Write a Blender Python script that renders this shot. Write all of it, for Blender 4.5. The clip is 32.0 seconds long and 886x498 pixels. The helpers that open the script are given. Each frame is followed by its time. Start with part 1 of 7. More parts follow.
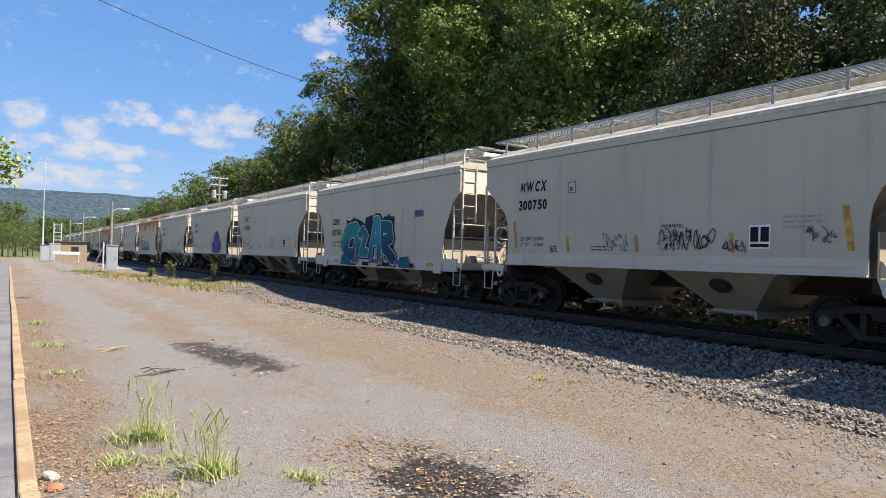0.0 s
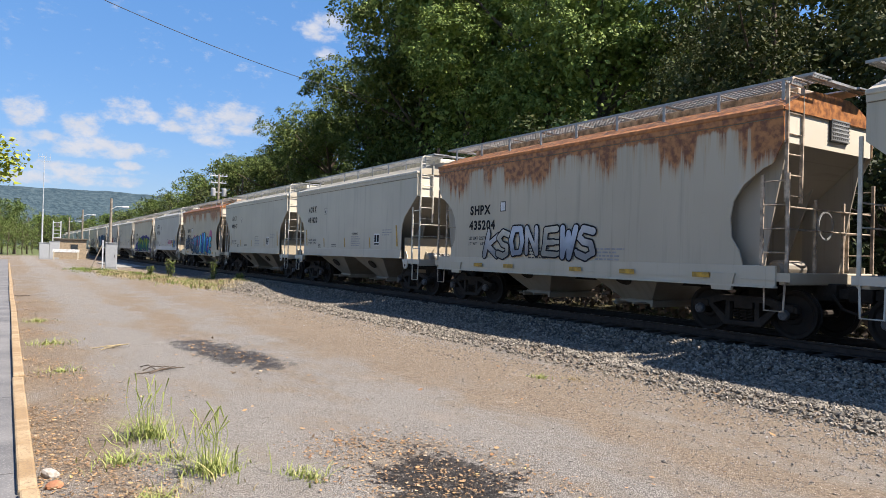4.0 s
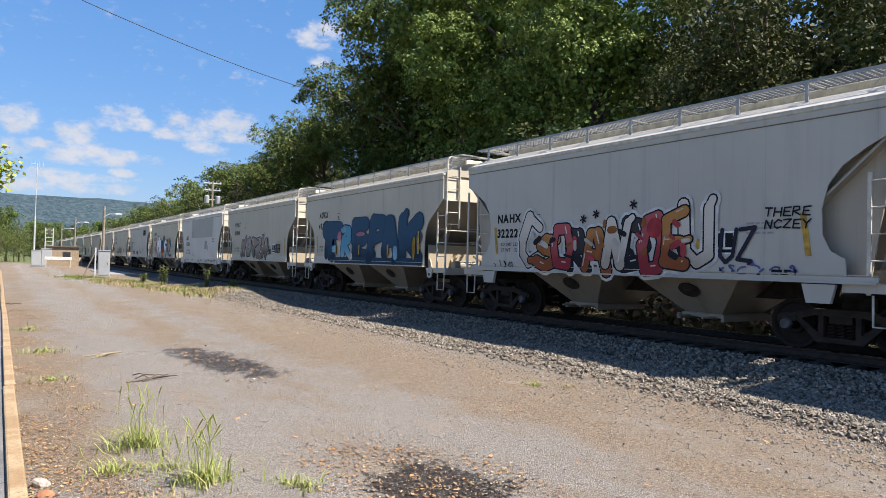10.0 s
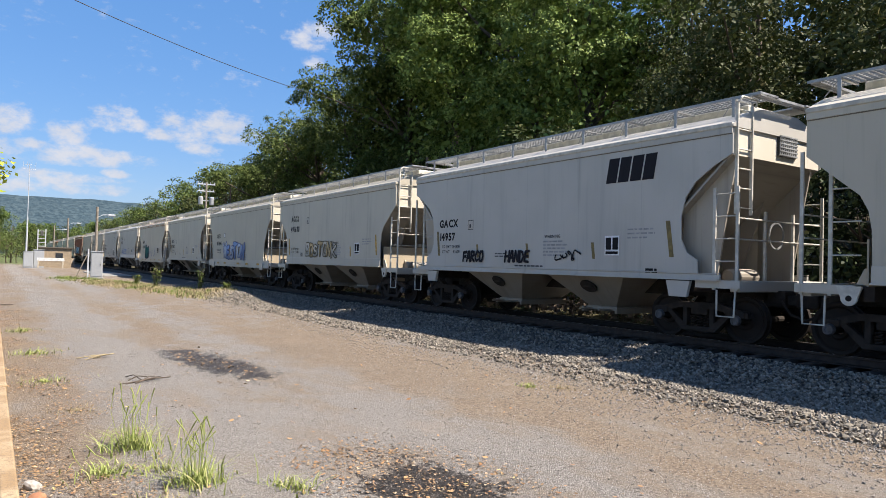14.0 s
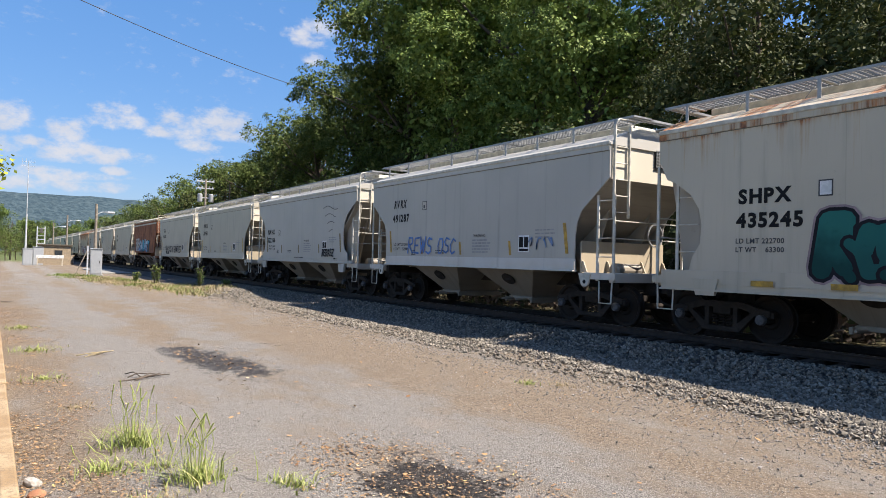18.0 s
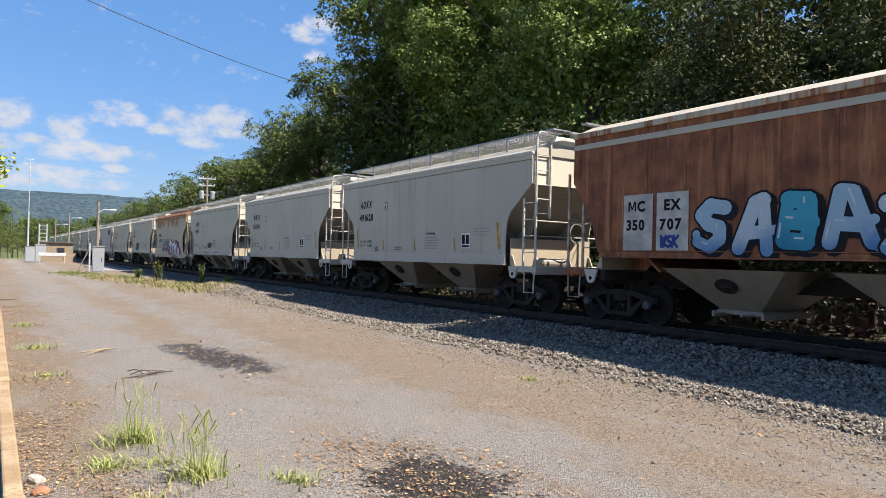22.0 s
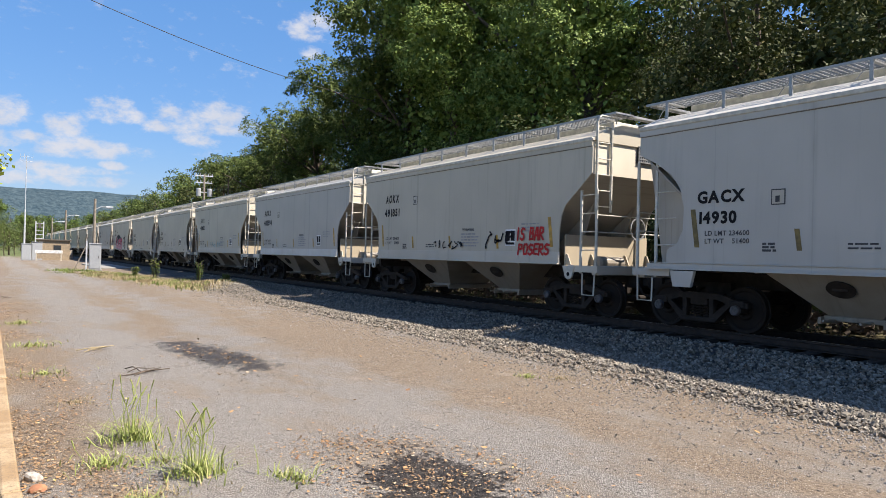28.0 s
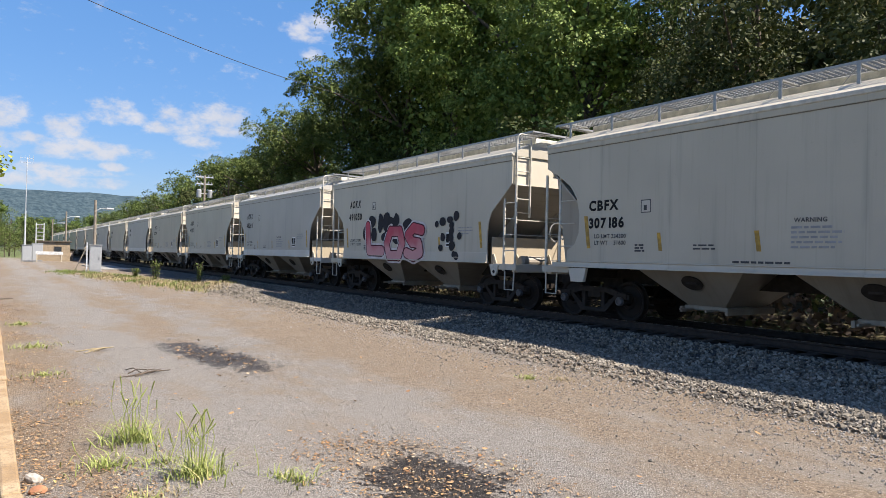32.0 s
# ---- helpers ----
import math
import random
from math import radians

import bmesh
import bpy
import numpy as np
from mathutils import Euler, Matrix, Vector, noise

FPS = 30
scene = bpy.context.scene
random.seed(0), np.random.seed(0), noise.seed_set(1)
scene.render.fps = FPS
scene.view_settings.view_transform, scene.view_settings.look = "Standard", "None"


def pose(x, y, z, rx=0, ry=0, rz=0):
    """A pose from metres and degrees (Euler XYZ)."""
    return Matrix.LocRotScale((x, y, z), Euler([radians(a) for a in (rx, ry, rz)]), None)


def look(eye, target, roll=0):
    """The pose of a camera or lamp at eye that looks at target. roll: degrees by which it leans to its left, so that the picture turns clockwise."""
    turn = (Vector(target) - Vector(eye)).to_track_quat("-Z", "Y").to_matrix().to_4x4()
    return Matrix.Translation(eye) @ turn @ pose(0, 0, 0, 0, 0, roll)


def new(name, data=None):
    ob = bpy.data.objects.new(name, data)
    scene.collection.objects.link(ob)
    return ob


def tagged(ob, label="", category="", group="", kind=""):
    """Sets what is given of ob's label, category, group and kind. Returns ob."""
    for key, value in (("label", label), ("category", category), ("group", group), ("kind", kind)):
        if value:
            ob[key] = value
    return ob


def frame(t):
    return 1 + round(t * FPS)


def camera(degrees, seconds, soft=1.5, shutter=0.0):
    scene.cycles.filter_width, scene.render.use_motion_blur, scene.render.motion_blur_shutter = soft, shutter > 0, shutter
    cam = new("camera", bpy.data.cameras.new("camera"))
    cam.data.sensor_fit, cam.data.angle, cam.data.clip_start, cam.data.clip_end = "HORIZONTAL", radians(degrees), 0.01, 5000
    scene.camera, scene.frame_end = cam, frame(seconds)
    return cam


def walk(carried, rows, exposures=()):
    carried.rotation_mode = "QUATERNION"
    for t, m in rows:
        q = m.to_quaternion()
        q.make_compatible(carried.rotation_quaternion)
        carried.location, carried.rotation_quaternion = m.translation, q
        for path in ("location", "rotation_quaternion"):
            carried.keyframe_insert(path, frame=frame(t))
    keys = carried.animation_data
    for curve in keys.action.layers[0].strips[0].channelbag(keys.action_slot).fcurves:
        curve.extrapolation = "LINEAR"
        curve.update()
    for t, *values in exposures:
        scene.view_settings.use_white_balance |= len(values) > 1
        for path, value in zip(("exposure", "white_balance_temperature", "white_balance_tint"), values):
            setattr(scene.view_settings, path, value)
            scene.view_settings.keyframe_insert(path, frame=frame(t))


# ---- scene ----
import colorsys

# The eye stands 1.40 m above the rail tops; the track runs along +y at x = TRACK.
EYE = (0.0, 0.0, 1.40)
TRACK = 13.06
GROUND = -0.45
PITCH = 12.72          # coupled length of one car
LAST = 32.0
cam = camera(67.1, LAST, soft=0.75, shutter=0.0)


def aim(yaw, up, roll):
    """A pose from the degrees by which the view is turned from +y to the right, raised and rolled."""
    a, b = radians(yaw), radians(up)
    way = Vector((math.sin(a) * math.cos(b), math.cos(a) * math.cos(b), math.sin(b)))
    return look(EYE, Vector(EYE) + way * 10, roll)


walk(cam, [
    (0, aim(32.77, 0.71, 1.44)), (0.5, aim(32.79, 0.71, 1.44)), (1, aim(32.81, 0.71, 1.44)), (1.5, aim(32.81, 0.71, 1.44)), (2, aim(32.80, 0.71,
    1.44)), (2.5, aim(32.80, 0.67, 1.45)), (3, aim(32.81, 0.58, 1.46)), (3.5, aim(32.81, 0.52, 1.47)), (5.5, aim(32.88, 0.60, 1.47)), (6, aim(32.88,
    0.61, 1.47)), (6.5, aim(32.87, 0.60, 1.47)), (7, aim(32.86, 0.59, 1.48)), (7.5, aim(32.89, 0.63, 1.47)), (8, aim(32.96, 0.71, 1.46)), (8.5,
    aim(33.06, 0.81, 1.45)), (9, aim(33.15, 0.94, 1.46)), (9.5, aim(33.22, 1.07, 1.46)), (10, aim(33.30, 1.18, 1.45)), (10.5, aim(33.41, 1.24, 1.45)),
    (11, aim(33.52, 1.26, 1.44)), (11.5, aim(33.61, 1.27, 1.44)), (12, aim(33.68, 1.30, 1.44)), (12.5, aim(33.72, 1.33, 1.44)), (13, aim(33.74, 1.31,
    1.45)), (13.5, aim(33.74, 1.30, 1.48)), (14, aim(33.78, 1.32, 1.50)), (14.5, aim(33.84, 1.34, 1.50)), (16.5, aim(34.00, 1.22, 1.51)), (17,
    aim(33.94, 1.15, 1.51)), (17.5, aim(33.86, 1.10, 1.52)), (18, aim(33.83, 1.08, 1.50)), (18.5, aim(33.83, 1.02, 1.48)), (19, aim(33.81, 0.96,
    1.46)), (19.5, aim(33.75, 0.93, 1.44)), (20, aim(33.67, 0.89, 1.42)), (20.5, aim(33.59, 0.84, 1.41)), (21, aim(33.55, 0.79, 1.38)), (21.5,
    aim(33.60, 0.77, 1.35)), (22, aim(33.70, 0.77, 1.33)), (22.5, aim(33.78, 0.79, 1.33)), (23, aim(33.81, 0.84, 1.32)), (23.5, aim(33.82, 0.87,
    1.32)), (24, aim(33.82, 0.83, 1.31)), (24.5, aim(33.82, 0.76, 1.31)), (25, aim(33.80, 0.68, 1.32)), (25.5, aim(33.77, 0.63, 1.32)), (27.5,
    aim(33.84, 0.53, 1.31)), (28, aim(33.92, 0.55, 1.31)), (28.5, aim(34.02, 0.59, 1.29)), (29, aim(34.07, 0.59, 1.29)), (29.5, aim(34.04, 0.56,
    1.29)), (30, aim(33.94, 0.56, 1.28)), (30.5, aim(33.86, 0.59, 1.28)), (31, aim(33.84, 0.61, 1.28)), (31.5, aim(33.87, 0.63, 1.28)), (32,
    aim(33.89, 0.65, 1.29))], exposures=[(0, 1.27, 6650, 14), (LAST, 1.27, 6650, 14)])

# ---- sky, sun ----
SUN_WAY = Vector((0.50, -0.54, 1.0)).normalized()


def sky_world():
    w = bpy.data.worlds.new("sky")
    scene.world = w
    w.use_nodes = True
    nt = w.node_tree
    nt.nodes.clear()
    n, l = nt.nodes.new, nt.links.new
    out, bg = n("ShaderNodeOutputWorld"), n("ShaderNodeBackground")
    sky = n("ShaderNodeTexSky")
    sky.sky_type, sky.sun_disc = "NISHITA", False
    sky.sun_elevation = math.asin(SUN_WAY.z)
    sky.sun_rotation = math.atan2(SUN_WAY.x, SUN_WAY.y)
    sky.air_density, sky.dust_density, sky.ozone_density = 1.35, 0.35, 4.0
    tc = n("ShaderNodeTexCoord")
    # cumulus: noise on a flat layer high above, denser towards the horizon
    sep = n("ShaderNodeSeparateXYZ")
    l(tc.outputs["Generated"], sep.inputs[0])
    zz = n("ShaderNodeMath"); zz.operation = "MAXIMUM"; zz.inputs[1].default_value = 0.015
    l(sep.outputs[2], zz.inputs[0])

    def clump(yaw, elev, wide, tall):
        """1 inside a soft ellipse round a direction of the sky, 0 outside."""
        a, e = radians(yaw), radians(elev)
        mid = Vector((math.sin(a) * math.cos(e), math.cos(a) * math.cos(e), math.sin(e)))
        side = Vector((math.cos(a), -math.sin(a), 0))
        top = side.cross(mid)
        parts = []
        for v, r in ((side, wide), (top, tall)):
            d = n("ShaderNodeVectorMath"); d.operation = "DOT_PRODUCT"
            l(tc.outputs["Generated"], d.inputs[0]); d.inputs[1].default_value = v
            s = n("ShaderNodeMath"); s.operation = "DIVIDE"
            l(d.outputs["Value"], s.inputs[0]); s.inputs[1].default_value = math.sin(radians(r))
            p = n("ShaderNodeMath"); p.operation = "POWER"
            l(s.outputs[0], p.inputs[0]); p.inputs[1].default_value = 2
            parts.append(p)
        a2 = n("ShaderNodeMath"); a2.operation = "ADD"
        l(parts[0].outputs[0], a2.inputs[0]); l(parts[1].outputs[0], a2.inputs[1])
        f = n("ShaderNodeVectorMath"); f.operation = "DOT_PRODUCT"
        l(tc.outputs["Generated"], f.inputs[0]); f.inputs[1].default_value = mid
        front = n("ShaderNodeMath"); front.operation = "GREATER_THAN"
        l(f.outputs["Value"], front.inputs[0]); front.inputs[1].default_value = 0.3
        m = n("ShaderNodeMapRange"); m.interpolation_type = "SMOOTHSTEP"
        l(a2.outputs[0], m.inputs[0])
        m.inputs[1].default_value, m.inputs[2].default_value = 0.0, 2.6
        m.inputs[3].default_value, m.inputs[4].default_value = 1.0, 0.0
        k = n("ShaderNodeMath"); k.operation = "MULTIPLY"
        l(m.outputs[0], k.inputs[0]); l(front.outputs[0], k.inputs[1])
        return k

    clouds = [(13.8, 10.2, 3.5, 1.2), (11.4, 9.7, 1.6, 0.6), (13.5, 8.8, 1.6, 0.5), (15.4, 11.1, 1.9, 0.7), (7.8, 10.3, 1.8, 0.8), (4.1, 9.0, 1.2, 0.9),
              (4.8, 7.4, 3.6, 0.7), (0.6, 9.6, 1.2, 1.1), (3.6, 5.7, 3.0, 0.5), (6.0, 5.0, 2.7, 0.4), (0.9, 5.0, 2.3, 0.5), (21.8, 18.2, 1.5, 0.9),
              (23.4, 18.8, 1.0, 0.8), (22.4, 16.3, 0.9, 0.5), (7.5, 6.3, 0.9, 0.3), (1.2, 7.7, 1.7, 0.6), (-14, 9, 6, 2), (-30, 15, 8, 3), (60, 14, 8, 3),
              (100, 22, 12, 5), (-70, 25, 14, 6), (150, 20, 12, 5), (-140, 24, 14, 6)]
    total = None
    for c in clouds:
        k = clump(*c)
        if total is None:
            total = k
        else:
            s = n("ShaderNodeMath"); s.operation = "MAXIMUM"
            l(total.outputs[0], s.inputs[0]); l(k.outputs[0], s.inputs[1])
            total = s
    noi = n("ShaderNodeTexNoise")
    noi.inputs["Scale"].default_value, noi.inputs["Detail"].default_value, noi.inputs["Roughness"].default_value = 34, 8, 0.62
    mp = n("ShaderNodeMapping"); mp.inputs["Scale"].default_value = (1, 1, 1.7)
    l(tc.outputs["Generated"], mp.inputs[0]); l(mp.outputs[0], noi.inputs["Vector"])
    mixn = n("ShaderNodeMath"); mixn.operation = "MULTIPLY_ADD"
    l(noi.outputs["Fac"], mixn.inputs[0]); mixn.inputs[1].default_value = 3.3; mixn.inputs[2].default_value = -1.78
    add = n("ShaderNodeMath"); add.operation = "ADD"
    l(total.outputs[0], add.inputs[0]); l(mixn.outputs[0], add.inputs[1])
    ramp = n("ShaderNodeMapRange"); ramp.interpolation_type = "SMOOTHSTEP"
    l(add.outputs[0], ramp.inputs[0])
    ramp.inputs[1].default_value, ramp.inputs[2].default_value = 0.05, 1.25
    ramp.inputs[3].default_value, ramp.inputs[4].default_value = 0.0, 0.92
    mix = n("ShaderNodeMix"); mix.data_type = "RGBA"
    l(ramp.outputs[0], mix.inputs["Factor"])
    hue = n("ShaderNodeHueSaturation")
    hue.inputs["Hue"].default_value = 0.5
    hue.inputs["Saturation"].default_value, hue.inputs["Value"].default_value = 1.17, 1.0
    l(sky.outputs[0], hue.inputs["Color"])
    blue = n("ShaderNodeMix"); blue.data_type, blue.blend_type = "RGBA", "MULTIPLY"
    blue.inputs["Factor"].default_value = 1.0
    blue.inputs["B"].default_value = (1.0, 1.02, 1.22, 1)
    l(hue.outputs[0], blue.inputs["A"])
    even = n("ShaderNodeMix"); even.data_type = "RGBA"
    deep = n("ShaderNodeMapRange")
    l(sep.outputs[2], deep.inputs[0])
    for i, q in enumerate((0.40, 0.85, 0.42, 0.08)):
        deep.inputs[1 + i].default_value = q
    l(deep.outputs[0], even.inputs["Factor"])
    even.inputs["B"].default_value = (1.25, 3.75, 8.0, 1)
    l(blue.outputs["Result"], even.inputs["A"])
    l(even.outputs["Result"], mix.inputs["A"])
    n2 = n("ShaderNodeTexNoise"); n2.inputs["Scale"].default_value = 30; n2.inputs["Detail"].default_value = 4
    l(tc.outputs["Generated"], n2.inputs["Vector"])
    cr = n("ShaderNodeMix"); cr.data_type = "RGBA"
    l(n2.outputs["Fac"], cr.inputs["Factor"])
    cr.inputs["A"].default_value, cr.inputs["B"].default_value = (4.4, 5.1, 6.2, 1), (7.0, 7.1, 7.3, 1)
    l(cr.outputs["Result"], mix.inputs["B"])
    l(mix.outputs["Result"], bg.inputs[0])
    bg.inputs[1].default_value = 0.050
    l(bg.outputs[0], out.inputs[0])


sky_world()
sun = new("sun", bpy.data.lights.new("sun", "SUN"))
sun.data.energy, sun.data.angle, sun.data.color = 5.0, radians(0.53), (1.0, 0.94, 0.84)
sun.matrix_world = look(SUN_WAY * 100, (0, 0, 0))

# ---- materials ----
class Nodes:
    """A small shorthand for a node material."""

    def __init__(self, name):
        self.m = bpy.data.materials.new(name)
        self.m.use_nodes = True
        self.t = self.m.node_tree
        self.b = self.t.nodes["Principled BSDF"]
        self.tc = self.t.nodes.new("ShaderNodeTexCoord")

    def noise(self, scale, detail=4, rough=0.55, stretch=(1, 1, 1), world=False, shift=None):
        n = self.t.nodes.new("ShaderNodeTexNoise")
        n.inputs["Scale"].default_value, n.inputs["Detail"].default_value, n.inputs["Roughness"].default_value = scale, detail, rough
        mp = self.t.nodes.new("ShaderNodeMapping")
        mp.inputs["Scale"].default_value = stretch
        if world:
            g = self.t.nodes.new("ShaderNodeNewGeometry")
            self.t.links.new(g.outputs["Position"], mp.inputs[0])
        else:
            self.t.links.new(self.tc.outputs["Object"], mp.inputs[0])
        if shift is not None:
            self.t.links.new(shift, mp.inputs["Location"])
        self.t.links.new(mp.outputs[0], n.inputs["Vector"])
        return n.outputs["Fac"]

    def voronoi(self, scale, out="Distance", world=False, stretch=(1, 1, 1)):
        n = self.t.nodes.new("ShaderNodeTexVoronoi")
        n.inputs["Scale"].default_value = scale
        mp = self.t.nodes.new("ShaderNodeMapping")
        mp.inputs["Scale"].default_value = stretch
        if world:
            g = self.t.nodes.new("ShaderNodeNewGeometry")
            self.t.links.new(g.outputs["Position"], mp.inputs[0])
        else:
            self.t.links.new(self.tc.outputs["Object"], mp.inputs[0])
        self.t.links.new(mp.outputs[0], n.inputs["Vector"])
        return n.outputs[out]

    def axis(self, i, world=False):
        s = self.t.nodes.new("ShaderNodeSeparateXYZ")
        if world:
            g = self.t.nodes.new("ShaderNodeNewGeometry")
            self.t.links.new(g.outputs["Position"], s.inputs[0])
        else:
            self.t.links.new(self.tc.outputs["Object"], s.inputs[0])
        return s.outputs[i]

    def rng(self, v, a, b, c=0.0, d=1.0):
        n = self.t.nodes.new("ShaderNodeMapRange")
        n.interpolation_type = "SMOOTHSTEP"
        self.t.links.new(v, n.inputs[0])
        for i, x in enumerate((a, b, c, d)):
            n.inputs[1 + i].default_value = x
        return n.outputs[0]

    def math(self, op, a, b=0.0):
        n = self.t.nodes.new("ShaderNodeMath")
        n.operation = op
        for i, x in enumerate((a, b)):
            if isinstance(x, (int, float)):
                n.inputs[i].default_value = x
            else:
                self.t.links.new(x, n.inputs[i])
        return n.outputs[0]

    def mix(self, f, a, b, blend="MIX"):
        n = self.t.nodes.new("ShaderNodeMix")
        n.data_type, n.blend_type = "RGBA", blend
        for key, x in (("Factor", f), ("A", a), ("B", b)):
            if isinstance(x, (int, float)):
                n.inputs[key].default_value = x
            elif isinstance(x, tuple):
                n.inputs[key].default_value = (*x[:3], 1)
            else:
                self.t.links.new(x, n.inputs[key])
        return n.outputs["Result"]

    def random(self):
        return self.t.nodes.new("ShaderNodeObjectInfo").outputs["Random"]

    def island(self):
        return self.t.nodes.new("ShaderNodeNewGeometry").outputs["Random Per Island"]

    def done(self, colour, rough=0.6, metal=0.0, bump=None, depth=0.01, strength=0.5, spec=0.5):
        for key, x in (("Base Color", colour), ("Roughness", rough), ("Metallic", metal), ("Specular IOR Level", spec)):
            if isinstance(x, (int, float)):
                self.b.inputs[key].default_value = x
            elif isinstance(x, tuple):
                self.b.inputs[key].default_value = (*x[:3], 1)
            else:
                self.t.links.new(x, self.b.inputs[key])
        if bump is not None:
            n = self.t.nodes.new("ShaderNodeBump")
            n.inputs["Distance"].default_value, n.inputs["Strength"].default_value = depth, strength
            self.t.links.new(bump, n.inputs["Height"])
            self.t.links.new(n.outputs[0], self.b.inputs["Normal"])
        return self.m


def plain(name, col, rough=0.6, metal=0.0, grime=0.25, scale=6.0, spec=0.5):
    """A worn single colour: blotches and a fine grain."""
    k = Nodes(name)
    a = k.rng(k.noise(scale, 5), 0.35, 0.7)
    b = k.rng(k.noise(scale * 9, 3), 0.3, 0.7)
    c = k.mix(a, tuple(x * (1 - grime) for x in col), tuple(min(1, x * (1 + grime * 0.5)) for x in col))
    c = k.mix(k.math("MULTIPLY", b, 0.25), c, tuple(x * 0.7 for x in col))
    return k.done(c, k.rng(a, 0, 1, max(0.05, rough - 0.1), min(1, rough + 0.12)), metal, b, 0.003, 0.3, spec)


def paint(name, col, rust=0.0, streak=0.25, dust=(0.42, 0.36, 0.27)):
    """Weathered car paint: streaks that run down, dust low on the side, rust that bleeds from the eaves."""
    k = Nodes(name)
    ob = k.random()
    off = k.math("MULTIPLY", ob, 37.0)
    st = k.noise(1.0, 6, 0.6, (0.3, 3.2, 0.22), shift=off)
    fine = k.noise(1.0, 4, 0.6, (1, 14, 0.5), shift=off)
    big = k.noise(0.55, 3, 0.5, shift=off)
    z = k.axis(2)
    c = k.mix(k.rng(big, 0.3, 0.7), tuple(x * 0.92 for x in col), tuple(min(1, x * 1.03) for x in col))
    c = k.mix(k.math("MULTIPLY", ob, 0.22), c, tuple(x * y * 1.5 for x, y in zip(col, dust)))
    scuff = k.rng(k.noise(3.1, 6, 0.75, (1, 1, 1.6), shift=off), 0.62, 0.74)
    c = k.mix(k.math("MULTIPLY", scuff, streak), c, tuple(x * 0.7 for x in col))
    c = k.mix(k.math("MULTIPLY", k.rng(st, 0.52, 0.78), streak), c, tuple(x * 0.45 for x in col))
    c = k.mix(k.math("MULTIPLY", k.rng(fine, 0.56, 0.8), streak * 0.6), c, tuple(x * 0.6 for x in dust))
    seam = k.math("PINGPONG", k.math("ADD", k.axis(1), 20.3), 0.93)
    smear = k.math("MULTIPLY", k.rng(seam, 0.10, 0.0), k.rng(k.noise(1.0, 4, 0.6, (0.3, 2.5, 0.5), shift=off), 0.42, 0.66))
    c = k.mix(k.math("MULTIPLY", smear, 0.42), c, tuple(x * 0.55 for x in col))
    c = k.mix(k.math("MULTIPLY", k.rng(seam, 0.012, 0.006), 0.22), c, tuple(x * 0.5 for x in col))
    low = k.math("MULTIPLY", k.rng(z, 2.2, 0.9), k.rng(k.noise(2.2, 4), 0.3, 0.75))
    c = k.mix(k.math("MULTIPLY", low, 0.35), c, dust)
    if rust:
        drip = k.noise(1.0, 6, 0.7, (0.5, 5.0, 0.26), shift=off)
        patch = k.rng(k.noise(0.8, 2, 0.5, (0.3, 1, 0.2), shift=off), 0.38, 0.62, 0.45, 1.05)
        ends = k.rng(k.math("ABSOLUTE", k.axis(1)), 3.4, 5.2, 0.0, 0.12)
        bleed = k.math("MULTIPLY", k.rng(z, 2.55, 4.15, 0.0, 0.62 * rust), k.math("ADD", patch, ends))
        edge = k.math("ADD", k.math("ADD", bleed, drip), k.rng(z, 3.86, 4.04, 0.0, 0.3 * rust))
        deep = k.rng(k.noise(7, 5), 0.35, 0.65)
        c = k.mix(k.math("MULTIPLY", k.rng(edge, 0.68, 0.86), 0.45), c, (0.40, 0.25, 0.12))
        c = k.mix(k.rng(edge, 0.80, 0.95), c, k.mix(deep, (0.15, 0.052, 0.018), (0.42, 0.17, 0.05)))
    return k.done(c, 0.5, 0.0, fine, 0.004, 0.15)


def rust_skin(name):
    """Old oxide paint gone to rust: dark and orange runs, pale leached streaks."""
    k = Nodes(name)
    off = k.math("MULTIPLY", k.random(), 37.0)
    run = k.noise(1.0, 6, 0.65, (0.4, 4.5, 0.35), shift=off)
    blot = k.noise(1.6, 6, 0.65, shift=off)
    c = k.mix(k.rng(blot, 0.3, 0.7), (0.13, 0.050, 0.028), (0.30, 0.115, 0.055))
    c = k.mix(k.math("MULTIPLY", k.rng(run, 0.50, 0.68), 0.75), c, (0.40, 0.175, 0.08))
    c = k.mix(k.math("MULTIPLY", k.rng(run, 0.46, 0.30), 0.7), c, (0.07, 0.033, 0.024))
    pale = k.rng(k.noise(1.0, 5, 0.7, (0.3, 7.0, 0.25), shift=off), 0.63, 0.78)
    c = k.mix(k.math("MULTIPLY", pale, 0.65), c, (0.50, 0.39, 0.30))
    return k.done(c, 0.75, 0, blot, 0.006, 0.3, spec=0.25)


# dark fill for the shaded step opening and slot, and the signal head
M_DARK_FILL = plain("dark_grey_fill", (0.09, 0.085, 0.08), 0.8, spec=0.2)
# grey of the shade line painted under the eaves
M_EAVE_SHADE = plain("eave_shade_grey", (0.21, 0.195, 0.165), 0.8, spec=0.2)
M_GREY = paint("grey_paint", (0.480, 0.442, 0.356), streak=0.36)
M_GREY_CLEAN = paint("pale_grey_paint", (0.508, 0.475, 0.405), streak=0.15)
M_BLUEGREY = paint("bluish_grey_paint", (0.455, 0.440, 0.398), streak=0.24)
M_WHITE = paint("white_paint", (0.60, 0.588, 0.555), streak=0.12)
M_CREAM = paint("cream_paint", (0.50, 0.448, 0.35), rust=0.42, streak=0.35)
M_RUSTY = paint("rusty_cream_paint", (0.47, 0.418, 0.325), rust=1.0, streak=0.45)
M_BROWN = rust_skin("rusted_brown_paint")
M_PATCH = paint("repainted_grey", (0.38, 0.375, 0.36), streak=0.2)
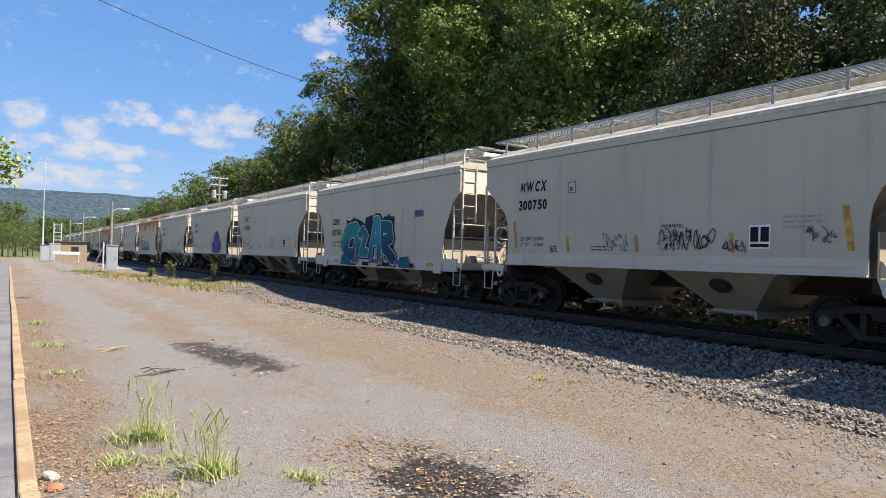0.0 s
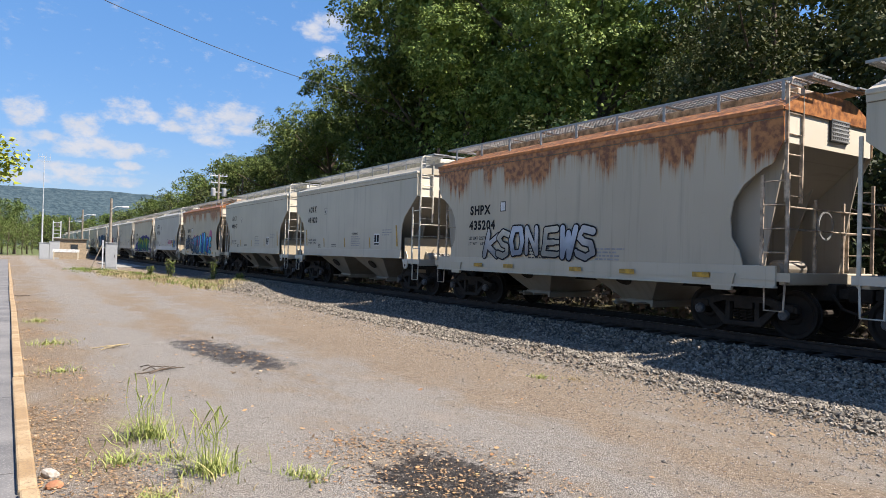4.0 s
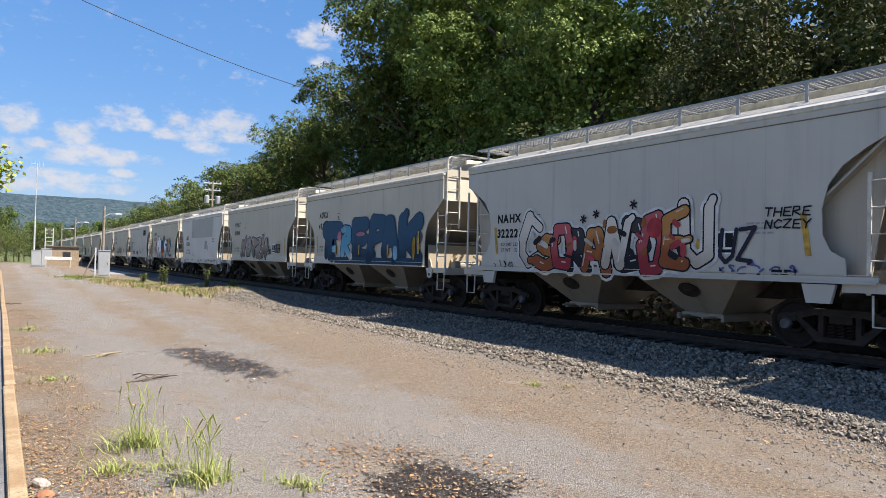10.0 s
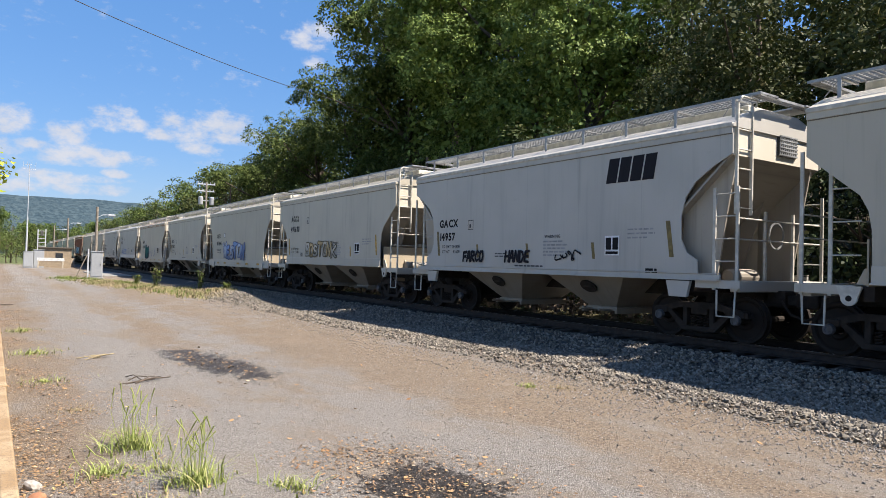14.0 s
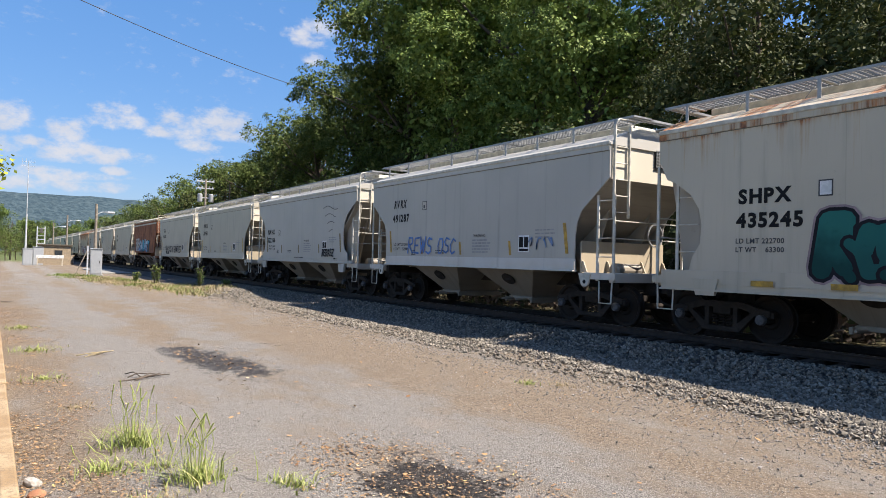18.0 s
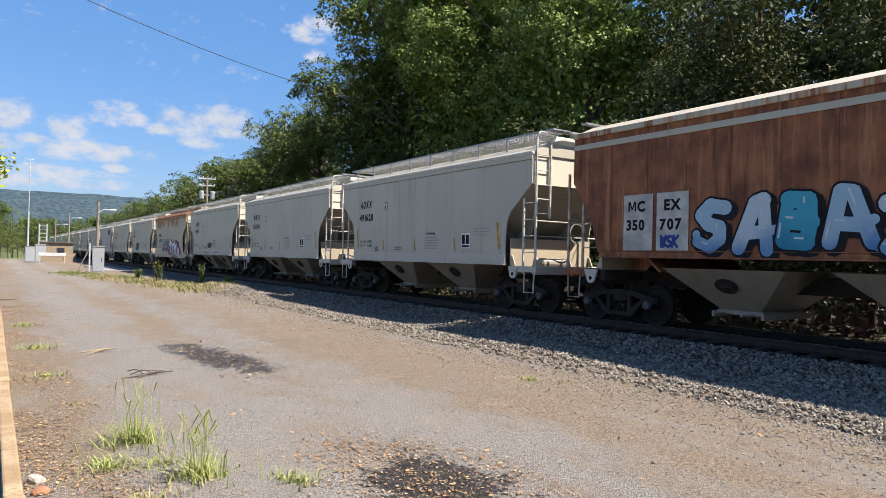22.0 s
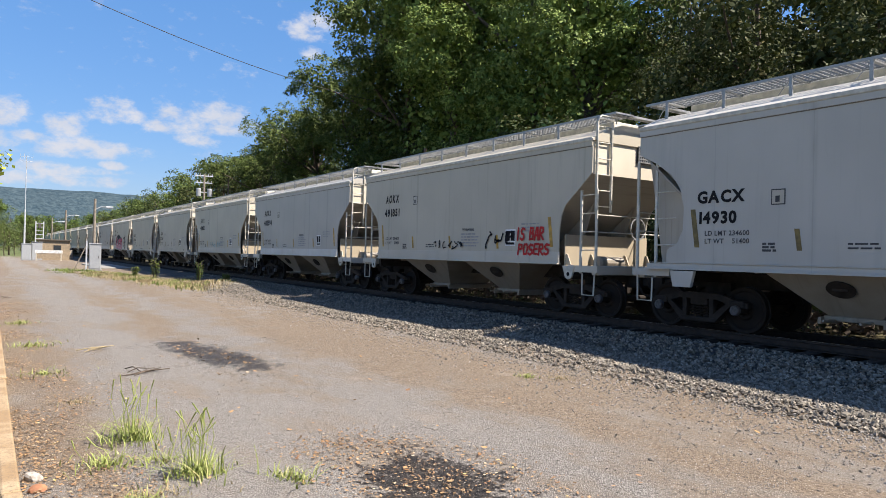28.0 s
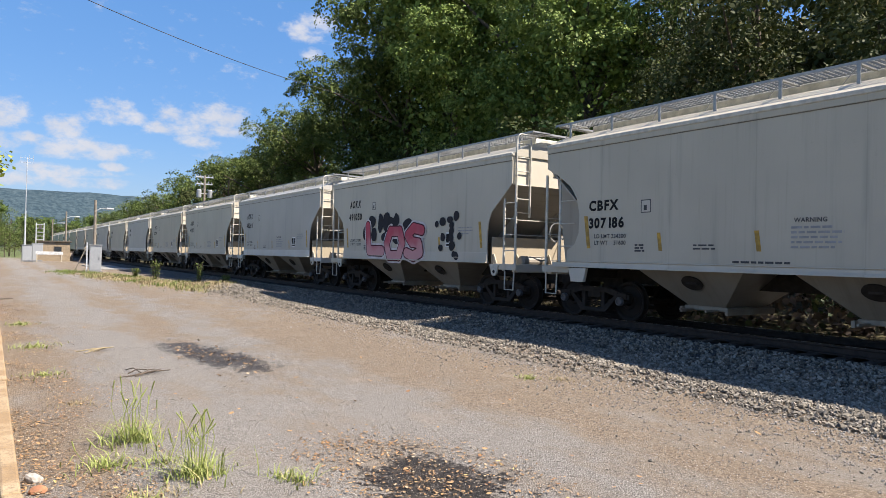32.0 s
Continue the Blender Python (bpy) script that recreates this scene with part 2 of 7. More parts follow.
M_TRIM = plain("pale_rail_paint", (0.55, 0.525, 0.45), 0.55)
M_TRIMRUST = plain("rusty_rail_paint", (0.44, 0.35, 0.26), 0.75, grime=0.6)
M_GRATE = plain("galvanised_grating", (0.33, 0.34, 0.34), 0.45, 0.4)
M_STEEL = plain("dark_cast_steel", (0.040, 0.033, 0.028), 0.85, 0, 0.4, spec=0.15)
M_WHEEL = plain("dusty_wheel_steel", (0.022, 0.017, 0.014), 0.75, 0, 0.4, spec=0.2)
M_TREAD = plain("polished_steel", (0.35, 0.34, 0.33), 0.3, 0.9, 0.2)
M_CAP = plain("grey_bearing_cap", (0.085, 0.088, 0.095), 0.5, 0.1, 0.4)
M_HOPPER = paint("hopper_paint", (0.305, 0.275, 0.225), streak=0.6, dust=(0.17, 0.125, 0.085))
# slope sheets: streaky grime, base also darkened for shade under the overhang
M_SLOPE = paint("grimy_shaded_slope_paint", (0.34, 0.31, 0.26), streak=0.5, dust=(0.2, 0.16, 0.11))
M_ENDPAINT = paint("end_sheet_paint", (0.62, 0.57, 0.47), streak=0.3)
M_WEB = paint("bolster_paint", (0.44, 0.375, 0.275), streak=0.5)
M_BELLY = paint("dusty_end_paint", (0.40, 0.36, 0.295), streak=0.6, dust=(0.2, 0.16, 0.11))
M_LIPRUST = plain("orange_rust", (0.46, 0.19, 0.07), 0.8, 0, 0.4)
M_BLACK = plain("black_lettering", (0.010, 0.010, 0.012), 0.6, spec=0.15)
M_INK = plain("faded_lettering", (0.07, 0.07, 0.075), 0.6, spec=0.2)
M_YELLOW = plain("amber_reflective_tape", (0.50, 0.29, 0.035), 0.5, 0, 0.5)
M_OLIVE = plain("soiled_reflective_tape", (0.20, 0.145, 0.045), 0.6, 0, 0.45)
M_WHITEINK = plain("white_lettering", (0.75, 0.75, 0.74), 0.5)
M_LEAD = plain("grey_lettering", (0.30, 0.30, 0.31), 0.6)
M_WOOD_POLE = plain("weathered_pole_wood", (0.25, 0.215, 0.17), 0.85, 0, 0.4)
M_GALV = plain("galvanised_steel", (0.52, 0.54, 0.56), 0.5, 0.2)
M_CABINET = plain("grey_cabinet_paint", (0.32, 0.335, 0.345), 0.45, 0, 0.08)
M_TAN = plain("tan_siding", (0.32, 0.25, 0.165), 0.7)
M_ROOF = plain("brown_roof", (0.10, 0.08, 0.06), 0.8)
M_CONCRETE = plain("pale_concrete", (0.26, 0.25, 0.225), 0.85)
M_WIRE = plain("black_cable", (0.02, 0.02, 0.02), 0.6)
M_GLASS = plain("dark_window_glass", (0.03, 0.035, 0.04), 0.1)


def leaf_material(name, a, b, c):
    k = Nodes(name)
    i = k.island()
    col = k.mix(k.rng(i, 0.0, 0.7), a, b)
    col = k.mix(k.rng(i, 0.86, 1.0), col, c)
    col = k.mix(k.math("MULTIPLY", k.rng(k.noise(0.35, 3), 0.35, 0.7), 0.4), col, tuple(x * 0.75 for x in a))
    m = k.done(col, 0.62, 0, None, spec=0.12)
    k.b.inputs["Transmission Weight"].default_value = 0.0
    tr = k.t.nodes.new("ShaderNodeBsdfTranslucent")
    k.t.links.new(col, tr.inputs[0])
    mx = k.t.nodes.new("ShaderNodeMixShader")
    mx.inputs[0].default_value = 0.10
    k.t.links.new(k.b.outputs[0], mx.inputs[1])
    k.t.links.new(tr.outputs[0], mx.inputs[2])
    k.t.links.new(mx.outputs[0], k.t.nodes["Material Output"].inputs[0])
    return m


M_LEAF = leaf_material("broad_leaf_green", (0.085, 0.135, 0.032), (0.215, 0.285, 0.072), (0.37, 0.42, 0.14))
M_LEAF_FAR = leaf_material("roadside_leaf_green", (0.06, 0.10, 0.02), (0.12, 0.175, 0.04), (0.20, 0.24, 0.07))
# darker green, used also to put shade on right-hand trees and thickets
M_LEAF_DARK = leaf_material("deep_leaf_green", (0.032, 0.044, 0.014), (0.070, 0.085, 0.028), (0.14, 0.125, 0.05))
M_LEAF_OLIVE = leaf_material("olive_leaf_green", (0.055, 0.085, 0.022), (0.125, 0.165, 0.045), (0.22, 0.23, 0.08))
# leaf green lowered to carry the shade behind the track
M_LEAF_SHADE = leaf_material("shade_dark_leaf", (0.017, 0.027, 0.011), (0.042, 0.061, 0.024), (0.099, 0.106, 0.046))
M_LEAF_YELLOW = leaf_material("yellowing_leaf", (0.182, 0.228, 0.030), (0.319, 0.342, 0.046), (0.441, 0.380, 0.053))
M_GRASS = leaf_material("fresh_weed_green", (0.198, 0.243, 0.061), (0.334, 0.372, 0.122), (0.502, 0.441, 0.213))
M_WEED = leaf_material("dull_weed_green", (0.099, 0.144, 0.030), (0.167, 0.205, 0.053), (0.274, 0.243, 0.091))
M_STRAW = leaf_material("dry_grass", (0.258, 0.205, 0.114), (0.365, 0.296, 0.175), (0.213, 0.213, 0.091))
M_FALLEN = leaf_material("fallen_leaf", (0.270, 0.140, 0.070), (0.430, 0.270, 0.130), (0.560, 0.440, 0.170))
M_BARK = plain("grey_brown_bark", (0.10, 0.075, 0.055), 0.9, 0, 0.45, 3)


def stone_material(name, a, b, c):
    k = Nodes(name)
    i = k.island()
    col = k.mix(i, a, b)
    col = k.mix(k.rng(k.noise(25, 4, world=True), 0.4, 0.7), col, c)
    return k.done(col, 0.85, 0, k.noise(120, 3, world=True), 0.004, 0.4)


M_BALLAST = stone_material("grey_ballast_stone", (0.042, 0.036, 0.028), (0.335, 0.295, 0.235), (0.118, 0.103, 0.080))
M_PEBBLE = stone_material("pale_gravel_stone", (0.10, 0.094, 0.084), (0.36, 0.335, 0.30), (0.21, 0.182, 0.147))


def ballast_bed():
    k = Nodes("ballast_bed")
    v = k.voronoi(19, world=True)
    w = k.voronoi(19, "Color", world=True)
    sep = k.t.nodes.new("ShaderNodeSeparateColor")
    k.t.links.new(w, sep.inputs[0])
    c = k.mix(sep.outputs[0], (0.038, 0.034, 0.029), (0.155, 0.142, 0.122))
    c = k.mix(k.rng(v, 0.3, 0.62), c, (0.05, 0.05, 0.05))
    # between the rails: oil-dark stone, darkened further for shade under the train
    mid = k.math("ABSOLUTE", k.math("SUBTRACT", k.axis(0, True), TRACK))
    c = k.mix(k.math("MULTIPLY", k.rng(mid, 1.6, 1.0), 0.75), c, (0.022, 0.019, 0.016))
    return k.done(c, 0.9, 0, k.rng(v, 0.0, 0.6, 1, 0), 0.045, 1.0)


M_BED = ballast_bed()


def yard_ground():
    """Compacted gravel and dirt: grey stone dust along the wheel ways, brown dirt towards the ballast, grass verge far off."""
    k = Nodes("gravel_and_dirt")
    x, y = k.axis(0, True), k.axis(1, True)
    big = k.noise(0.35, 5, 0.6, (1.0, 0.35, 1), True)
    mid = k.noise(1.7, 5, 0.62, (1, 0.5, 1), True)
    fine = k.noise(26, 5, 0.7, world=True)
    peb = k.voronoi(74, world=True)
    pc = k.voronoi(74, "Color", True)
    sep = k.t.nodes.new("ShaderNodeSeparateColor")
    k.t.links.new(pc, sep.inputs[0])
    stone = k.mix(sep.outputs[0], (0.158, 0.146, 0.129), (0.318, 0.298, 0.266))
    stone = k.mix(k.rng(peb, 0.42, 0.75), stone, (0.10, 0.09, 0.08))
    dirt = k.mix(k.rng(fine, 0.3, 0.7), (0.091, 0.067, 0.046), (0.224, 0.176, 0.125))
    dirt = k.mix(k.math("MULTIPLY", k.rng(sep.outputs[1], 0.72, 0.95), k.rng(peb, 0.6, 0.25)), dirt, (0.380, 0.334, 0.281))
    # share of dirt across the yard
    side = k.math("ADD", k.rng(x, 4.3, 5.6, 0.0, 0.62), k.rng(x, 1.5, 0.6, 0.0, 0.5))
    centre = k.math("MULTIPLY", k.rng(k.math("ABSOLUTE", k.math("SUBTRACT", x, 3.3)), 0.0, 1.0, 0.42, 0.0), k.rng(y, 6.5, 9.0))
    share = k.math("ADD", k.math("ADD", side, centre), k.rng(big, 0.3, 0.72, -0.12, 0.5))
    share = k.math("ADD", share, k.rng(mid, 0.3, 0.7, -0.32, 0.34))
    c = k.mix(k.rng(share, 0.02, 0.85), stone, dirt)
    c = k.mix(k.rng(mid, 0.6, 0.78, 0, 0.45), c, (0.289, 0.251, 0.209))
    # damp hollows, dark and ragged at the rim
    def stain(cx, cy, rx, ry, turn):
        ca, sa = math.cos(radians(turn)), math.sin(radians(turn))
        dx, dy = k.math("SUBTRACT", x, cx), k.math("SUBTRACT", y, cy)
        u = k.math("DIVIDE", k.math("ADD", k.math("MULTIPLY", dx, ca), k.math("MULTIPLY", dy, sa)), rx)
        w = k.math("DIVIDE", k.math("SUBTRACT", k.math("MULTIPLY", dy, ca), k.math("MULTIPLY", dx, sa)), ry)
        d = k.math("SQRT", k.math("ADD", k.math("MULTIPLY", u, u), k.math("MULTIPLY", w, w)))
        d = k.math("ADD", d, k.math("ADD", k.rng(k.noise(2.3, 5, 0.7, world=True), 0.25, 0.75, -0.42, 0.42), k.rng(k.noise(13, 4, 0.7, world=True), 0.25, 0.75, -0.35, 0.35)))
        return k.rng(d, 1.12, 0.78)

    wet = k.math("MAXIMUM", k.math("MULTIPLY", stain(3.3, 12.3, 0.52, 2.0, 8), 0.93), stain(3.08, 4.55, 0.55, 1.0, -8))
    mud = k.mix(k.rng(k.noise(17, 5, 0.7, world=True), 0.35, 0.7), (0.009, 0.008, 0.007), (0.053, 0.044, 0.036))
    mud = k.mix(k.math("MULTIPLY", k.rng(sep.outputs[1], 0.75, 0.9), k.rng(peb, 0.5, 0.25)), mud, (0.167, 0.152, 0.137))
    c = k.mix(wet, c, mud)
    # verge past the yard
    far = k.math("ADD", k.math("ADD", k.rng(y, 118, 150), k.rng(x, -3.0, -9.0)), 0.0)
    green = k.mix(k.rng(k.noise(0.8, 5, world=True), 0.35, 0.65), (0.053, 0.084, 0.023), (0.129, 0.137, 0.053))
    c = k.mix(k.math("MINIMUM", far, 1.0), c, green)
    # woodland litter past the track, darkened to carry the shade there
    shaded_litter = k.mix(k.rng(k.noise(2.0, 5, world=True), 0.35, 0.65), (0.038, 0.030, 0.018), (0.076, 0.068, 0.030))
    c = k.mix(k.rng(x, 15.3, 16.6), c, shaded_litter)
    h = k.math("ADD", k.math("MULTIPLY", k.rng(peb, 0.0, 0.7, 1, 0), 0.7), k.math("MULTIPLY", fine, 0.8))
    return k.done(c, k.rng(wet, 0, 1, 0.92, 0.55), 0, h, 0.013, 1.0, spec=0.25)


M_YARD = yard_ground()

# ---- mesh helpers ----
class Mesh:
    """Collects vertices and faces of one part."""

    def __init__(self):
        self.v, self.f = [], []

    def add(self, verts, faces):
        o = len(self.v)
        self.v += [tuple(p) for p in verts]
        self.f += [tuple(i + o for i in f) for f in faces]
        return self

    def box(self, x0, x1, y0, y1, z0, z1, bevel=0.0):
        if bevel:
            return self.soft(x0, x1, y0, y1, z0, z1, bevel)
        v = [(x, y, z) for z in (z0, z1) for y in (y0, y1) for x in (x0, x1)]
        return self.add(v, [(0, 2, 3, 1), (4, 5, 7, 6), (0, 1, 5, 4), (2, 6, 7, 3), (0, 4, 6, 2), (1, 3, 7, 5)])

    def soft(self, x0, x1, y0, y1, z0, z1, b):
        bm = bmesh.new()
        bmesh.ops.create_cube(bm, size=1)
        for p in bm.verts:
            p.co = Vector(((x0, x1)[p.co.x > 0], (y0, y1)[p.co.y > 0], (z0, z1)[p.co.z > 0]))
        bmesh.ops.bevel(bm, geom=bm.edges[:], offset=b, segments=2, affect="EDGES", profile=0.5)
        return self.take(bm)

    def take(self, bm):
        bm.verts.index_update()
        self.add([p.co for p in bm.verts], [[p.index for p in f.verts] for f in bm.faces])
        bm.free()
        return self

    def rod(self, a, b, r, n=6):
        a, b = Vector(a), Vector(b)
        d = (b - a).normalized()
        s = d.orthogonal().normalized()
        t = d.cross(s)
        ring = [(math.cos(2 * math.pi * i / n), math.sin(2 * math.pi * i / n)) for i in range(n)]
        v = [p + s * c * r + t * q * r for p in (a, b) for c, q in ring]
        f = [(i, (i + 1) % n, n + (i + 1) % n, n + i) for i in range(n)]
        return self.add(v, f + [tuple(range(n))[::-1], tuple(range(n, 2 * n))])

    def pipe(self, pts, r, n=6):
        """A bent round bar along a line of points."""
        pts = [Vector(p) for p in pts]
        last = len(pts) - 1
        side = (pts[1] - pts[0]).orthogonal().normalized()
        v = []
        for i, p in enumerate(pts):
            d = (pts[min(i + 1, last)] - pts[max(i - 1, 0)]).normalized()
            side = (side - d * side.dot(d)).normalized()
            up = d.cross(side)
            v += [p + (side * math.cos(2 * math.pi * j / n) + up * math.sin(2 * math.pi * j / n)) * r for j in range(n)]
        f = [(i * n + j, i * n + (j + 1) % n, (i + 1) * n + (j + 1) % n, (i + 1) * n + j) for i in range(last) for j in range(n)]
        return self.add(v, f + [tuple(range(n))[::-1], tuple(range(last * n, last * n + n))])

    def plate(self, ring, thick, axis):
        """A flat outline (counter-clockwise from its front) given thickness along axis (a vector)."""
        ax = Vector(axis) * thick
        n = len(ring)
        v = [Vector(p) for p in ring] + [Vector(p) + ax for p in ring]
        f = [tuple(range(n)), tuple(range(n, 2 * n))[::-1]] + [(i, i + n, (i + 1) % n + n, (i + 1) % n) for i in range(n)]
        return self.add(v, f)

    def lathe(self, prof, n, axis="x"):
        """A ring of (along, radius) turned round the x axis."""
        k = len(prof)
        v = []
        for i in range(n):
            c, s = math.cos(2 * math.pi * i / n), math.sin(2 * math.pi * i / n)
            v += [(a, r * c, r * s) if axis == "x" else (r * c, r * s, a) for a, r in prof]
        f = [(i * k + j, i * k + j + 1, (i + 1) % n * k + j + 1, (i + 1) % n * k + j) for i in range(n) for j in range(k - 1)]
        return self.add(v, f)

    def data(self, name, mat, smooth=False):
        me = bpy.data.meshes.new(name)
        me.from_pydata(self.v, [], self.f)
        me.materials.append(mat)
        bm = bmesh.new()
        bm.from_mesh(me)
        bmesh.ops.recalc_face_normals(bm, faces=bm.faces[:])
        bm.to_mesh(me)
        bm.free()
        if smooth:
            me.shade_smooth()
        return me


def part(name, mesh, mat, parent=None, label="", smooth=False, m=None):
    """Links a Mesh (or mesh data) as one object, under a thing or a part."""
    me = mesh.data(name, mat, smooth) if isinstance(mesh, Mesh) else mesh
    ob = new(name, me)
    if parent is not None:
        ob.parent = parent
    if m is not None:
        ob.matrix_basis = m
    if label:
        tagged(ob, label)
    return ob


def thing(name, label, category, group="", kind="", m=None):
    ob = new(name)
    ob.empty_display_size = 0.2
    if m is not None:
        ob.matrix_basis = m
    return tagged(ob, label, category, group, kind)


def words(text, size, offset=0.0, slant=0.0):
    """The flat mesh of a line of text, as vertices in its plane and faces."""
    c = bpy.data.curves.new("words", "FONT")
    c.body, c.size, c.offset, c.resolution_u = text, size, offset, 3
    c.fill_mode = "FRONT"
    c.space_character = 1.08
    ob = bpy.data.objects.new("words", c)
    me = bpy.data.meshes.new_from_object(ob)
    got = [(p.co.x + slant * p.co.y, p.co.y, 0) for p in me.vertices], [tuple(f.vertices) for f in me.polygons]
    bpy.data.objects.remove(ob)
    bpy.data.curves.remove(c)
    bpy.data.meshes.remove(me)
    return got

# ---- ground, track bed, kerb ----
def ground_height(x, y):
    """The yard is nearly flat: shallow wheel ways, a low heap beside the track, a slope up past it."""
    z = GROUND + 0.02 * math.sin(x * 1.3 + 0.4 * math.sin(y * 0.11)) + 0.025 * noise.noise(Vector((x * 0.5, y * 0.28, 0)))
    z += 0.10 * math.exp(-((x - 9.2) / 0.9) ** 2) * max(0.0, noise.noise(Vector((3.1, y * 0.25, 0))) + 0.2)
    z += 0.35 * math.exp(-((x - 9.3) / 0.85) ** 2 - ((y - 31.5) / 4.6) ** 2)
    z -= 0.05 * math.exp(-((x - 3.08) / 0.6) ** 2 - ((y - 4.55) / 1.1) ** 2)
    if x > 19:
        z += (x - 19) * 0.08 if x < 30 else 0.88 + min(x - 30, 60) * 0.30
    return z


def lines(stops):
    out = []
    for a, b, step in stops:
        n = max(1, round((b - a) / step))
        out += [a + (b - a) * i / n for i in range(n)]
    return out + [stops[-1][1]]


def build_ground():
    xs = lines([(-3000, -200, 700), (-200, -20, 45), (-20, -2, 3), (-2, 0.2, 0.55), (0.2, 11, 0.22), (11, 20, 1.0), (20, 60, 5), (60, 120, 15), (120, 3000, 700)])
    ys = lines([(-3000, -200, 700), (-200, -10, 40), (-10, 2, 1.5), (2, 16, 0.22), (16, 45, 0.5), (45, 130, 3), (130, 400, 30), (400, 4500, 800)])
    v = [(x, y, ground_height(x, y)) for y in ys for x in xs]
    n = len(xs)
    f = [(j * n + i, j * n + i + 1, (j + 1) * n + i + 1, (j + 1) * n + i) for j in range(len(ys) - 1) for i in range(n - 1)]
    g = Mesh().add(v, f)
    return tagged(part("ground", g, M_YARD, smooth=True), "compacted grey gravel and brown dirt yard beside the track", "ground", kind="structure")


def bed_height(x):
    """Cross-section of the ballast: level under the ties, shoulders that fall to the yard."""
    d = abs(x - TRACK)
    return -0.285 if d < 1.36 else -0.21 if d < 1.75 else -0.21 - (d - 1.75) * 0.185


def build_bed():
    xs = [TRACK + d for d in (-4.2, -3.6, -3.0, -2.6, -2.2, -1.9, -1.75, -1.45, -1.3, -0.7, 0, 0.7, 1.3, 1.45, 1.75, 2.2, 3.0, 4.2, 6.0)]
    ys = lines([(-60, -4, 8), (-4, 50, 0.4), (50, 130, 4), (130, 420, 40)])
    v = [(x, y, bed_height(x) + (0.05 * noise.noise(Vector((x * 1.4, y * 1.2, 5))) if -4 < y < 50 else 0)) for y in ys for x in xs]
    n = len(xs)
    f = [(j * n + i, j * n + i + 1, (j + 1) * n + i + 1, (j + 1) * n + i) for j in range(len(ys) - 1) for i in range(n - 1)]
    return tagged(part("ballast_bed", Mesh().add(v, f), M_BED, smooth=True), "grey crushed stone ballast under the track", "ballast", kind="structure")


def build_track():
    t = thing("railway_track", "steel rails on dark wooden ties in grey ballast", "track", kind="structure")
    k = Nodes("tie_wood")
    c = k.mix(k.rng(k.noise(3, 5, stretch=(1, 8, 8)), 0.3, 0.7), (0.016, 0.014, 0.012), (0.05, 0.042, 0.035))
    m_tie = k.done(c, 0.9, 0, k.noise(6, 5, stretch=(1, 10, 10)), 0.01, 0.6)
    k = Nodes("rail_steel")
    c = k.mix(k.rng(k.noise(9, 4), 0.3, 0.7), (0.022, 0.016, 0.013), (0.045, 0.031, 0.024))
    m_rail = k.done(c, 0.7, 0.3, k.noise(60, 3), 0.002, 0.3)
    prof = [(-0.07, -0.17), (0.07, -0.17), (0.07, -0.155), (0.012, -0.135), (0.012, -0.045), (0.036, -0.035), (0.036, -0.006), (0.028, 0),
            (-0.028, 0), (-0.036, -0.006), (-0.036, -0.035), (-0.012, -0.045), (-0.012, -0.135), (-0.07, -0.155)]
    for side in (-1, 1):
        x = TRACK + side * 0.754
        r = Mesh().plate([(x + a, -60, b) for a, b in prof], 480, (0, 1, 0))
        part("rail", r, m_rail, t)
        part("rail_head", Mesh().box(x - 0.024, x + 0.024, -60, 420, 0.0005, 0.002), M_TREAD, t, "bright worn running surface of the rail")
    tie = Mesh().soft(-1.30, 1.30, -0.115, 0.115, -0.36, -0.175, 0.012).data("tie", m_tie)
    plate = Mesh().box(-0.17, 0.17, -0.10, 0.10, -0.176, -0.163).data("tie_plate", m_rail)
    rnd = random.Random(4)
    for i in range(130):
        y = -3.5 + i * 0.51
        m = pose(TRACK + rnd.uniform(-0.05, 0.05), y + rnd.uniform(-0.03, 0.03), rnd.uniform(-0.012, 0.008), 0, 0, rnd.uniform(-1.2, 1.2))
        o = part("tie", tie, None, t, m=m)
        if y < 24:
            part("tie_plate", plate, None, o, m=pose(-0.754, 0, 0))
    far = Mesh()
    for i in range(130, 420):
        far.box(TRACK - 1.3, TRACK + 1.3, -3.5 + i * 0.51 - 0.115, -3.5 + i * 0.51 + 0.115, -0.3, -0.175)
    tagged(part("far_ties", far, m_tie, t), kind="stuff")
    return t


def scatter_stones(name, n, place, size, mat, label, seed):
    """Loose stones: squashed, cut octahedra, each turned its own way."""
    rnd = random.Random(seed)
    base = [Vector(p) for p in ((1, 0, 0), (-1, 0, 0), (0, 1, 0), (0, -1, 0), (0, 0, 1), (0, 0, -1))]
    tri = [(0, 2, 4), (2, 1, 4), (1, 3, 4), (3, 0, 4), (2, 0, 5), (1, 2, 5), (3, 1, 5), (0, 3, 5)]
    v, f = [], []
    for _ in range(n):
        got = place(rnd)
        if got is None:
            continue
        x, y, z = got
        s = size * rnd.uniform(0.5, 1.3)
        e = Euler((rnd.uniform(0, 6.3), rnd.uniform(0, 6.3), rnd.uniform(0, 6.3))).to_matrix()
        sc = (rnd.uniform(0.7, 1.3), rnd.uniform(0.6, 1.1), rnd.uniform(0.5, 0.9))
        o = len(v)
        for p in base:
            q = e @ Vector((p.x * sc[0], p.y * sc[1], p.z * sc[2])) * s * rnd.uniform(0.75, 1.2)
            v.append((x + q.x, y + q.y, z + q.z * 0.8 + s * 0.2))
        f += [(a + o, b + o, c + o) for a, b, c in tri]
    me = bpy.data.meshes.new(name)
    me.from_pydata(v, [], f)
    me.materials.append(mat)
    return tagged(new(name, me), label, "gravel", kind="stuff")


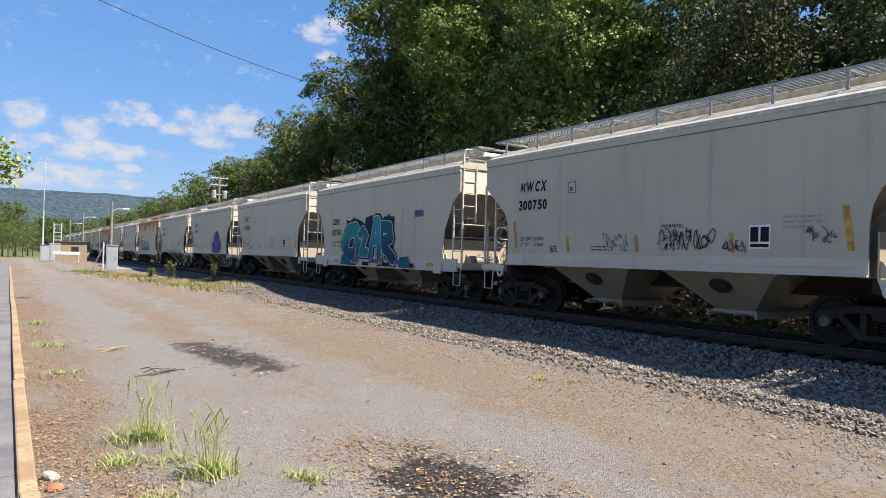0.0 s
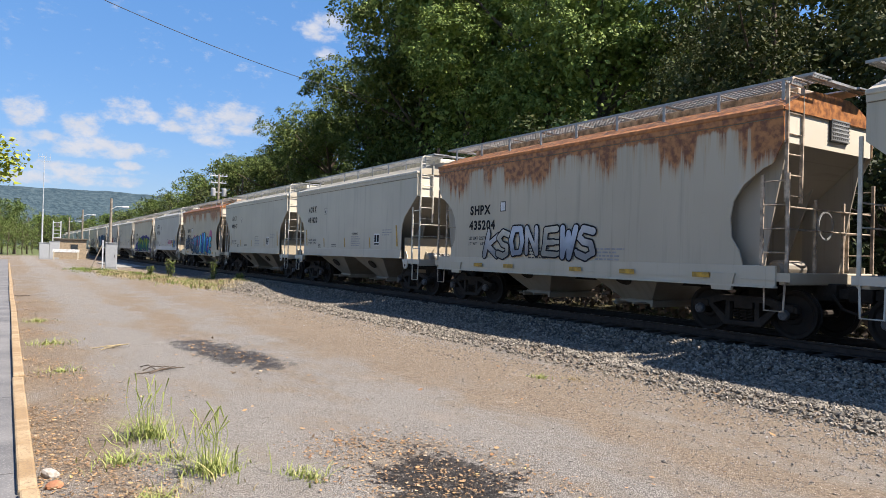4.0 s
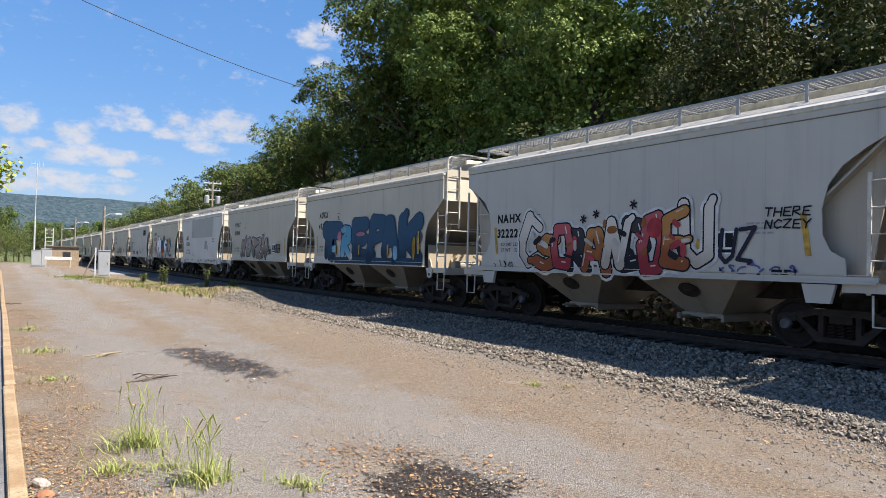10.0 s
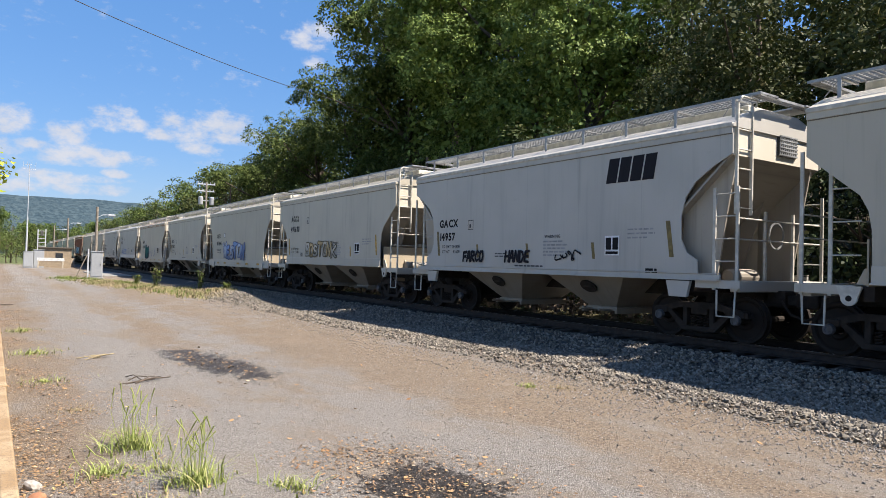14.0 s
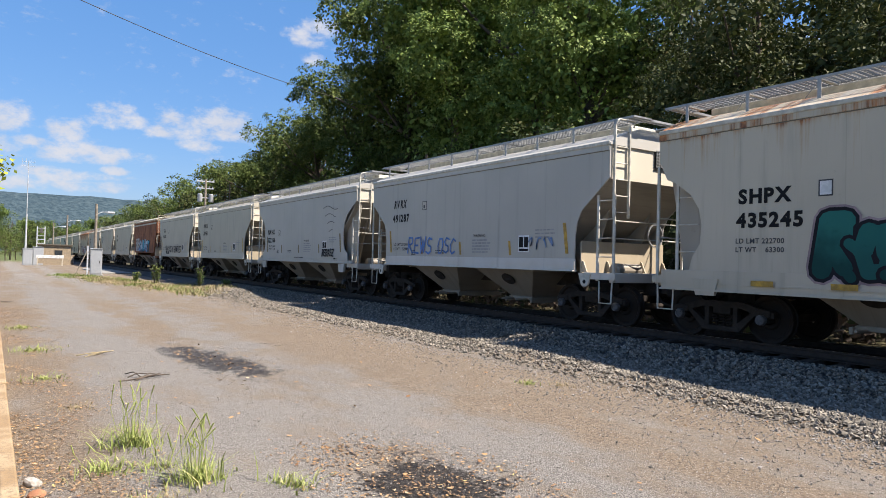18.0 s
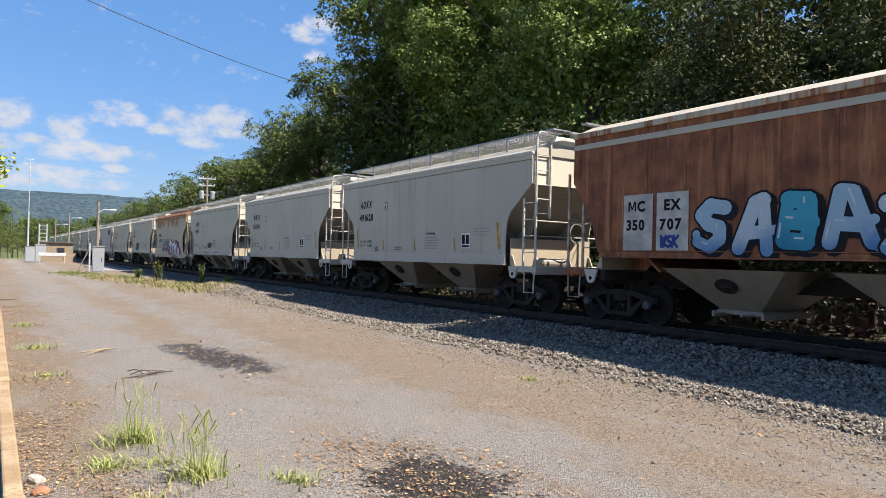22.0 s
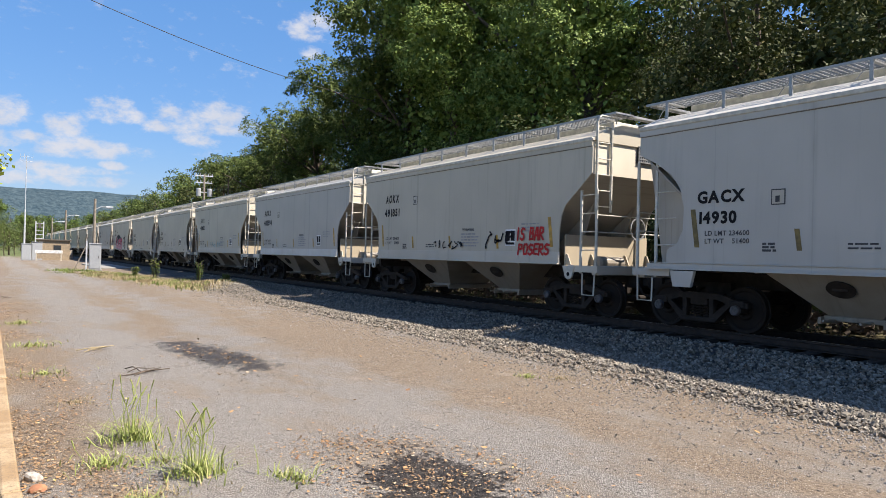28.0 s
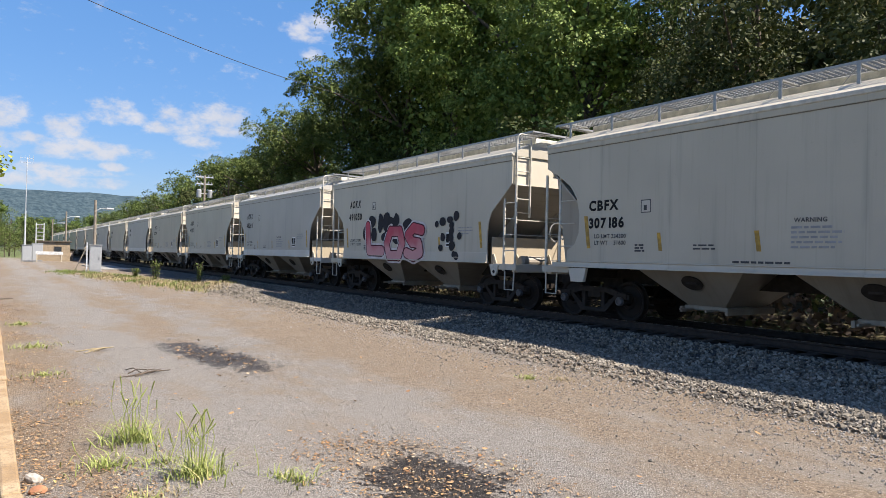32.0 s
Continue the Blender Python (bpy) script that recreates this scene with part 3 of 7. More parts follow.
def build_stones():
    def on_bed(r):
        y = 3.0 + 42 * r.random() ** 1.7
        x = TRACK - 1.30 - 3.75 * r.random() ** 0.75
        edge = 8.62 + 0.45 * noise.noise(Vector((0.7, y * 0.5, 0)))
        if x < edge and r.random() < 0.75:
            return None
        return x, y, max(bed_height(x), ground_height(x, y)) + 0.02

    def toe(r):
        y = 2.5 + 26 * r.random() ** 1.6
        x = 9.2 - abs(r.gauss(0, 1.2))
        return x, y, ground_height(x, y) + 0.003

    def yard(r):
        y = 3.0 + 11 * r.random() ** 1.5
        x = r.uniform(0.45, 9.0)
        return x, y, ground_height(x, y) + 0.001

    def heap(r):
        x, y = r.gauss(9.3, 0.7), r.gauss(31.5, 3.5)
        return x, y, ground_height(x, y) + 0.01

    scatter_stones("ballast_stones", 40000, on_bed, 0.042, M_BALLAST, "loose grey crushed stones of the ballast shoulder", 1)
    scatter_stones("spilled_stones", 12000, toe, 0.020, M_PEBBLE, "small stones spilled from the ballast onto the dirt", 2)
    scatter_stones("yard_pebbles", 12000, yard, 0.010, M_PEBBLE, "pale pebbles strewn over the yard", 3)
    scatter_stones("heap_stones", 4000, heap, 0.035, M_PEBBLE, "low heap of pale stone beside the track", 7)


def build_kerb():
    k = Nodes("worn_kerb_concrete")
    c = k.mix(k.rng(k.noise(2.2, 6, 0.65), 0.35, 0.7), (0.25, 0.165, 0.082), (0.37, 0.28, 0.168))
    c = k.mix(k.rng(k.noise(45, 6, 0.75), 0.45, 0.65, 0, 0.75), c, (0.17, 0.12, 0.075))
    c = k.mix(k.rng(k.noise(5, 6, 0.7), 0.62, 0.72, 0, 0.75), c, (0.12, 0.085, 0.055))
    mat = k.done(c, 0.92, 0, k.noise(60, 5, 0.7), 0.006, 0.6)
    kerb = thing("kerb", "weathered tan timber kerb along the paved platform", "kerb", kind="structure")
    rnd = random.Random(3)
    y = 1.0
    while y < 70:
        d = 4.6 + rnd.uniform(-0.3, 0.3)
        part("kerb_beam", Mesh().soft(-0.062, 0.062, 0, d - 0.03, GROUND - 0.05, GROUND + 0.17, 0.018), mat, kerb,
             m=pose(0.173 - 0.0052 * y + rnd.uniform(-0.01, 0.01), y, rnd.uniform(-0.008, 0.008), 0, 0, 0.30 + rnd.uniform(-0.12, 0.12)))
        y += d
    k = Nodes("old_asphalt")
    c = k.mix(k.rng(k.noise(1.3, 5), 0.3, 0.7), (0.08, 0.08, 0.082), (0.15, 0.146, 0.142))
    c = k.mix(k.rng(k.noise(60, 3), 0.5, 0.75, 0, 0.6), c, (0.28, 0.27, 0.26))
    mat = k.done(c, 0.9, 0, k.noise(80, 4), 0.006, 0.6)
    pave = Mesh()
    y = -12.0
    while y < 90:
        pave.box(-3.2, 0.106 - 0.0052 * y, y, y + 2.985, GROUND - 0.1, GROUND + 0.12)
        y += 3.0
    tagged(part("pavement", pave, mat), "grey jointed paving of the old platform", "pavement", kind="structure")


build_ground()
build_bed()
build_track()
build_stones()
build_kerb()

# ---- covered hopper cars ----
HALF = 1.60            # half width of a car
PROFILES = {
    # along, height: near end of the side from the eave down to the sill
    "flat": [(5.66, 4.18), (5.66, 3.40), (4.80, 2.68), (4.67, 2.42), (4.62, 2.12), (4.60, 1.27)],
    "round": [(5.68, 4.18), (5.68, 3.64), (5.27, 3.43), (4.88, 3.16), (4.66, 2.86), (4.56, 2.47), (4.58, 2.02), (4.71, 1.76), (4.95, 1.62), (4.97, 1.34)],
    "belly": [(5.70, 4.18), (5.70, 3.60), (5.50, 3.20), (5.32, 3.13), (4.94, 2.86), (4.74, 2.56), (4.68, 2.25), (4.71, 1.88), (4.88, 1.62), (4.95, 1.36)],
    "deep": [(5.70, 4.18), (5.70, 3.42), (5.31, 3.12), (4.86, 2.24), (4.78, 1.56), (4.84, 1.36)],
    "ribbed": [(5.55, 4.34), (5.55, 3.25), (5.0, 2.45), (4.75, 1.62)],
}
cache = {}


def keep(key, make):
    """The mesh data of a part, made once."""
    if key not in cache:
        cache[key] = make()
    return cache[key]


def side_mesh(kind, near):
    half = PROFILES[kind]
    ring = [(-a, b) for a, b in half] + [(a, b) for a, b in reversed(half)]
    m = Mesh()
    x = -HALF if near else HALF - 0.03
    m.plate([(x, a, b) for a, b in ring], 0.03, (1, 0, 0))
    return m


def wheelset(car, y):
    """One axle with its two wheels and bearing caps; it turns about the axle."""
    w = part("wheelset", keep("axle", lambda: Mesh().lathe([(-1.08, 0), (-1.08, 0.075), (1.08, 0.075), (1.08, 0)], 10).data("wheelset", M_STEEL)),
             None, car, m=pose(0, y, 0.457))

    def wheel():
        p = [(-0.07, 0.11), (-0.07, 0.17), (-0.035, 0.20), (-0.02, 0.36), (-0.055, 0.395), (-0.065, 0.44), (-0.065, 0.457),
             (0.045, 0.457), (0.05, 0.482), (0.075, 0.482), (0.075, 0.40), (0.03, 0.37), (0.03, 0.19), (0.09, 0.16), (0.09, 0.11)]
        return Mesh().lathe(p, 20).data("wheel", M_WHEEL)

    def cap():
        m = Mesh().lathe([(-0.035, 0), (-0.035, 0.045), (-0.045, 0.05), (-0.045, 0.085), (-0.02, 0.10), (0.05, 0.10), (0.05, 0)], 14)
        for i in range(3):
            a = 2 * math.pi * i / 3
            m.rod((-0.062, 0.055 * math.cos(a), 0.055 * math.sin(a)), (-0.03, 0.055 * math.cos(a), 0.055 * math.sin(a)), 0.014)
        return m.data("bearing_cap", M_CAP)

    part("wheel", keep("wheel", wheel), None, w, m=pose(-0.75, 0, 0))
    part("wheel", keep("wheel", wheel), None, w, m=pose(0.75, 0, 0, 0, 0, 180))
    part("bearing_cap", keep("cap", cap), None, w, m=pose(-1.13, 0, 0))
    return w


def truck(car, y, far=False):
    def frame_mesh():
        m = Mesh()
        up = [(-1.10, 0.50), (-1.10, 0.60), (-0.82, 0.66), (-0.45, 0.76), (0.45, 0.76), (0.82, 0.66), (1.10, 0.60), (1.10, 0.50)]
        lo = [(0.92, 0.52), (0.70, 0.56), (0.42, 0.64), (-0.42, 0.64), (-0.70, 0.56), (-0.92, 0.52)]
        m.plate([(-1.06, a, b) for a, b in up + lo], 0.14, (1, 0, 0))
        m.plate([(-1.05, a, b) for a, b in ((-0.78, 0.58), (-0.66, 0.58), (-0.30, 0.30), (-0.30, 0.19), (-0.40, 0.19))], 0.12, (1, 0, 0))
        m.plate([(-1.05, a, b) for a, b in ((0.66, 0.58), (0.78, 0.58), (0.40, 0.19), (0.30, 0.19), (0.30, 0.30))], 0.12, (1, 0, 0))
        m.soft(-1.06, -0.90, -0.40, 0.40, 0.17, 0.27, 0.02)
        for s in (-1, 1):
            m.soft(-1.05, -0.92, s * 0.31 - 0.05, s * 0.31 + 0.05, 0.25, 0.70, 0.015)
            m.soft(-1.09, -0.88, s * 0.889 - 0.16, s * 0.889 + 0.16, 0.50, 0.64, 0.03)
        return m.data("side_frame", M_STEEL)

    def spring():
        m = Mesh()
        pts = [(0.055 * math.cos(i * 1.05), 0.055 * math.sin(i * 1.05), 0.27 + 0.23 * i / 24) for i in range(25)]
        return m.pipe(pts, 0.013, 4).data("spring", M_STEEL)

    t = part("truck", keep("bolster", lambda: Mesh().soft(-1.02, 1.02, -0.2, 0.2, 0.50, 0.74, 0.03).box(-0.35, 0.35, -0.3, 0.3, 0.7, 0.95)
                           .data("truck", M_STEEL)), None, car, "dark cast steel truck", m=pose(0, y, 0))
    part("side_frame", keep("frame", frame_mesh), None, t)
    part("side_frame", keep("frame", frame_mesh), None, t, m=pose(0, 0, 0, 0, 0, 180))
    for s in (() if far else (-0.16, 0, 0.16)):
        part("spring", keep("spring", spring), None, t, m=pose(-0.98, s, 0))
    return t


def ladder(car, x, y0, y1, z0, z1, rungs, mat, along, whole=False):
    """Two stiles and rungs. along: the rungs run along y (on the side), else along x from x to y1 at y0."""
    m = Mesh()
    if along:
        a, b = (x, y0), (x, y1)
    else:
        a, b = (x, y0), (y1, y0)
    for px, py in (a, b):
        m.box(px - 0.018, px + 0.018, py - 0.03, py + 0.03, z0, z1)
    if whole:
        for i in range(rungs):
            z = z0 + 0.12 + (z1 - z0 - 0.25) * i / max(1, rungs - 1)
            m.rod((*a, z), (*b, z), 0.013)
        return part("ladder", m, mat, car)
    lad = part("ladder", m, mat, car)
    r = keep(("rung", mat.name, along, round(math.dist(a, b), 2)), lambda: Mesh().rod((0, 0, 0), (0, b[1] - a[1], 0) if along else (b[0] - a[0], 0, 0), 0.013)
             .data("rung", mat))
    for i in range(rungs):
        part("rung", r, None, lad, m=pose(a[0], a[1], z0 + 0.12 + (z1 - z0 - 0.25) * i / max(1, rungs - 1)))
    return lad


def crossover(s):
    """A narrow grating step between the two roof walks."""
    m = Mesh()
    for a in (-0.08, 0.08):
        m.box(-1.05, 1.05, s * 5.80 + a - 0.012, s * 5.80 + a + 0.012, 4.78, 4.83)
    for i in range(43):
        m.box(-1.05 + i * 0.05 - 0.014, -1.05 + i * 0.05 + 0.014, s * 5.80 - 0.075, s * 5.80 + 0.075, 4.795, 4.825)
    return m


def mirror(mesh):
    mesh.v = [(x, -y, z) for x, y, z in mesh.v]
    return mesh


def car_shell(kind, body, trim, sill, label, plain_ladders=False):
    """A two-bay covered hopper car, origin on the rail top under its middle; -x faces the yard, -y leads."""
    car = thing("hopper_car", label, "freight car", "train of hopper cars")
    key = (kind, body.name, trim.name, sill.name)
    K = lambda name, make: keep((name, *key), make)
    prof = PROFILES[kind]
    zs = prof[-1][1]
    ye, zc = prof[0][0], prof[1][1]
    part("side_sheet", K("near", lambda: side_mesh(kind, True).data("side_sheet", body)), None, car)
    part("side_sheet", K("far", lambda: side_mesh(kind, False).data("side_sheet", body)), None, car)
    if kind == "ribbed":
        rib = K("rib", lambda: Mesh().soft(-HALF - 0.014, -HALF + 0.005, -0.035, 0.035, 1.62, 4.3, 0.004).data("rib", body))
        for i in range(12):
            y = -5.35 + i * 10.7 / 11
            part("rib", rib, None, car, m=pose(0, y, 0 if abs(y) < 4.6 else 0) if abs(y) < 4.65 else pose(0, y, 2.66) @ Matrix.Diagonal((1, 1, 0.38, 1)))
        part("top_chord", K("chord", lambda: Mesh().soft(-HALF - 0.06, -HALF, -ye, ye, 4.29, 4.42, 0.015).data("top_chord", M_CREAM)), None, car)

    def roof():
        m = Mesh()
        sec = [(-HALF - 0.02, 4.15), (-HALF - 0.02, 4.20), (-1.38, 4.33), (-1.0, 4.50), (-0.62, 4.61), (0.62, 4.61), (1.0, 4.50), (1.38, 4.33), (HALF + 0.02, 4.20), (HALF + 0.02, 4.15)]
        for s in (-1, 1):
            m.box(s * HALF - 0.024, s * HALF + 0.024, -ye, ye, 4.025, 4.15)
        sec = [(a, b + prof[0][1] - 4.18) for a, b in sec]
        return m.plate([(a, -ye - 0.02, b) for a, b in sec], 2 * ye + 0.04, (0, 1, 0)).data("roof", M_GREY if kind == "ribbed" else body)

    part("roof", K("roof", roof), None, car)
    if kind != "ribbed":
        for s in (-1, 1):
            part("eave_rail", K(("eave", s), lambda: Mesh().soft(s * HALF - 0.045, s * HALF + 0.045, -ye - 0.01, ye + 0.01, 4.14, 4.23, 0.02)
                                .data("eave_rail", M_LIPRUST if body is M_RUSTY else trim)), None, car)
    if kind != "ribbed":
        # the shade under the eave is painted as a thin dark strip
        part("eave_seam", keep(("seam", ye), lambda: Mesh().box(-HALF - 0.006, -HALF + 0.01, -ye + 0.02, ye - 0.02, 4.006, 4.027).data("eave_seam", M_EAVE_SHADE)), None, car, "dark strip painted for the shade line under the eave")
    part("hatch_trough", K("hatch", lambda: Mesh().soft(-0.46, 0.46, -ye + 0.4, ye - 0.4, 4.60, 4.81, 0.03).data("hatch_trough", trim)), None, car)

    def board():
        m = Mesh()
        for a in (-1.12, -0.52):
            m.box(a - 0.012, a + 0.012, -ye - 0.25, ye + 0.25, 4.79, 4.84)
        for i in range(5):
            a = -1.0 + i * 0.095
            m.box(a - 0.004, a + 0.004, -ye - 0.25, ye + 0.25, 4.805, 4.835)
        y = -ye - 0.25
        while y < ye + 0.25:
            m.box(-1.12, -0.52, y - 0.007, y + 0.007, 4.80, 4.838)
            y += 0.11
        return m.data("running_board", M_GRATE)

    if kind != "ribbed":
        part("running_board", keep(("board", ye), board), None, car, "galvanised grating walkway")
        part("running_board", keep(("board2", ye), lambda: Mesh().box(0.52, 1.12, -ye - 0.25, ye + 0.25, 4.80, 4.83).data("running_board", M_GRATE)), None, car, "galvanised walkway")
        sup = K("support", lambda: Mesh().box(-1.14, -1.115, -0.03, 0.03, 4.42, 4.81).box(-1.1, -0.5, -0.03, 0.03, 4.765, 4.79).rod((-1.12, 0, 4.78), (-0.95, 0.34, 4.53), 0.010, 5).data("board_support", M_GRATE))
        along = [-ye + 0.3 + i * (2 * ye - 0.6) / 8 for i in range(9)]
        if plain_ladders:
            row = Mesh()
            for y in along:
                row.box(-1.14, -1.115, y - 0.03, y + 0.03, 4.42, 4.81)
            tagged(part("board_support", keep(("row", trim.name, ye), lambda: row.data("board_support", trim)), None, car), kind="stuff")
        for y in along if not plain_ladders else ():
            part("board_support", sup, None, car, m=pose(0, y, 0))

    # ends: upper sheet, slope sheet, lower bulkhead, shear plate
    for s in (-1, 1):
        def end():
            m = Mesh()
            w = HALF - 0.05
            m.box(-w, w, ye - 0.05, ye - 0.02, zc - 0.02, 4.20)
            m.plate([(-w, ye - 0.05, 4.20), (w, ye - 0.05, 4.20), (1.0, ye - 0.05, 4.50), (-1.0, ye - 0.05, 4.50)], 0.03, (0, 1, 0))
            return (m if s > 0 else mirror(m)).data("end_sheet", M_ENDPAINT if kind != 'ribbed' else body)

        def slope():
            m = Mesh()
            w = HALF - 0.04
            y0, z0, y1, z1 = ye - 0.03, zc, 3.05, 1.20
            m.add([(-w, y0, z0), (w, y0, z0), (w, y1, z1), (-w, y1, z1), (-w, y0 - 0.03, z0 + 0.03), (w, y0 - 0.03, z0 + 0.03), (w, y1 - 0.03, z1 + 0.03), (-w, y1 - 0.03, z1 + 0.03)],
                  [(0, 1, 2, 3), (7, 6, 5, 4), (0, 4, 5, 1), (2, 6, 7, 3), (1, 5, 6, 2), (3, 7, 4, 0)])
            for a in (-0.75, 0.75):
                m.plate([(a, y0 - 0.7, z0 - 0.62), (a, y0 - 1.9, z0 - 1.62), (a, 4.05, 1.22), (a, 4.35, 1.22)], 0.03, (1, 0, 0))
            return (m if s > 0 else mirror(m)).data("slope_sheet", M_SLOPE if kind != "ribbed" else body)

        def bulk():
            m = Mesh()
            m.box(-1.5, 1.5, 4.70, 4.73, 1.22, 1.98)
            for a in (-1.46, -0.62, 0.62, 1.46):
                m.plate([(a - 0.015, 4.72, 1.24), (a - 0.015, 4.90, 1.24), (a - 0.015, 4.78, 1.50), (a - 0.015, 4.72, 1.52)], 0.03, (1, 0, 0))
            return (m if s > 0 else mirror(m)).data("bolster_web", M_WEB)

        def deck():
            m = Mesh()
            m.soft(-1.5, 1.5, 5.60, 5.80, 1.02, 1.24, 0.02)
            m.box(-1.58, -1.48, 4.9, 5.85, 1.08, 1.235)
            m.box(1.48, 1.58, 4.9, 5.85, 1.08, 1.235)
            return (m if s > 0 else mirror(m)).data("end_sill", sill)

        def shear():
            m = Mesh().box(-0.75, 0.75, 3.9, 5.6, 1.17, 1.2)
            m.box(-1.48, 1.48, 4.62, 4.78, 0.98, 1.22)
            return (m if s > 0 else mirror(m)).data("shear_plate", M_STEEL)

        part("shear_plate", keep(("shear", s), shear), None, car)
        part("end_sheet", K(("end", s), end), None, car)
        part("slope_sheet", K(("slope", s), slope), None, car)
        if kind in ("round", "belly"):
            for w in (-1, 1):
                def recess():
                    m = Mesh().plate([(w * 1.34 - 0.02, a, b) for a, b in ((4.45, 1.22), (5.22, 1.22), (5.42, 2.5), (ye - 0.06, zc), (4.45, zc))], 0.04, (1, 0, 0))
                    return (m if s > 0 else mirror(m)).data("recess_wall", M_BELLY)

                part("recess_wall", K(("recess", s, w), recess), None, car)
        else:
            part("bolster_web", K(("bulk", s), bulk), None, car)
        part("end_sill", K(("deck", s), deck), None, car)

        def coupler():
            m = Mesh().soft(-0.20, 0.20, 5.5, 5.95, 0.72, 1.05, 0.03).box(-0.09, 0.09, 5.9, 6.2, 0.78, 0.96).soft(-0.19, 0.12, 6.15, 6.38, 0.72, 1.02, 0.04)
            m.pipe([(-0.25, 5.9, 0.85), (-0.28, 6.1, 0.6), (-0.2, 6.36, 0.5)], 0.028)
            return (m if s > 0 else mirror(m)).data("coupler", M_STEEL)

        part("coupler", keep(("coupler", s), coupler), None, car, "dark knuckle coupler and air hose")
        # corner ladders, grab rails, stirrup
        for w in (-1, 1):
            e = s * 5.76
            ladder(car, w * 1.53, s * 5.28, e, 1.05, 3.02 if s < 0 else 3.5, 5, trim, True, w > 0 or plain_ladders)
            if (s < 0) == (w < 0):
                ladder(car, w * 1.485, e - s * 0.065, w * 1.0, 2.5, 4.62, 6, trim, False, w > 0 or plain_ladders)
                part("roof_grab", K(("grab", s, w), lambda: Mesh().pipe([(w * 1.53, e, 4.6), (w * 1.50, e + s * 0.02, 4.68), (w * 1.40, e - s * 0.02, 4.74), (w * 0.85, e - s * 0.05, 4.74),
                     (w * 0.82, e - s * 0.1, 4.62)], 0.022).data("roof_grab", trim)), None, car)

            def step():
                return Mesh().pipe([(w * 1.54, s * 5.35, 1.05), (w * 1.55, s * 5.36, 0.55), (w * 1.55, s * 5.72, 0.55), (w * 1.54, s * 5.74, 1.05)], 0.02).data("stirrup_step", trim)

            part("stirrup_step", K(("step", s, w), step), None, car)
        rail = K(("rail", s), lambda: Mesh().rod((-1.5, s * 5.74, 2.42), (1.5, s * 5.74, 2.42), 0.015).rod((-1.5, s * 5.74, 2.02), (1.5, s * 5.74, 2.02), 0.015)
                 .data("end_rail", trim))
        part("end_rail", rail, None, car)
        for a in ((-0.5, 0.5) if s < 0 and kind != "flat" else ()):
            part("end_post", keep(("post", trim.name), lambda: Mesh().box(-0.025, 0.025, -0.025, 0.025, 1.2, 2.6).data("end_post", trim)), None, car, m=pose(a, s * 5.70, 0))
        part("crossover_board", keep(("cross", s), lambda: crossover(s).data("crossover_board", M_GRATE)), None, car)

    # brake gear on the leading end, and a perforated step on the end sheet
    if not plain_ladders:
        def grid():
            m = Mesh()
            for i in range(9):
                m.box(-0.02 + 0.075 * i - 0.014, -0.02 + 0.075 * i + 0.014, -ye - 0.035, -ye - 0.02, 3.78, 4.16)
            for i in range(6):
                m.box(-0.05, 0.61, -ye - 0.042, -ye - 0.028, 3.79 + 0.075 * i - 0.014, 3.79 + 0.075 * i + 0.014)
            return m.data("brake_step", M_GRATE)

        part("brake_step", K("grid", grid), None, car, "perforated steel brake step")
        if kind != "ribbed":
            # opening and slot are flat dark sheets, their shade put into the colour
            part("step_recess", K("recess", lambda: Mesh().box(-0.06, 0.62, -ye - 0.006, -ye + 0.02, 3.76, 4.18).data("step_recess", M_DARK_FILL)), None, car, "dark sheet standing for the shaded opening behind the step")
            part("door_slot", K("slot", lambda: Mesh().box(0.1, 0.75, -ye - 0.01, -ye + 0.02, 4.30, 4.40).data("door_slot", M_DARK_FILL)), None, car, "dark sheet standing for a shaded slot in the end sheet")
    wheel = keep("brake", lambda: Mesh().lathe([(-0.015, 0.25), (0.015, 0.25), (0.015, 0.28), (-0.015, 0.28), (-0.015, 0.25)], 18).data("brake_wheel", M_GRATE))
    part("brake_wheel", wheel, None, car, m=pose(0.15, -5.55, 2.15, 0, 0, 90))
    part("brake_reservoir", keep("tank", lambda: Mesh().lathe([(-0.45, 0), (-0.45, 0.12), (-0.40, 0.17), (0.40, 0.17), (0.45, 0.12), (0.45, 0)], 14).data("brake_reservoir", M_HOPPER)),
         None, car, m=pose(-0.35, -5.1, 1.30))

    # sills, hoppers, centre sill
    zl = {"flat": 1.27, "round": 1.24, "deep": 0.98, "belly": 0.98, "ribbed": 1.52}[kind]
    yl = {"flat": 4.62, "round": 5.45, "deep": 5.6, "belly": 5.6, "ribbed": 4.7}[kind]
    for s in (-1, 1):
        part("side_sill", K(("sill", s), lambda: Mesh().soft(min(s * (HALF - 0.04), s * (HALF + 0.013)), max(s * (HALF - 0.04), s * (HALF + 0.013)), -yl, yl, zl, zs + 0.28 if kind == "flat" else zs, 0.006)
                            .box(s * HALF - 0.07, s * HALF + 0.07, -yl, yl, zl - 0.02, zl + 0.012).box(s * HALF - 0.03, s * HALF + 0.026, -yl, yl, zl + 0.115, zl + 0.128).data("side_sill", sill)), None, car)
    for y in (-1.72, 1.72):
        def bay():
            m = Mesh()
            t, b = 1.30, 0.48
            top = [(-1.5, -1.32, t), (1.5, -1.32, t), (1.5, 1.32, t), (-1.5, 1.32, t)]
            bot = [(-0.72, -0.42, b), (0.72, -0.42, b), (0.72, 0.42, b), (-0.72, 0.42, b)]
            m.add(top + bot, [(0, 1, 5, 4), (1, 2, 6, 5), (2, 3, 7, 6), (3, 0, 4, 7), (4, 5, 6, 7)])
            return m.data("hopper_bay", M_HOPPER)

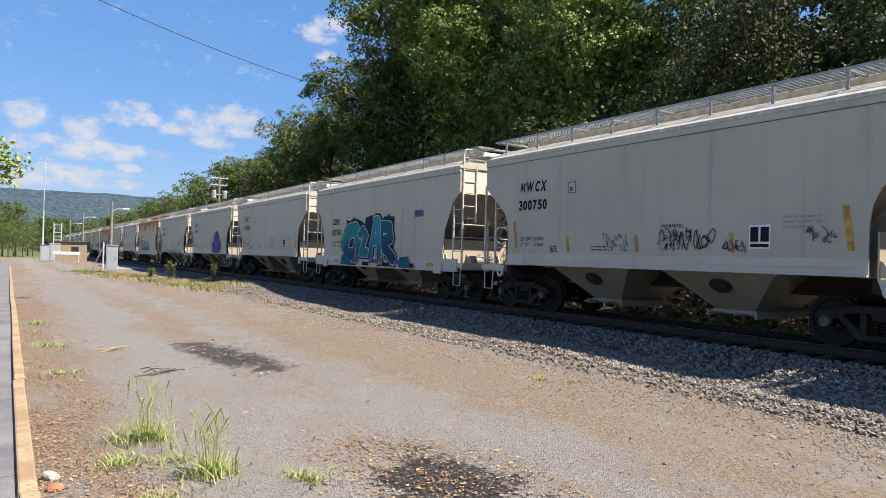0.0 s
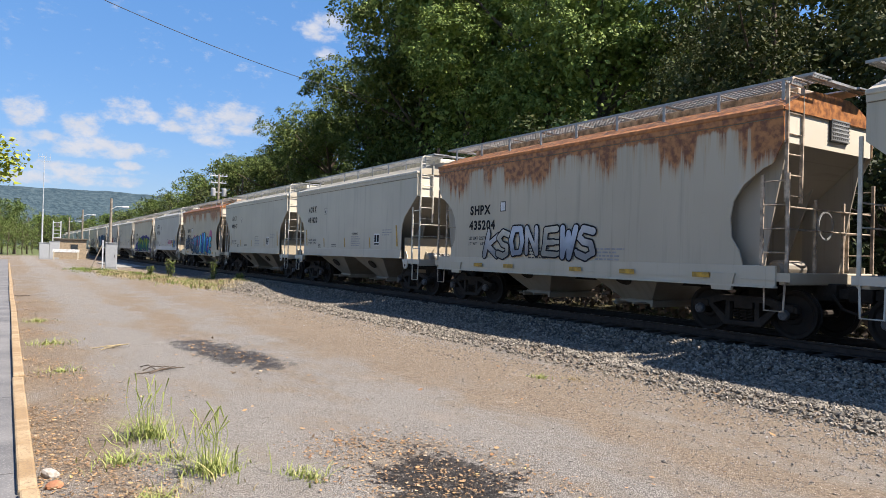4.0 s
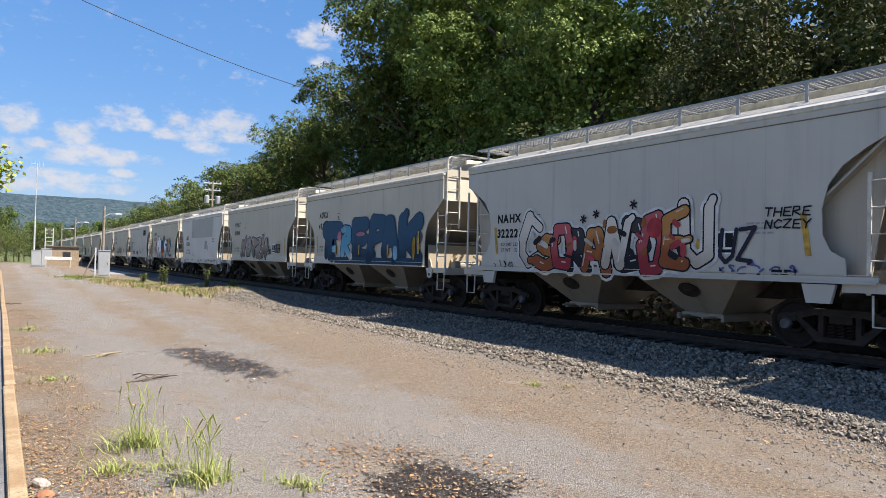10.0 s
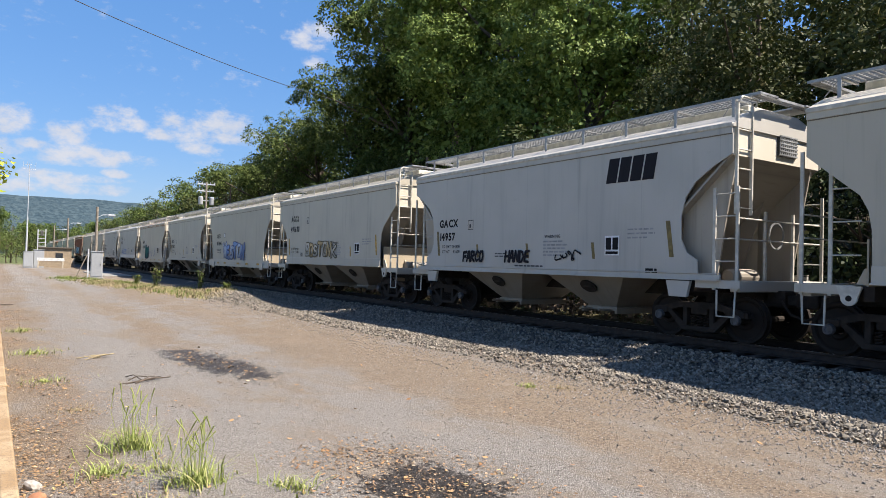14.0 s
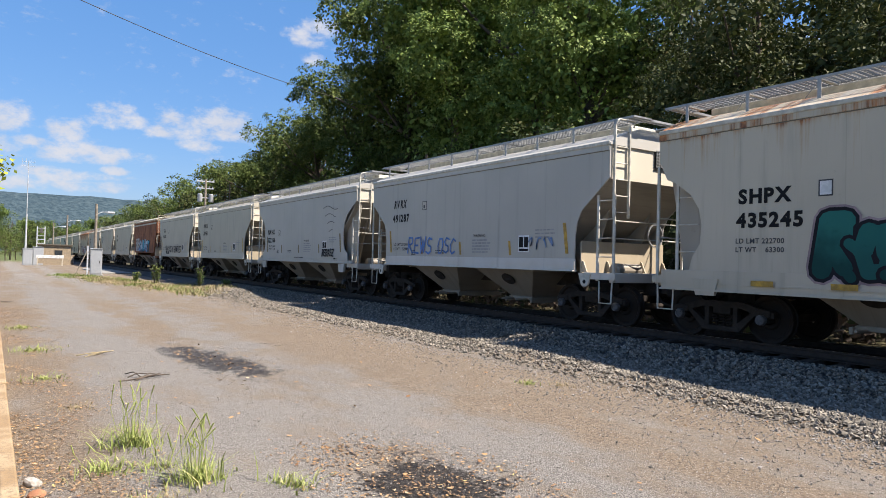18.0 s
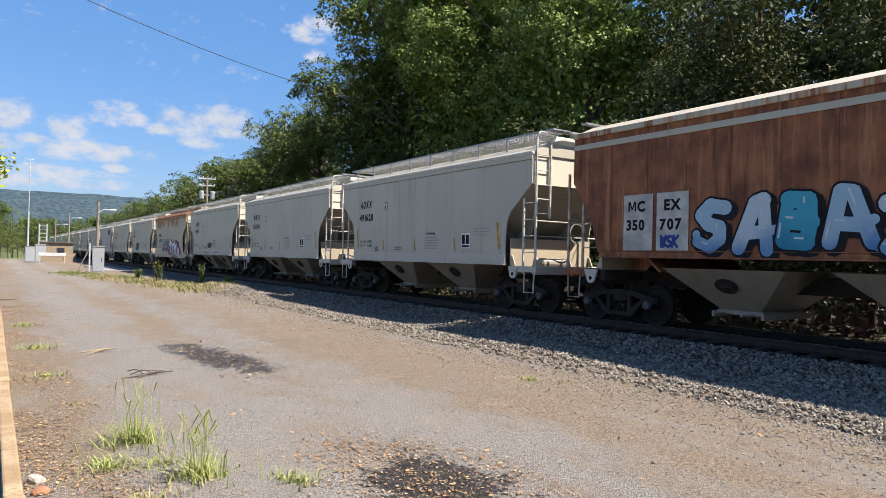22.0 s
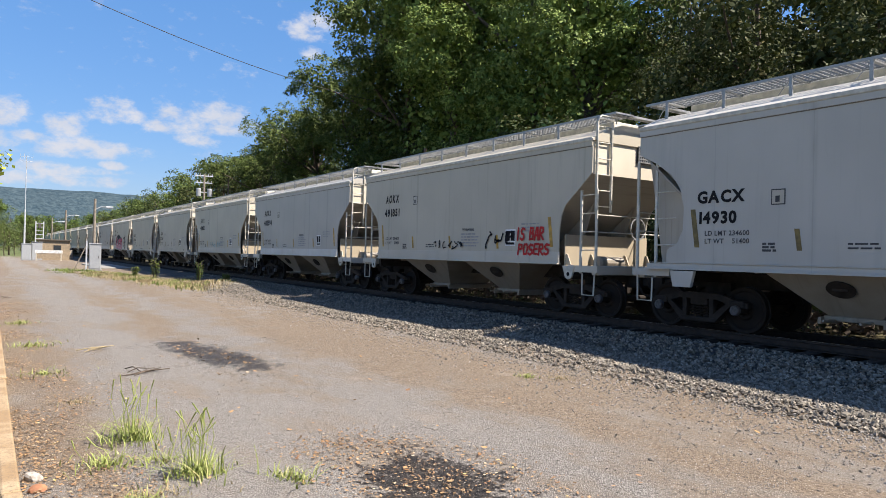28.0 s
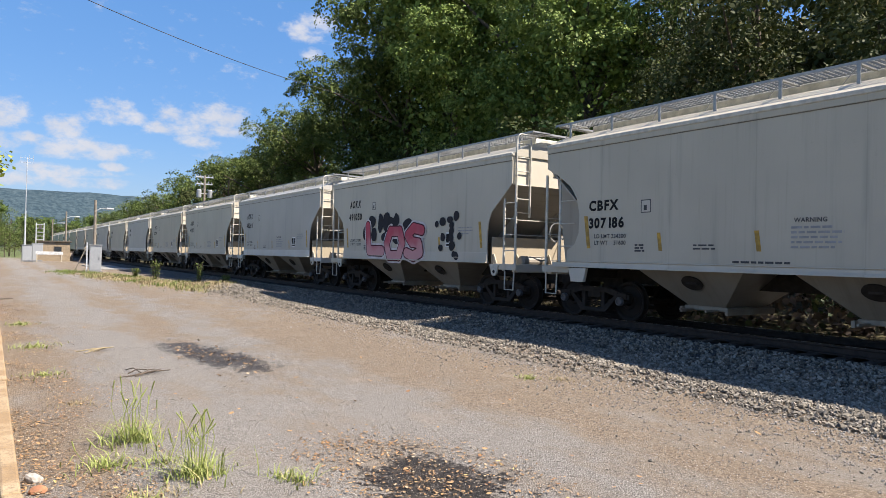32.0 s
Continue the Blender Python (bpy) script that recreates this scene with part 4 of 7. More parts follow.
        def gate():
            m = Mesh().soft(-0.78, 0.78, -0.50, 0.50, 0.40, 0.49, 0.015)
            m.box(-0.86, 0.86, -0.56, -0.50, 0.34, 0.46).box(-0.86, 0.86, 0.50, 0.56, 0.34, 0.46)
            m.rod((-1.2, 0.3, 0.42), (1.2, 0.3, 0.42), 0.025).rod((-1.2, -0.3, 0.42), (1.2, -0.3, 0.42), 0.025)
            return m.data("outlet_gate", M_HOPPER)

        b = part("hopper_bay", keep("bay", bay), None, car, m=pose(0, y, 0))
        part("outlet_gate", keep("gate", gate), None, b)
        part("vibrator_bracket", keep("vib", lambda: Mesh().plate([(-1.225 + 0.94 * (0.14 * math.sin(a)) * -1, 0.24 * math.cos(a), 0.98 + 0.14 * math.sin(a)) for a in (k * math.pi / 8 for k in range(16))], 0.025, (-0.7, 0, -0.7)).soft(-1.27, -1.10, -0.13, 0.13, 0.94, 0.99, 0.012)
             .data("vibrator_bracket", M_STEEL)), None, b, "dark bolted bracket on the hopper")
    part("centre_sill", keep("csill", lambda: Mesh().box(-0.2, 0.2, -5.6, 5.6, 0.85, 1.2).data("centre_sill", M_STEEL)), None, car)
    if kind in ("round", "deep", "belly"):
        for y in (-4.55, 4.55):
            part("jacking_pad", K(("pad", y), lambda: Mesh().plate([(-HALF - 0.06, y - 0.28, 1.2), (-HALF - 0.06, y + 0.28, 1.2), (-HALF - 0.06, y + 0.20, 0.88), (-HALF - 0.06, y - 0.20, 0.88)], 0.08, (1, 0, 0))
                 .data("jacking_pad", sill)), None, car)
    if kind in ("flat", "ribbed") and not plain_ladders:
        def lug():
            ring = [(0.13 * math.cos(a), 1.03 + 0.13 * math.sin(a)) for a in (math.pi + i * math.pi / 8 for i in range(9))] + [(0.2, 1.22), (-0.2, 1.22)]
            m = Mesh().plate([(-HALF - 0.01, a, b) for a, b in ring], 0.05, (1, 0, 0))
            return m.data("jacking_pad", M_TRIM)

        for y in (-4.95, 4.95):
            pad = part("jacking_pad", K("lug", lug), None, car, m=pose(0, y, 0))
            # the hole is a black disc, its shade put into the colour
            part("lug_hole", keep("hole", lambda: Mesh().lathe([(-HALF - 0.014, 0.0), (-HALF - 0.014, 0.05), (-HALF, 0.05)], 12).data("lug_hole", M_BLACK)), None, pad, "black disc standing for a shaded round hole", m=pose(0, 0, 1.02))
    for y in (-4.6, 4.6):
        truck(car, y, plain_ladders)
    wheels = [wheelset(car, y + d) for y in (-4.6, 4.6) for d in (-0.889, 0.889)]
    return car, wheels


def flat_piece(car, name, verts, faces, mat, y, z, lift=0.006, label="", slack=HALF):
    """A flat shape on the near side: its own x runs towards the leading end, its y up."""
    m = Mesh().add([(-slack - lift, y - a, z + b) for a, b, *_ in verts], faces)
    return part(name, m, mat, car, label)


def lettering(car, text, y, z, size, mat=None, slant=0.0, lift=0.006, squeeze=1.0):
    """A line of text on the near side, a part for each letter."""
    mat = mat or M_BLACK
    at = y
    for ch in text:
        if ch == " ":
            at -= size * 0.33
            continue

        def glyph():
            if ch == "M":
                h = size * 0.70
                v = [(a * h * 1.02 + slant * b * h, b * h) for a, b in ((0, 0), (0, 1), (0.27, 1), (0.5, 0.40), (0.73, 1), (1, 1), (1, 0), (0.80, 0), (0.80, 0.70), (0.58, 0.14), (0.42, 0.14), (0.20, 0.70), (0.20, 0))]
                f = [tuple(range(13))]
            else:
                v, f = words(ch, size, size * 0.044, slant)
            v = [(p[0] * squeeze, p[1]) for p in v]
            m = Mesh().add([(0, -a, b) for a, b, *_ in v], f)
            return m.data("letter", mat), max(p[0] for p in v)

        me, wide = keep(("glyph", ch, size, slant, squeeze, mat.name), glyph)
        part("letter", me, None, car, m=pose(-HALF - lift, at, z))
        at -= wide + size * 0.09


def stencil(car, text, y, z, size, mat=None, lift=0.006):
    """A short line of small text as one piece."""
    def line():
        v, f = words(text, size, size * 0.02)
        return Mesh().add([(0, -a, b) for a, b, *_ in v], f).data("stencil_line", mat or M_INK)

    return tagged(part("stencil_line", keep(("stencil", text, size, (mat or M_INK).name), line), None, car, m=pose(-HALF - lift, y, z)), kind="stuff")


def bar(car, y, z, w, h, mat, name="panel", label="", lift=0.006):
    return flat_piece(car, name, [(0, 0), (w, 0), (w, h), (0, h)], [(0, 1, 2, 3)], mat, y, z, lift, label)


def strip(car, y, z, w, h, mat):
    """A strip of reflective tape that leans a little."""
    return flat_piece(car, "reflector", [(0.07 * h, 0), (w + 0.07 * h, 0), (w - 0.07 * h, h), (-0.07 * h, h)], [(0, 1, 2, 3)], mat, y, z)


def small_print(car, y, z, w, n, mat=None, h=0.035, gap=0.085, rnd=None):
    """Lines of print too small to read, as bars; one part."""
    m = Mesh()
    r = rnd or random.Random(int(abs(y * 100)) + n)
    for i in range(n):
        a = y
        end = y - w * r.uniform(0.7, 1.0)
        while a > end:
            b = max(end, a - r.uniform(0.06, 0.2))
            m.add([(-HALF - 0.006, a, z - i * gap), (-HALF - 0.006, b, z - i * gap), (-HALF - 0.006, b, z - i * gap + h), (-HALF - 0.006, a, z - i * gap + h)], [(0, 1, 2, 3)])
            a = b - 0.03
    return tagged(part("small_print", m, mat or M_INK, car), kind="stuff")

# ---- spray paint on the sides ----
hues = {}


def spray(r, g, b):
    key = (r, g, b)
    if key not in hues:
        hues[key] = plain("spray_paint", key, 0.75, 0, 0.3, 2.5, spec=0.12)
    return hues[key]


def fade(low, high, middle=None):
    """Two or three spray colours that run into each other up the side."""
    key = (low, high, middle)
    if key not in hues:
        k = Nodes("spray_fade")
        t = k.math("ADD", k.rng(k.axis(2), 1.25, 2.45, 0.0, 1.0), k.rng(k.noise(1.4, 3), 0.3, 0.7, -0.22, 0.22))
        c = k.mix(k.rng(t, 0.05, 0.40), low, k.mix(k.rng(t, 0.55, 0.85), middle, high)) if middle else k.mix(k.rng(t, 0.10, 0.90), low, high)
        c = k.mix(k.rng(k.noise(9, 5), 0.6, 0.8, 0, 0.35), c, tuple(x * 0.6 for x in low))
        hues[key] = k.done(c, 0.75, 0, k.noise(40, 3), 0.002, 0.2, spec=0.12)
    return hues[key]


BLK = (0.02, 0.02, 0.025)
WHT = (0.72, 0.72, 0.72)


def blob(rnd, cx, cy, w, h, n=18, rough=0.22):
    p = [rnd.uniform(1 - rough, 1 + rough) for _ in range(n)]
    p = [(p[i - 1] + 2 * p[i] + p[(i + 1) % n]) / 4 for i in range(n)]
    return [(cx + w * p[i] * math.cos(2 * math.pi * i / n), cy + h * p[i] * math.sin(2 * math.pi * i / n)) for i in range(n)]


def layer(car, name, rings, mat, y, z, lift, label=""):
    m = Mesh()
    for i, ring in enumerate(rings):
        o = len(m.v)
        d = lift + 0.0002 * (i % 11)
        m.v += [(-HALF - d, y - a, z + b) for a, b in ring]
        m.f.append(tuple(range(o, o + len(ring))))
    return part(name, m, mat, car, label)


# strokes of fat letters in a unit box
GLYPHS = {
    "A": "0 0,.35 1,.62 1,1 0|.2 .38,.8 .38", "B": "0 0,0 1,.7 .95,.72 .6,.1 .52,.85 .45,.85 .05,0 0", "C": "1 .85,.5 1,.05 .6,.1 .2,.5 0,1 .15", "D": "0 0,0 1,.6 .95,.95 .5,.6 .05,0 0",
    "E": "1 1,.1 .95,.1 .5,.8 .5|.1 .5,.05 .05,1 0", "F": "1 1,.1 .95,.1 0|.1 .52,.75 .52", "H": "0 0,.05 1|1 1,.95 0|.05 .5,.95 .5", "K": "0 0,.08 1|1 1,.15 .48,1 0",
    "L": "0 1,.05 .05,1 .05", "M": "0 0,.1 1,.5 .35,.9 1,1 0", "N": "0 0,.1 1,.85 0,.95 1", "O": "0 .5,.2 .98,.8 .98,1 .5,.8 .02,.2 .02,0 .5", "R": "0 0,.05 1,.75 .98,.85 .62,.1 .48,1 0",
    "S": "1 .9,.4 1,.05 .75,.35 .52,.85 .45,.95 .15,.5 0,0 .12", "T": "0 1,1 .95|.5 1,.45 0", "U": "0 1,.05 .2,.5 0,.95 .2,1 1", "V": "0 1,.45 0,1 1", "W": "0 1,.25 0,.5 .8,.75 0,1 1",
    "P": "0 0,.05 1,.8 .95,.85 .6,.1 .48", "G": "1 .85,.5 1,.05 .6,.1 .2,.5 0,.95 .15,.95 .5,.6 .5", "X": "0 0,1 1|0 1,1 0",
    "Z": "0 .95,1 1,.05 .05,1 0", "2": "0 .8,.4 1,.9 .75,.1 .05,1 .05", "Y": "0 1,.5 .5,1 1|.5 .5,.45 0", "I": ".5 0,.5 1",
}


def capsule(a, b, t):
    d = Vector((b[0] - a[0], b[1] - a[1]))
    if d.length < 1e-5:
        d = Vector((1e-4, 0))
    u = d.normalized() * t
    n = Vector((-u.y, u.x))
    k = 5
    ring = [(b[0] - n.x * math.cos(math.pi * i / k) + u.x * math.sin(math.pi * i / k), b[1] - n.y * math.cos(math.pi * i / k) + u.y * math.sin(math.pi * i / k)) for i in range(k + 1)]
    return ring + [(a[0] + n.x * math.cos(math.pi * i / k) - u.x * math.sin(math.pi * i / k), a[1] + n.y * math.cos(math.pi * i / k) - u.y * math.sin(math.pi * i / k)) for i in range(k + 1)]


def piece(car, text, y, z, w, h, fills, line, fat=0.15, cloud=None, drop=None, glint=None, seed=1, label="spray-painted lettering on the side", halo=None, wild=0.5, edge=0.04, rank=0):
    """A sprayed word of fat crowded letters: soft cloud, halo, drop shadow, outline, fading fill, inner glint."""
    rnd = random.Random(seed)
    n = len(text)
    if cloud:
        m = max(6, int(w * 2.2))
        for i in range(m):
            layer(car, "graffiti_cloud", [blob(rnd, w * (i + 0.5) / m, h * rnd.uniform(0.3, 0.85), w / m * 0.8, h * rnd.uniform(0.3, 0.5), 20, 0.12)], spray(*cloud), y, z, 0.016 + 0.0003 * i, label)
    t = w / n * fat
    behind, rim = [], []
    for i, ch in enumerate(text):
        lw, lh = w / n * rnd.uniform(0.92, 1.12) - 2 * t, h * rnd.uniform(0.86, 1.06) - 2 * t
        x0, y0 = w * i / n + t + rnd.uniform(-0.05, 0.03), t + rnd.uniform(-0.06, 0.07) * h
        lean = rnd.uniform(-0.10, 0.20)
        segs = []
        for line_ in GLYPHS[ch].split("|"):
            pts = [tuple(float(q) for q in p_.split()) for p_ in line_.split(",")]
            pts = [(px + rnd.uniform(-0.07, 0.07) * wild, py + rnd.uniform(-0.06, 0.06) * wild) for px, py in pts]
            pts = [(x0 + lw * px + lean * lh * py, y0 + lh * py) for px, py in pts]
            segs += [(q, r, t * rnd.uniform(1 - 0.28 * wild, 1 + 0.28 * wild)) for q, r in zip(pts, pts[1:])]
            # a spur at the end of the stroke
            if rnd.random() < wild:
                e, d = pts[-1], Vector((pts[-1][0] - pts[-2][0], pts[-1][1] - pts[-2][1]))
                d = (d.normalized() + Vector((rnd.uniform(-0.9, 0.9), rnd.uniform(-0.3, 0.6)))) * t * 1.3
                segs.append((e, (e[0] + d.x, min(h * 1.08, max(0.03, e[1] + d.y))), t * 0.62))
        base = 0.022 + 0.006 * ((i + rank) % 3)
        if drop:
            behind += [capsule((q[0] + 0.07, q[1] - 0.06), (r[0] + 0.07, r[1] - 0.06), k + 0.05) for q, r, k in segs]
        if halo:
            rim += [capsule(q, r, k + 0.10) for q, r, k in segs]
        o = layer(car, "graffiti_letter", [capsule(q, r, k + edge) for q, r, k in segs], spray(*line), y, z, base, label)
        col = fills[i % len(fills)]
        paint_ = fade(*col) if isinstance(col[0], tuple) else fade(tuple(x * 0.62 for x in col), tuple(min(0.8, x * 1.3 + 0.004) for x in col))
        layer(o, "letter_fill", [capsule(q, r, k) for q, r, k in segs], paint_, y, z, base + 0.003)
        if glint:
            layer(o, "letter_glint", [capsule((q[0] - t * 0.45, q[1] + t * 0.45), ((q[0] * 2 + r[0]) / 3 - t * 0.45, (q[1] * 2 + r[1]) / 3 + t * 0.45), t * 0.13) for q, r, k in segs[::2]], spray(*glint), y, z, base + 0.0054)
    if behind:
        layer(car, "letter_shadow", behind, spray(*drop), y, z, 0.0195)
    if rim:
        layer(car, "letter_halo", rim, spray(*halo), y, z, 0.0175 + 0.00004 * rank)


def letters(car, spec, fills, line, seed, **more):
    """A piece whose letters each have a box of their own: letter, both ends along the car, bottom, top."""
    for i, item in enumerate(spec.split(";")):
        ch, y0, y1, z0, z1 = item.split()
        y0, y1, z0, z1 = float(y0), float(y1), float(z0), float(z1)
        piece(car, ch, y0, z0, y0 - y1, z1 - z0, [fills[i % len(fills)]], line, seed=seed + i, rank=i, **more)


def balloon(car, y, z, r, col, seed):
    rnd = random.Random(seed)
    o = layer(car, "graffiti_balloon", [blob(rnd, 0, 0, r + 0.025, r * 1.25 + 0.025, 18, 0.03)], spray(*BLK), y, z, 0.017, "painted balloon")
    layer(o, "letter_fill", [blob(rnd, 0, 0, r, r * 1.25, 18, 0.03)], spray(*col), y, z, 0.020)
    layer(o, "letter_glint", [blob(rnd, r * 0.35, r * 0.55, r * 0.12, r * 0.2, 10, 0.05)], spray(*WHT), y, z, 0.023)
    pts = [(0.05 * math.sin(i * 1.1), -r * 1.25 - i * 0.09) for i in range(6)]
    layer(o, "balloon_string", [capsule(a_, b_, 0.011) for a_, b_ in zip(pts, pts[1:])], spray(*BLK), y, z, 0.018)


def sprayed_text(car, text, y, z, w, h, col, r=0.022, seed=1, label="thin spray-painted writing"):
    """Thin hand-sprayed capitals."""
    rnd = random.Random(seed)
    n = len(text)
    rings = []
    for i, ch in enumerate(text):
        if ch not in GLYPHS:
            continue
        x0, y0, lw = w * i / n, rnd.uniform(-0.04, 0.04) * h, w / n * 0.78
        for line_ in GLYPHS[ch].split("|"):
            pts = [tuple(float(q) for q in p_.split()) for p_ in line_.split(",")]
            pts = [(x0 + lw * px + 0.12 * h * py, y0 + h * py) for px, py in pts]
            rings += [capsule(q, s_, r) for q, s_ in zip(pts, pts[1:])]
    tagged(layer(car, "graffiti_writing", rings, spray(*col), y, z, 0.022), label, kind="stuff")


def scrawl(car, y, z, w, h, col, seed, n=5, r=0.012, wide=0.12):
    """Thin hand-drawn tags: loops of a marker line."""
    rnd = random.Random(seed)
    m = Mesh()
    for i in range(n):
        x = w * i / n
        pts = [(x + w / n * rnd.uniform(0, 1.1) + wide * rnd.uniform(-1, 1), h * rnd.uniform(0, 1)) for _ in range(6)]
        fine = []
        for a, b, c in zip(pts, pts[1:], pts[2:]):
            for k in range(4):
                t = k / 4
                fine.append(((1 - t) ** 2 * (a[0] + b[0]) / 2 + 2 * t * (1 - t) * b[0] + t * t * (b[0] + c[0]) / 2,
                             (1 - t) ** 2 * (a[1] + b[1]) / 2 + 2 * t * (1 - t) * b[1] + t * t * (b[1] + c[1]) / 2))
        for a, b in zip(fine, fine[1:]):
            d = Vector((b[0] - a[0], b[1] - a[1]))
            if d.length < 1e-4:
                continue
            s = Vector((-d.y, d.x)).normalized() * r
            m.add([(-HALF - 0.022, y - p[0] - q * s.x, z + p[1] + q * s.y) for p, q in ((a, 1), (a, -1), (b, -1), (b, 1))], [(0, 1, 2, 3)])
    tagged(part("graffiti_tag", m, spray(*col), car), "thin spray-painted tag", kind="stuff")


# ---- lettering and panels common to the cars ----
def dress(car, style, mark, number, seed):
    near = seed < 42
    if seed > 43:
        small_print(car, 4.15, 3.2, 0.8, 2, M_BLACK, 0.24, 0.45)
        return
    rnd = random.Random(seed)
    if style in ("a", "g"):
        if style == "a":
            big = 1.32 if number.startswith("4969") else 1.0
            lettering(car, mark, 4.12, 3.19, 0.36 * big, slant=0.22, squeeze=0.68)
            lettering(car, number, 4.17, 2.72 - 0.2 * (big - 1), 0.34 * big, squeeze=0.93)
        else:
            lettering(car, mark, 4.25, 2.54, 0.31)
            lettering(car, number, 4.25, 2.14, 0.31)
        zy = 1.62
        tape = M_YELLOW if style == "a" or seed % 2 else M_OLIVE
        for y in (4.30, -4.30):
            strip(car, y + 0.05, zy + 0.05, 0.11, 0.75, tape)
        for y in (2.25, 0.1, -2.2):
            strip(car, y + 0.05, zy, 0.09, 0.38, tape)
        hi, at = (0.0, -0.27) if style == "a" else (-0.62, 0.2)
        bar(car, 2.55 + at, 3.05 + hi, 0.26, 0.28, M_INK, "clearance_mark", lift=0.005)
        bar(car, 2.53 + at, 3.07 + hi, 0.22, 0.24, M_GREY_CLEAN, "clearance_field", lift=0.008)
        bar(car, 2.47 + at, 3.10 + hi, 0.08, 0.11, M_INK, "clearance_letter", lift=0.011)
        if number != "491646":
            bar(car, -2.55, 1.70, 0.42, 0.44, M_WHITEINK, "data_frame", lift=0.005)
            for a in (-2.58, -2.78):
                bar(car, a, 1.83, 0.16, 0.27, M_BLACK, "data_panel", lift=0.009)
            bar(car, -2.58, 1.73, 0.36, 0.06, M_BLACK, "data_panel", lift=0.009)
        load = rnd.choice(("234300", "233500", "234600"))
        light = {"234300": "51600", "233500": "52500", "234600": "51400"}[load]
        stencil(car, "LD LMT " + load, 4.08, 1.90, 0.13)
        stencil(car, "LT WT    " + light, 4.08, 1.75, 0.13)
        small_print(car, 2.9, 1.72, 0.28, 3, M_INK, 0.04, 0.06)
        small_print(car, -0.5, 2.02, 0.95, 5, M_LEAD, 0.04, 0.085)
        small_print(car, 1.45, 1.72, 0.55, 2, M_INK, 0.03, 0.07)
        stencil(car, "WARNING", -0.55, 2.13, 0.11) if near else None
        small_print(car, -3.2, 2.25, 0.75, 3, M_LEAD, 0.035, 0.09)
        small_print(car, 0.6, 1.40, 1.3, 1, M_INK, 0.04)
        small_print(car, -3.7, 1.38, 0.4, 2, M_BLACK, 0.05, 0.07)
    elif style == "s":
        if mark == "CEFX":
            lettering(car, mark, 3.95, 2.66, 0.32, squeeze=0.82)
            lettering(car, number, 3.98, 2.22, 0.32, squeeze=0.86)
        else:
            lettering(car, mark, 3.90, 2.62, 0.36)
            lettering(car, number, 3.93, 2.18, 0.36)
        stencil(car, "LD LMT 222700", 3.95, 1.88, 0.13)
        stencil(car, "LT WT    63300", 3.95, 1.72, 0.13)
        bar(car, 2.45, 2.66, 0.24, 0.28, M_INK, "clearance_mark", lift=0.005)
        bar(car, 2.425, 2.685, 0.19, 0.23, M_WHITEINK, "clearance_field", lift=0.008)
        if number in ("435198", "435245"):
            bar(car, -2.93, 1.73, 0.54, 0.43, M_WHITEINK, "data_frame", lift=0.036)
            bar(car, -2.95, 1.87, 0.24, 0.27, M_BLACK, "data_panel", lift=0.040)
            bar(car, -3.21, 1.87, 0.24, 0.27, M_BLACK, "data_panel", lift=0.040)
            bar(car, -2.95, 1.75, 0.50, 0.10, M_BLACK, "data_panel", lift=0.040)
        for y in (3.6, 2.2, -0.4, -2.0, -3.9):
            bar(car, y, 1.10, 0.42, 0.10, M_YELLOW, "reflector", lift=0.06)
        small_print(car, 1.2, 1.62, 0.8, 4, M_INK, 0.04, 0.08)
        small_print(car, -1.2, 1.62, 0.9, 4, M_LEAD, 0.04, 0.08)
    elif style == "c":
        lettering(car, mark, 4.05, 2.62, 0.36, squeeze=0.82)
        lettering(car, number, 4.0, 2.20, 0.36, squeeze=0.82)
        for y, w in ((2.4, 1.94), (0.44, 1.94), (-1.52, 1.94)):
            bar(car, y, 2.72, w, 1.28, M_PATCH, "repainted_panel", "pale grey repainted panel", 0.004)
        lettering(car, "LD LMT 229400", 4.05, 1.78, 0.16, M_INK)
        lettering(car, "LT WT    56600", 4.03, 1.58, 0.16, M_INK)
        bar(car, 2.2, 2.80, 0.32, 0.34, M_INK, "clearance_mark", lift=0.012)
        bar(car, 2.17, 2.83, 0.26, 0.28, M_PATCH, "clearance_field", lift=0.015)
        bar(car, -1.45, 1.92, 0.62, 0.55, M_LEAD, "placard", "grey covered placard", 0.010)
        bar(car, -2.2, 1.80, 0.12, 0.36, M_LEAD, "placard", lift=0.01)
        for i, y in enumerate((3.4, 2.0, -0.5, -2.6, -4.0)):
            bar(car, y, 1.12, 0.46, 0.10, M_YELLOW, "reflector", lift=0.06)
        for y in (4.3, 0.2, -1.8, -3.3):
            bar(car, y, 1.04, 0.5, 0.12, M_LEAD, "stencil_panel", lift=0.058)
        small_print(car, -3.3, 2.6, 0.6, 3, M_INK, 0.05, 0.1)
        small_print(car, 1.9, 1.6, 0.2, 4, M_INK, 0.05, 0.09)


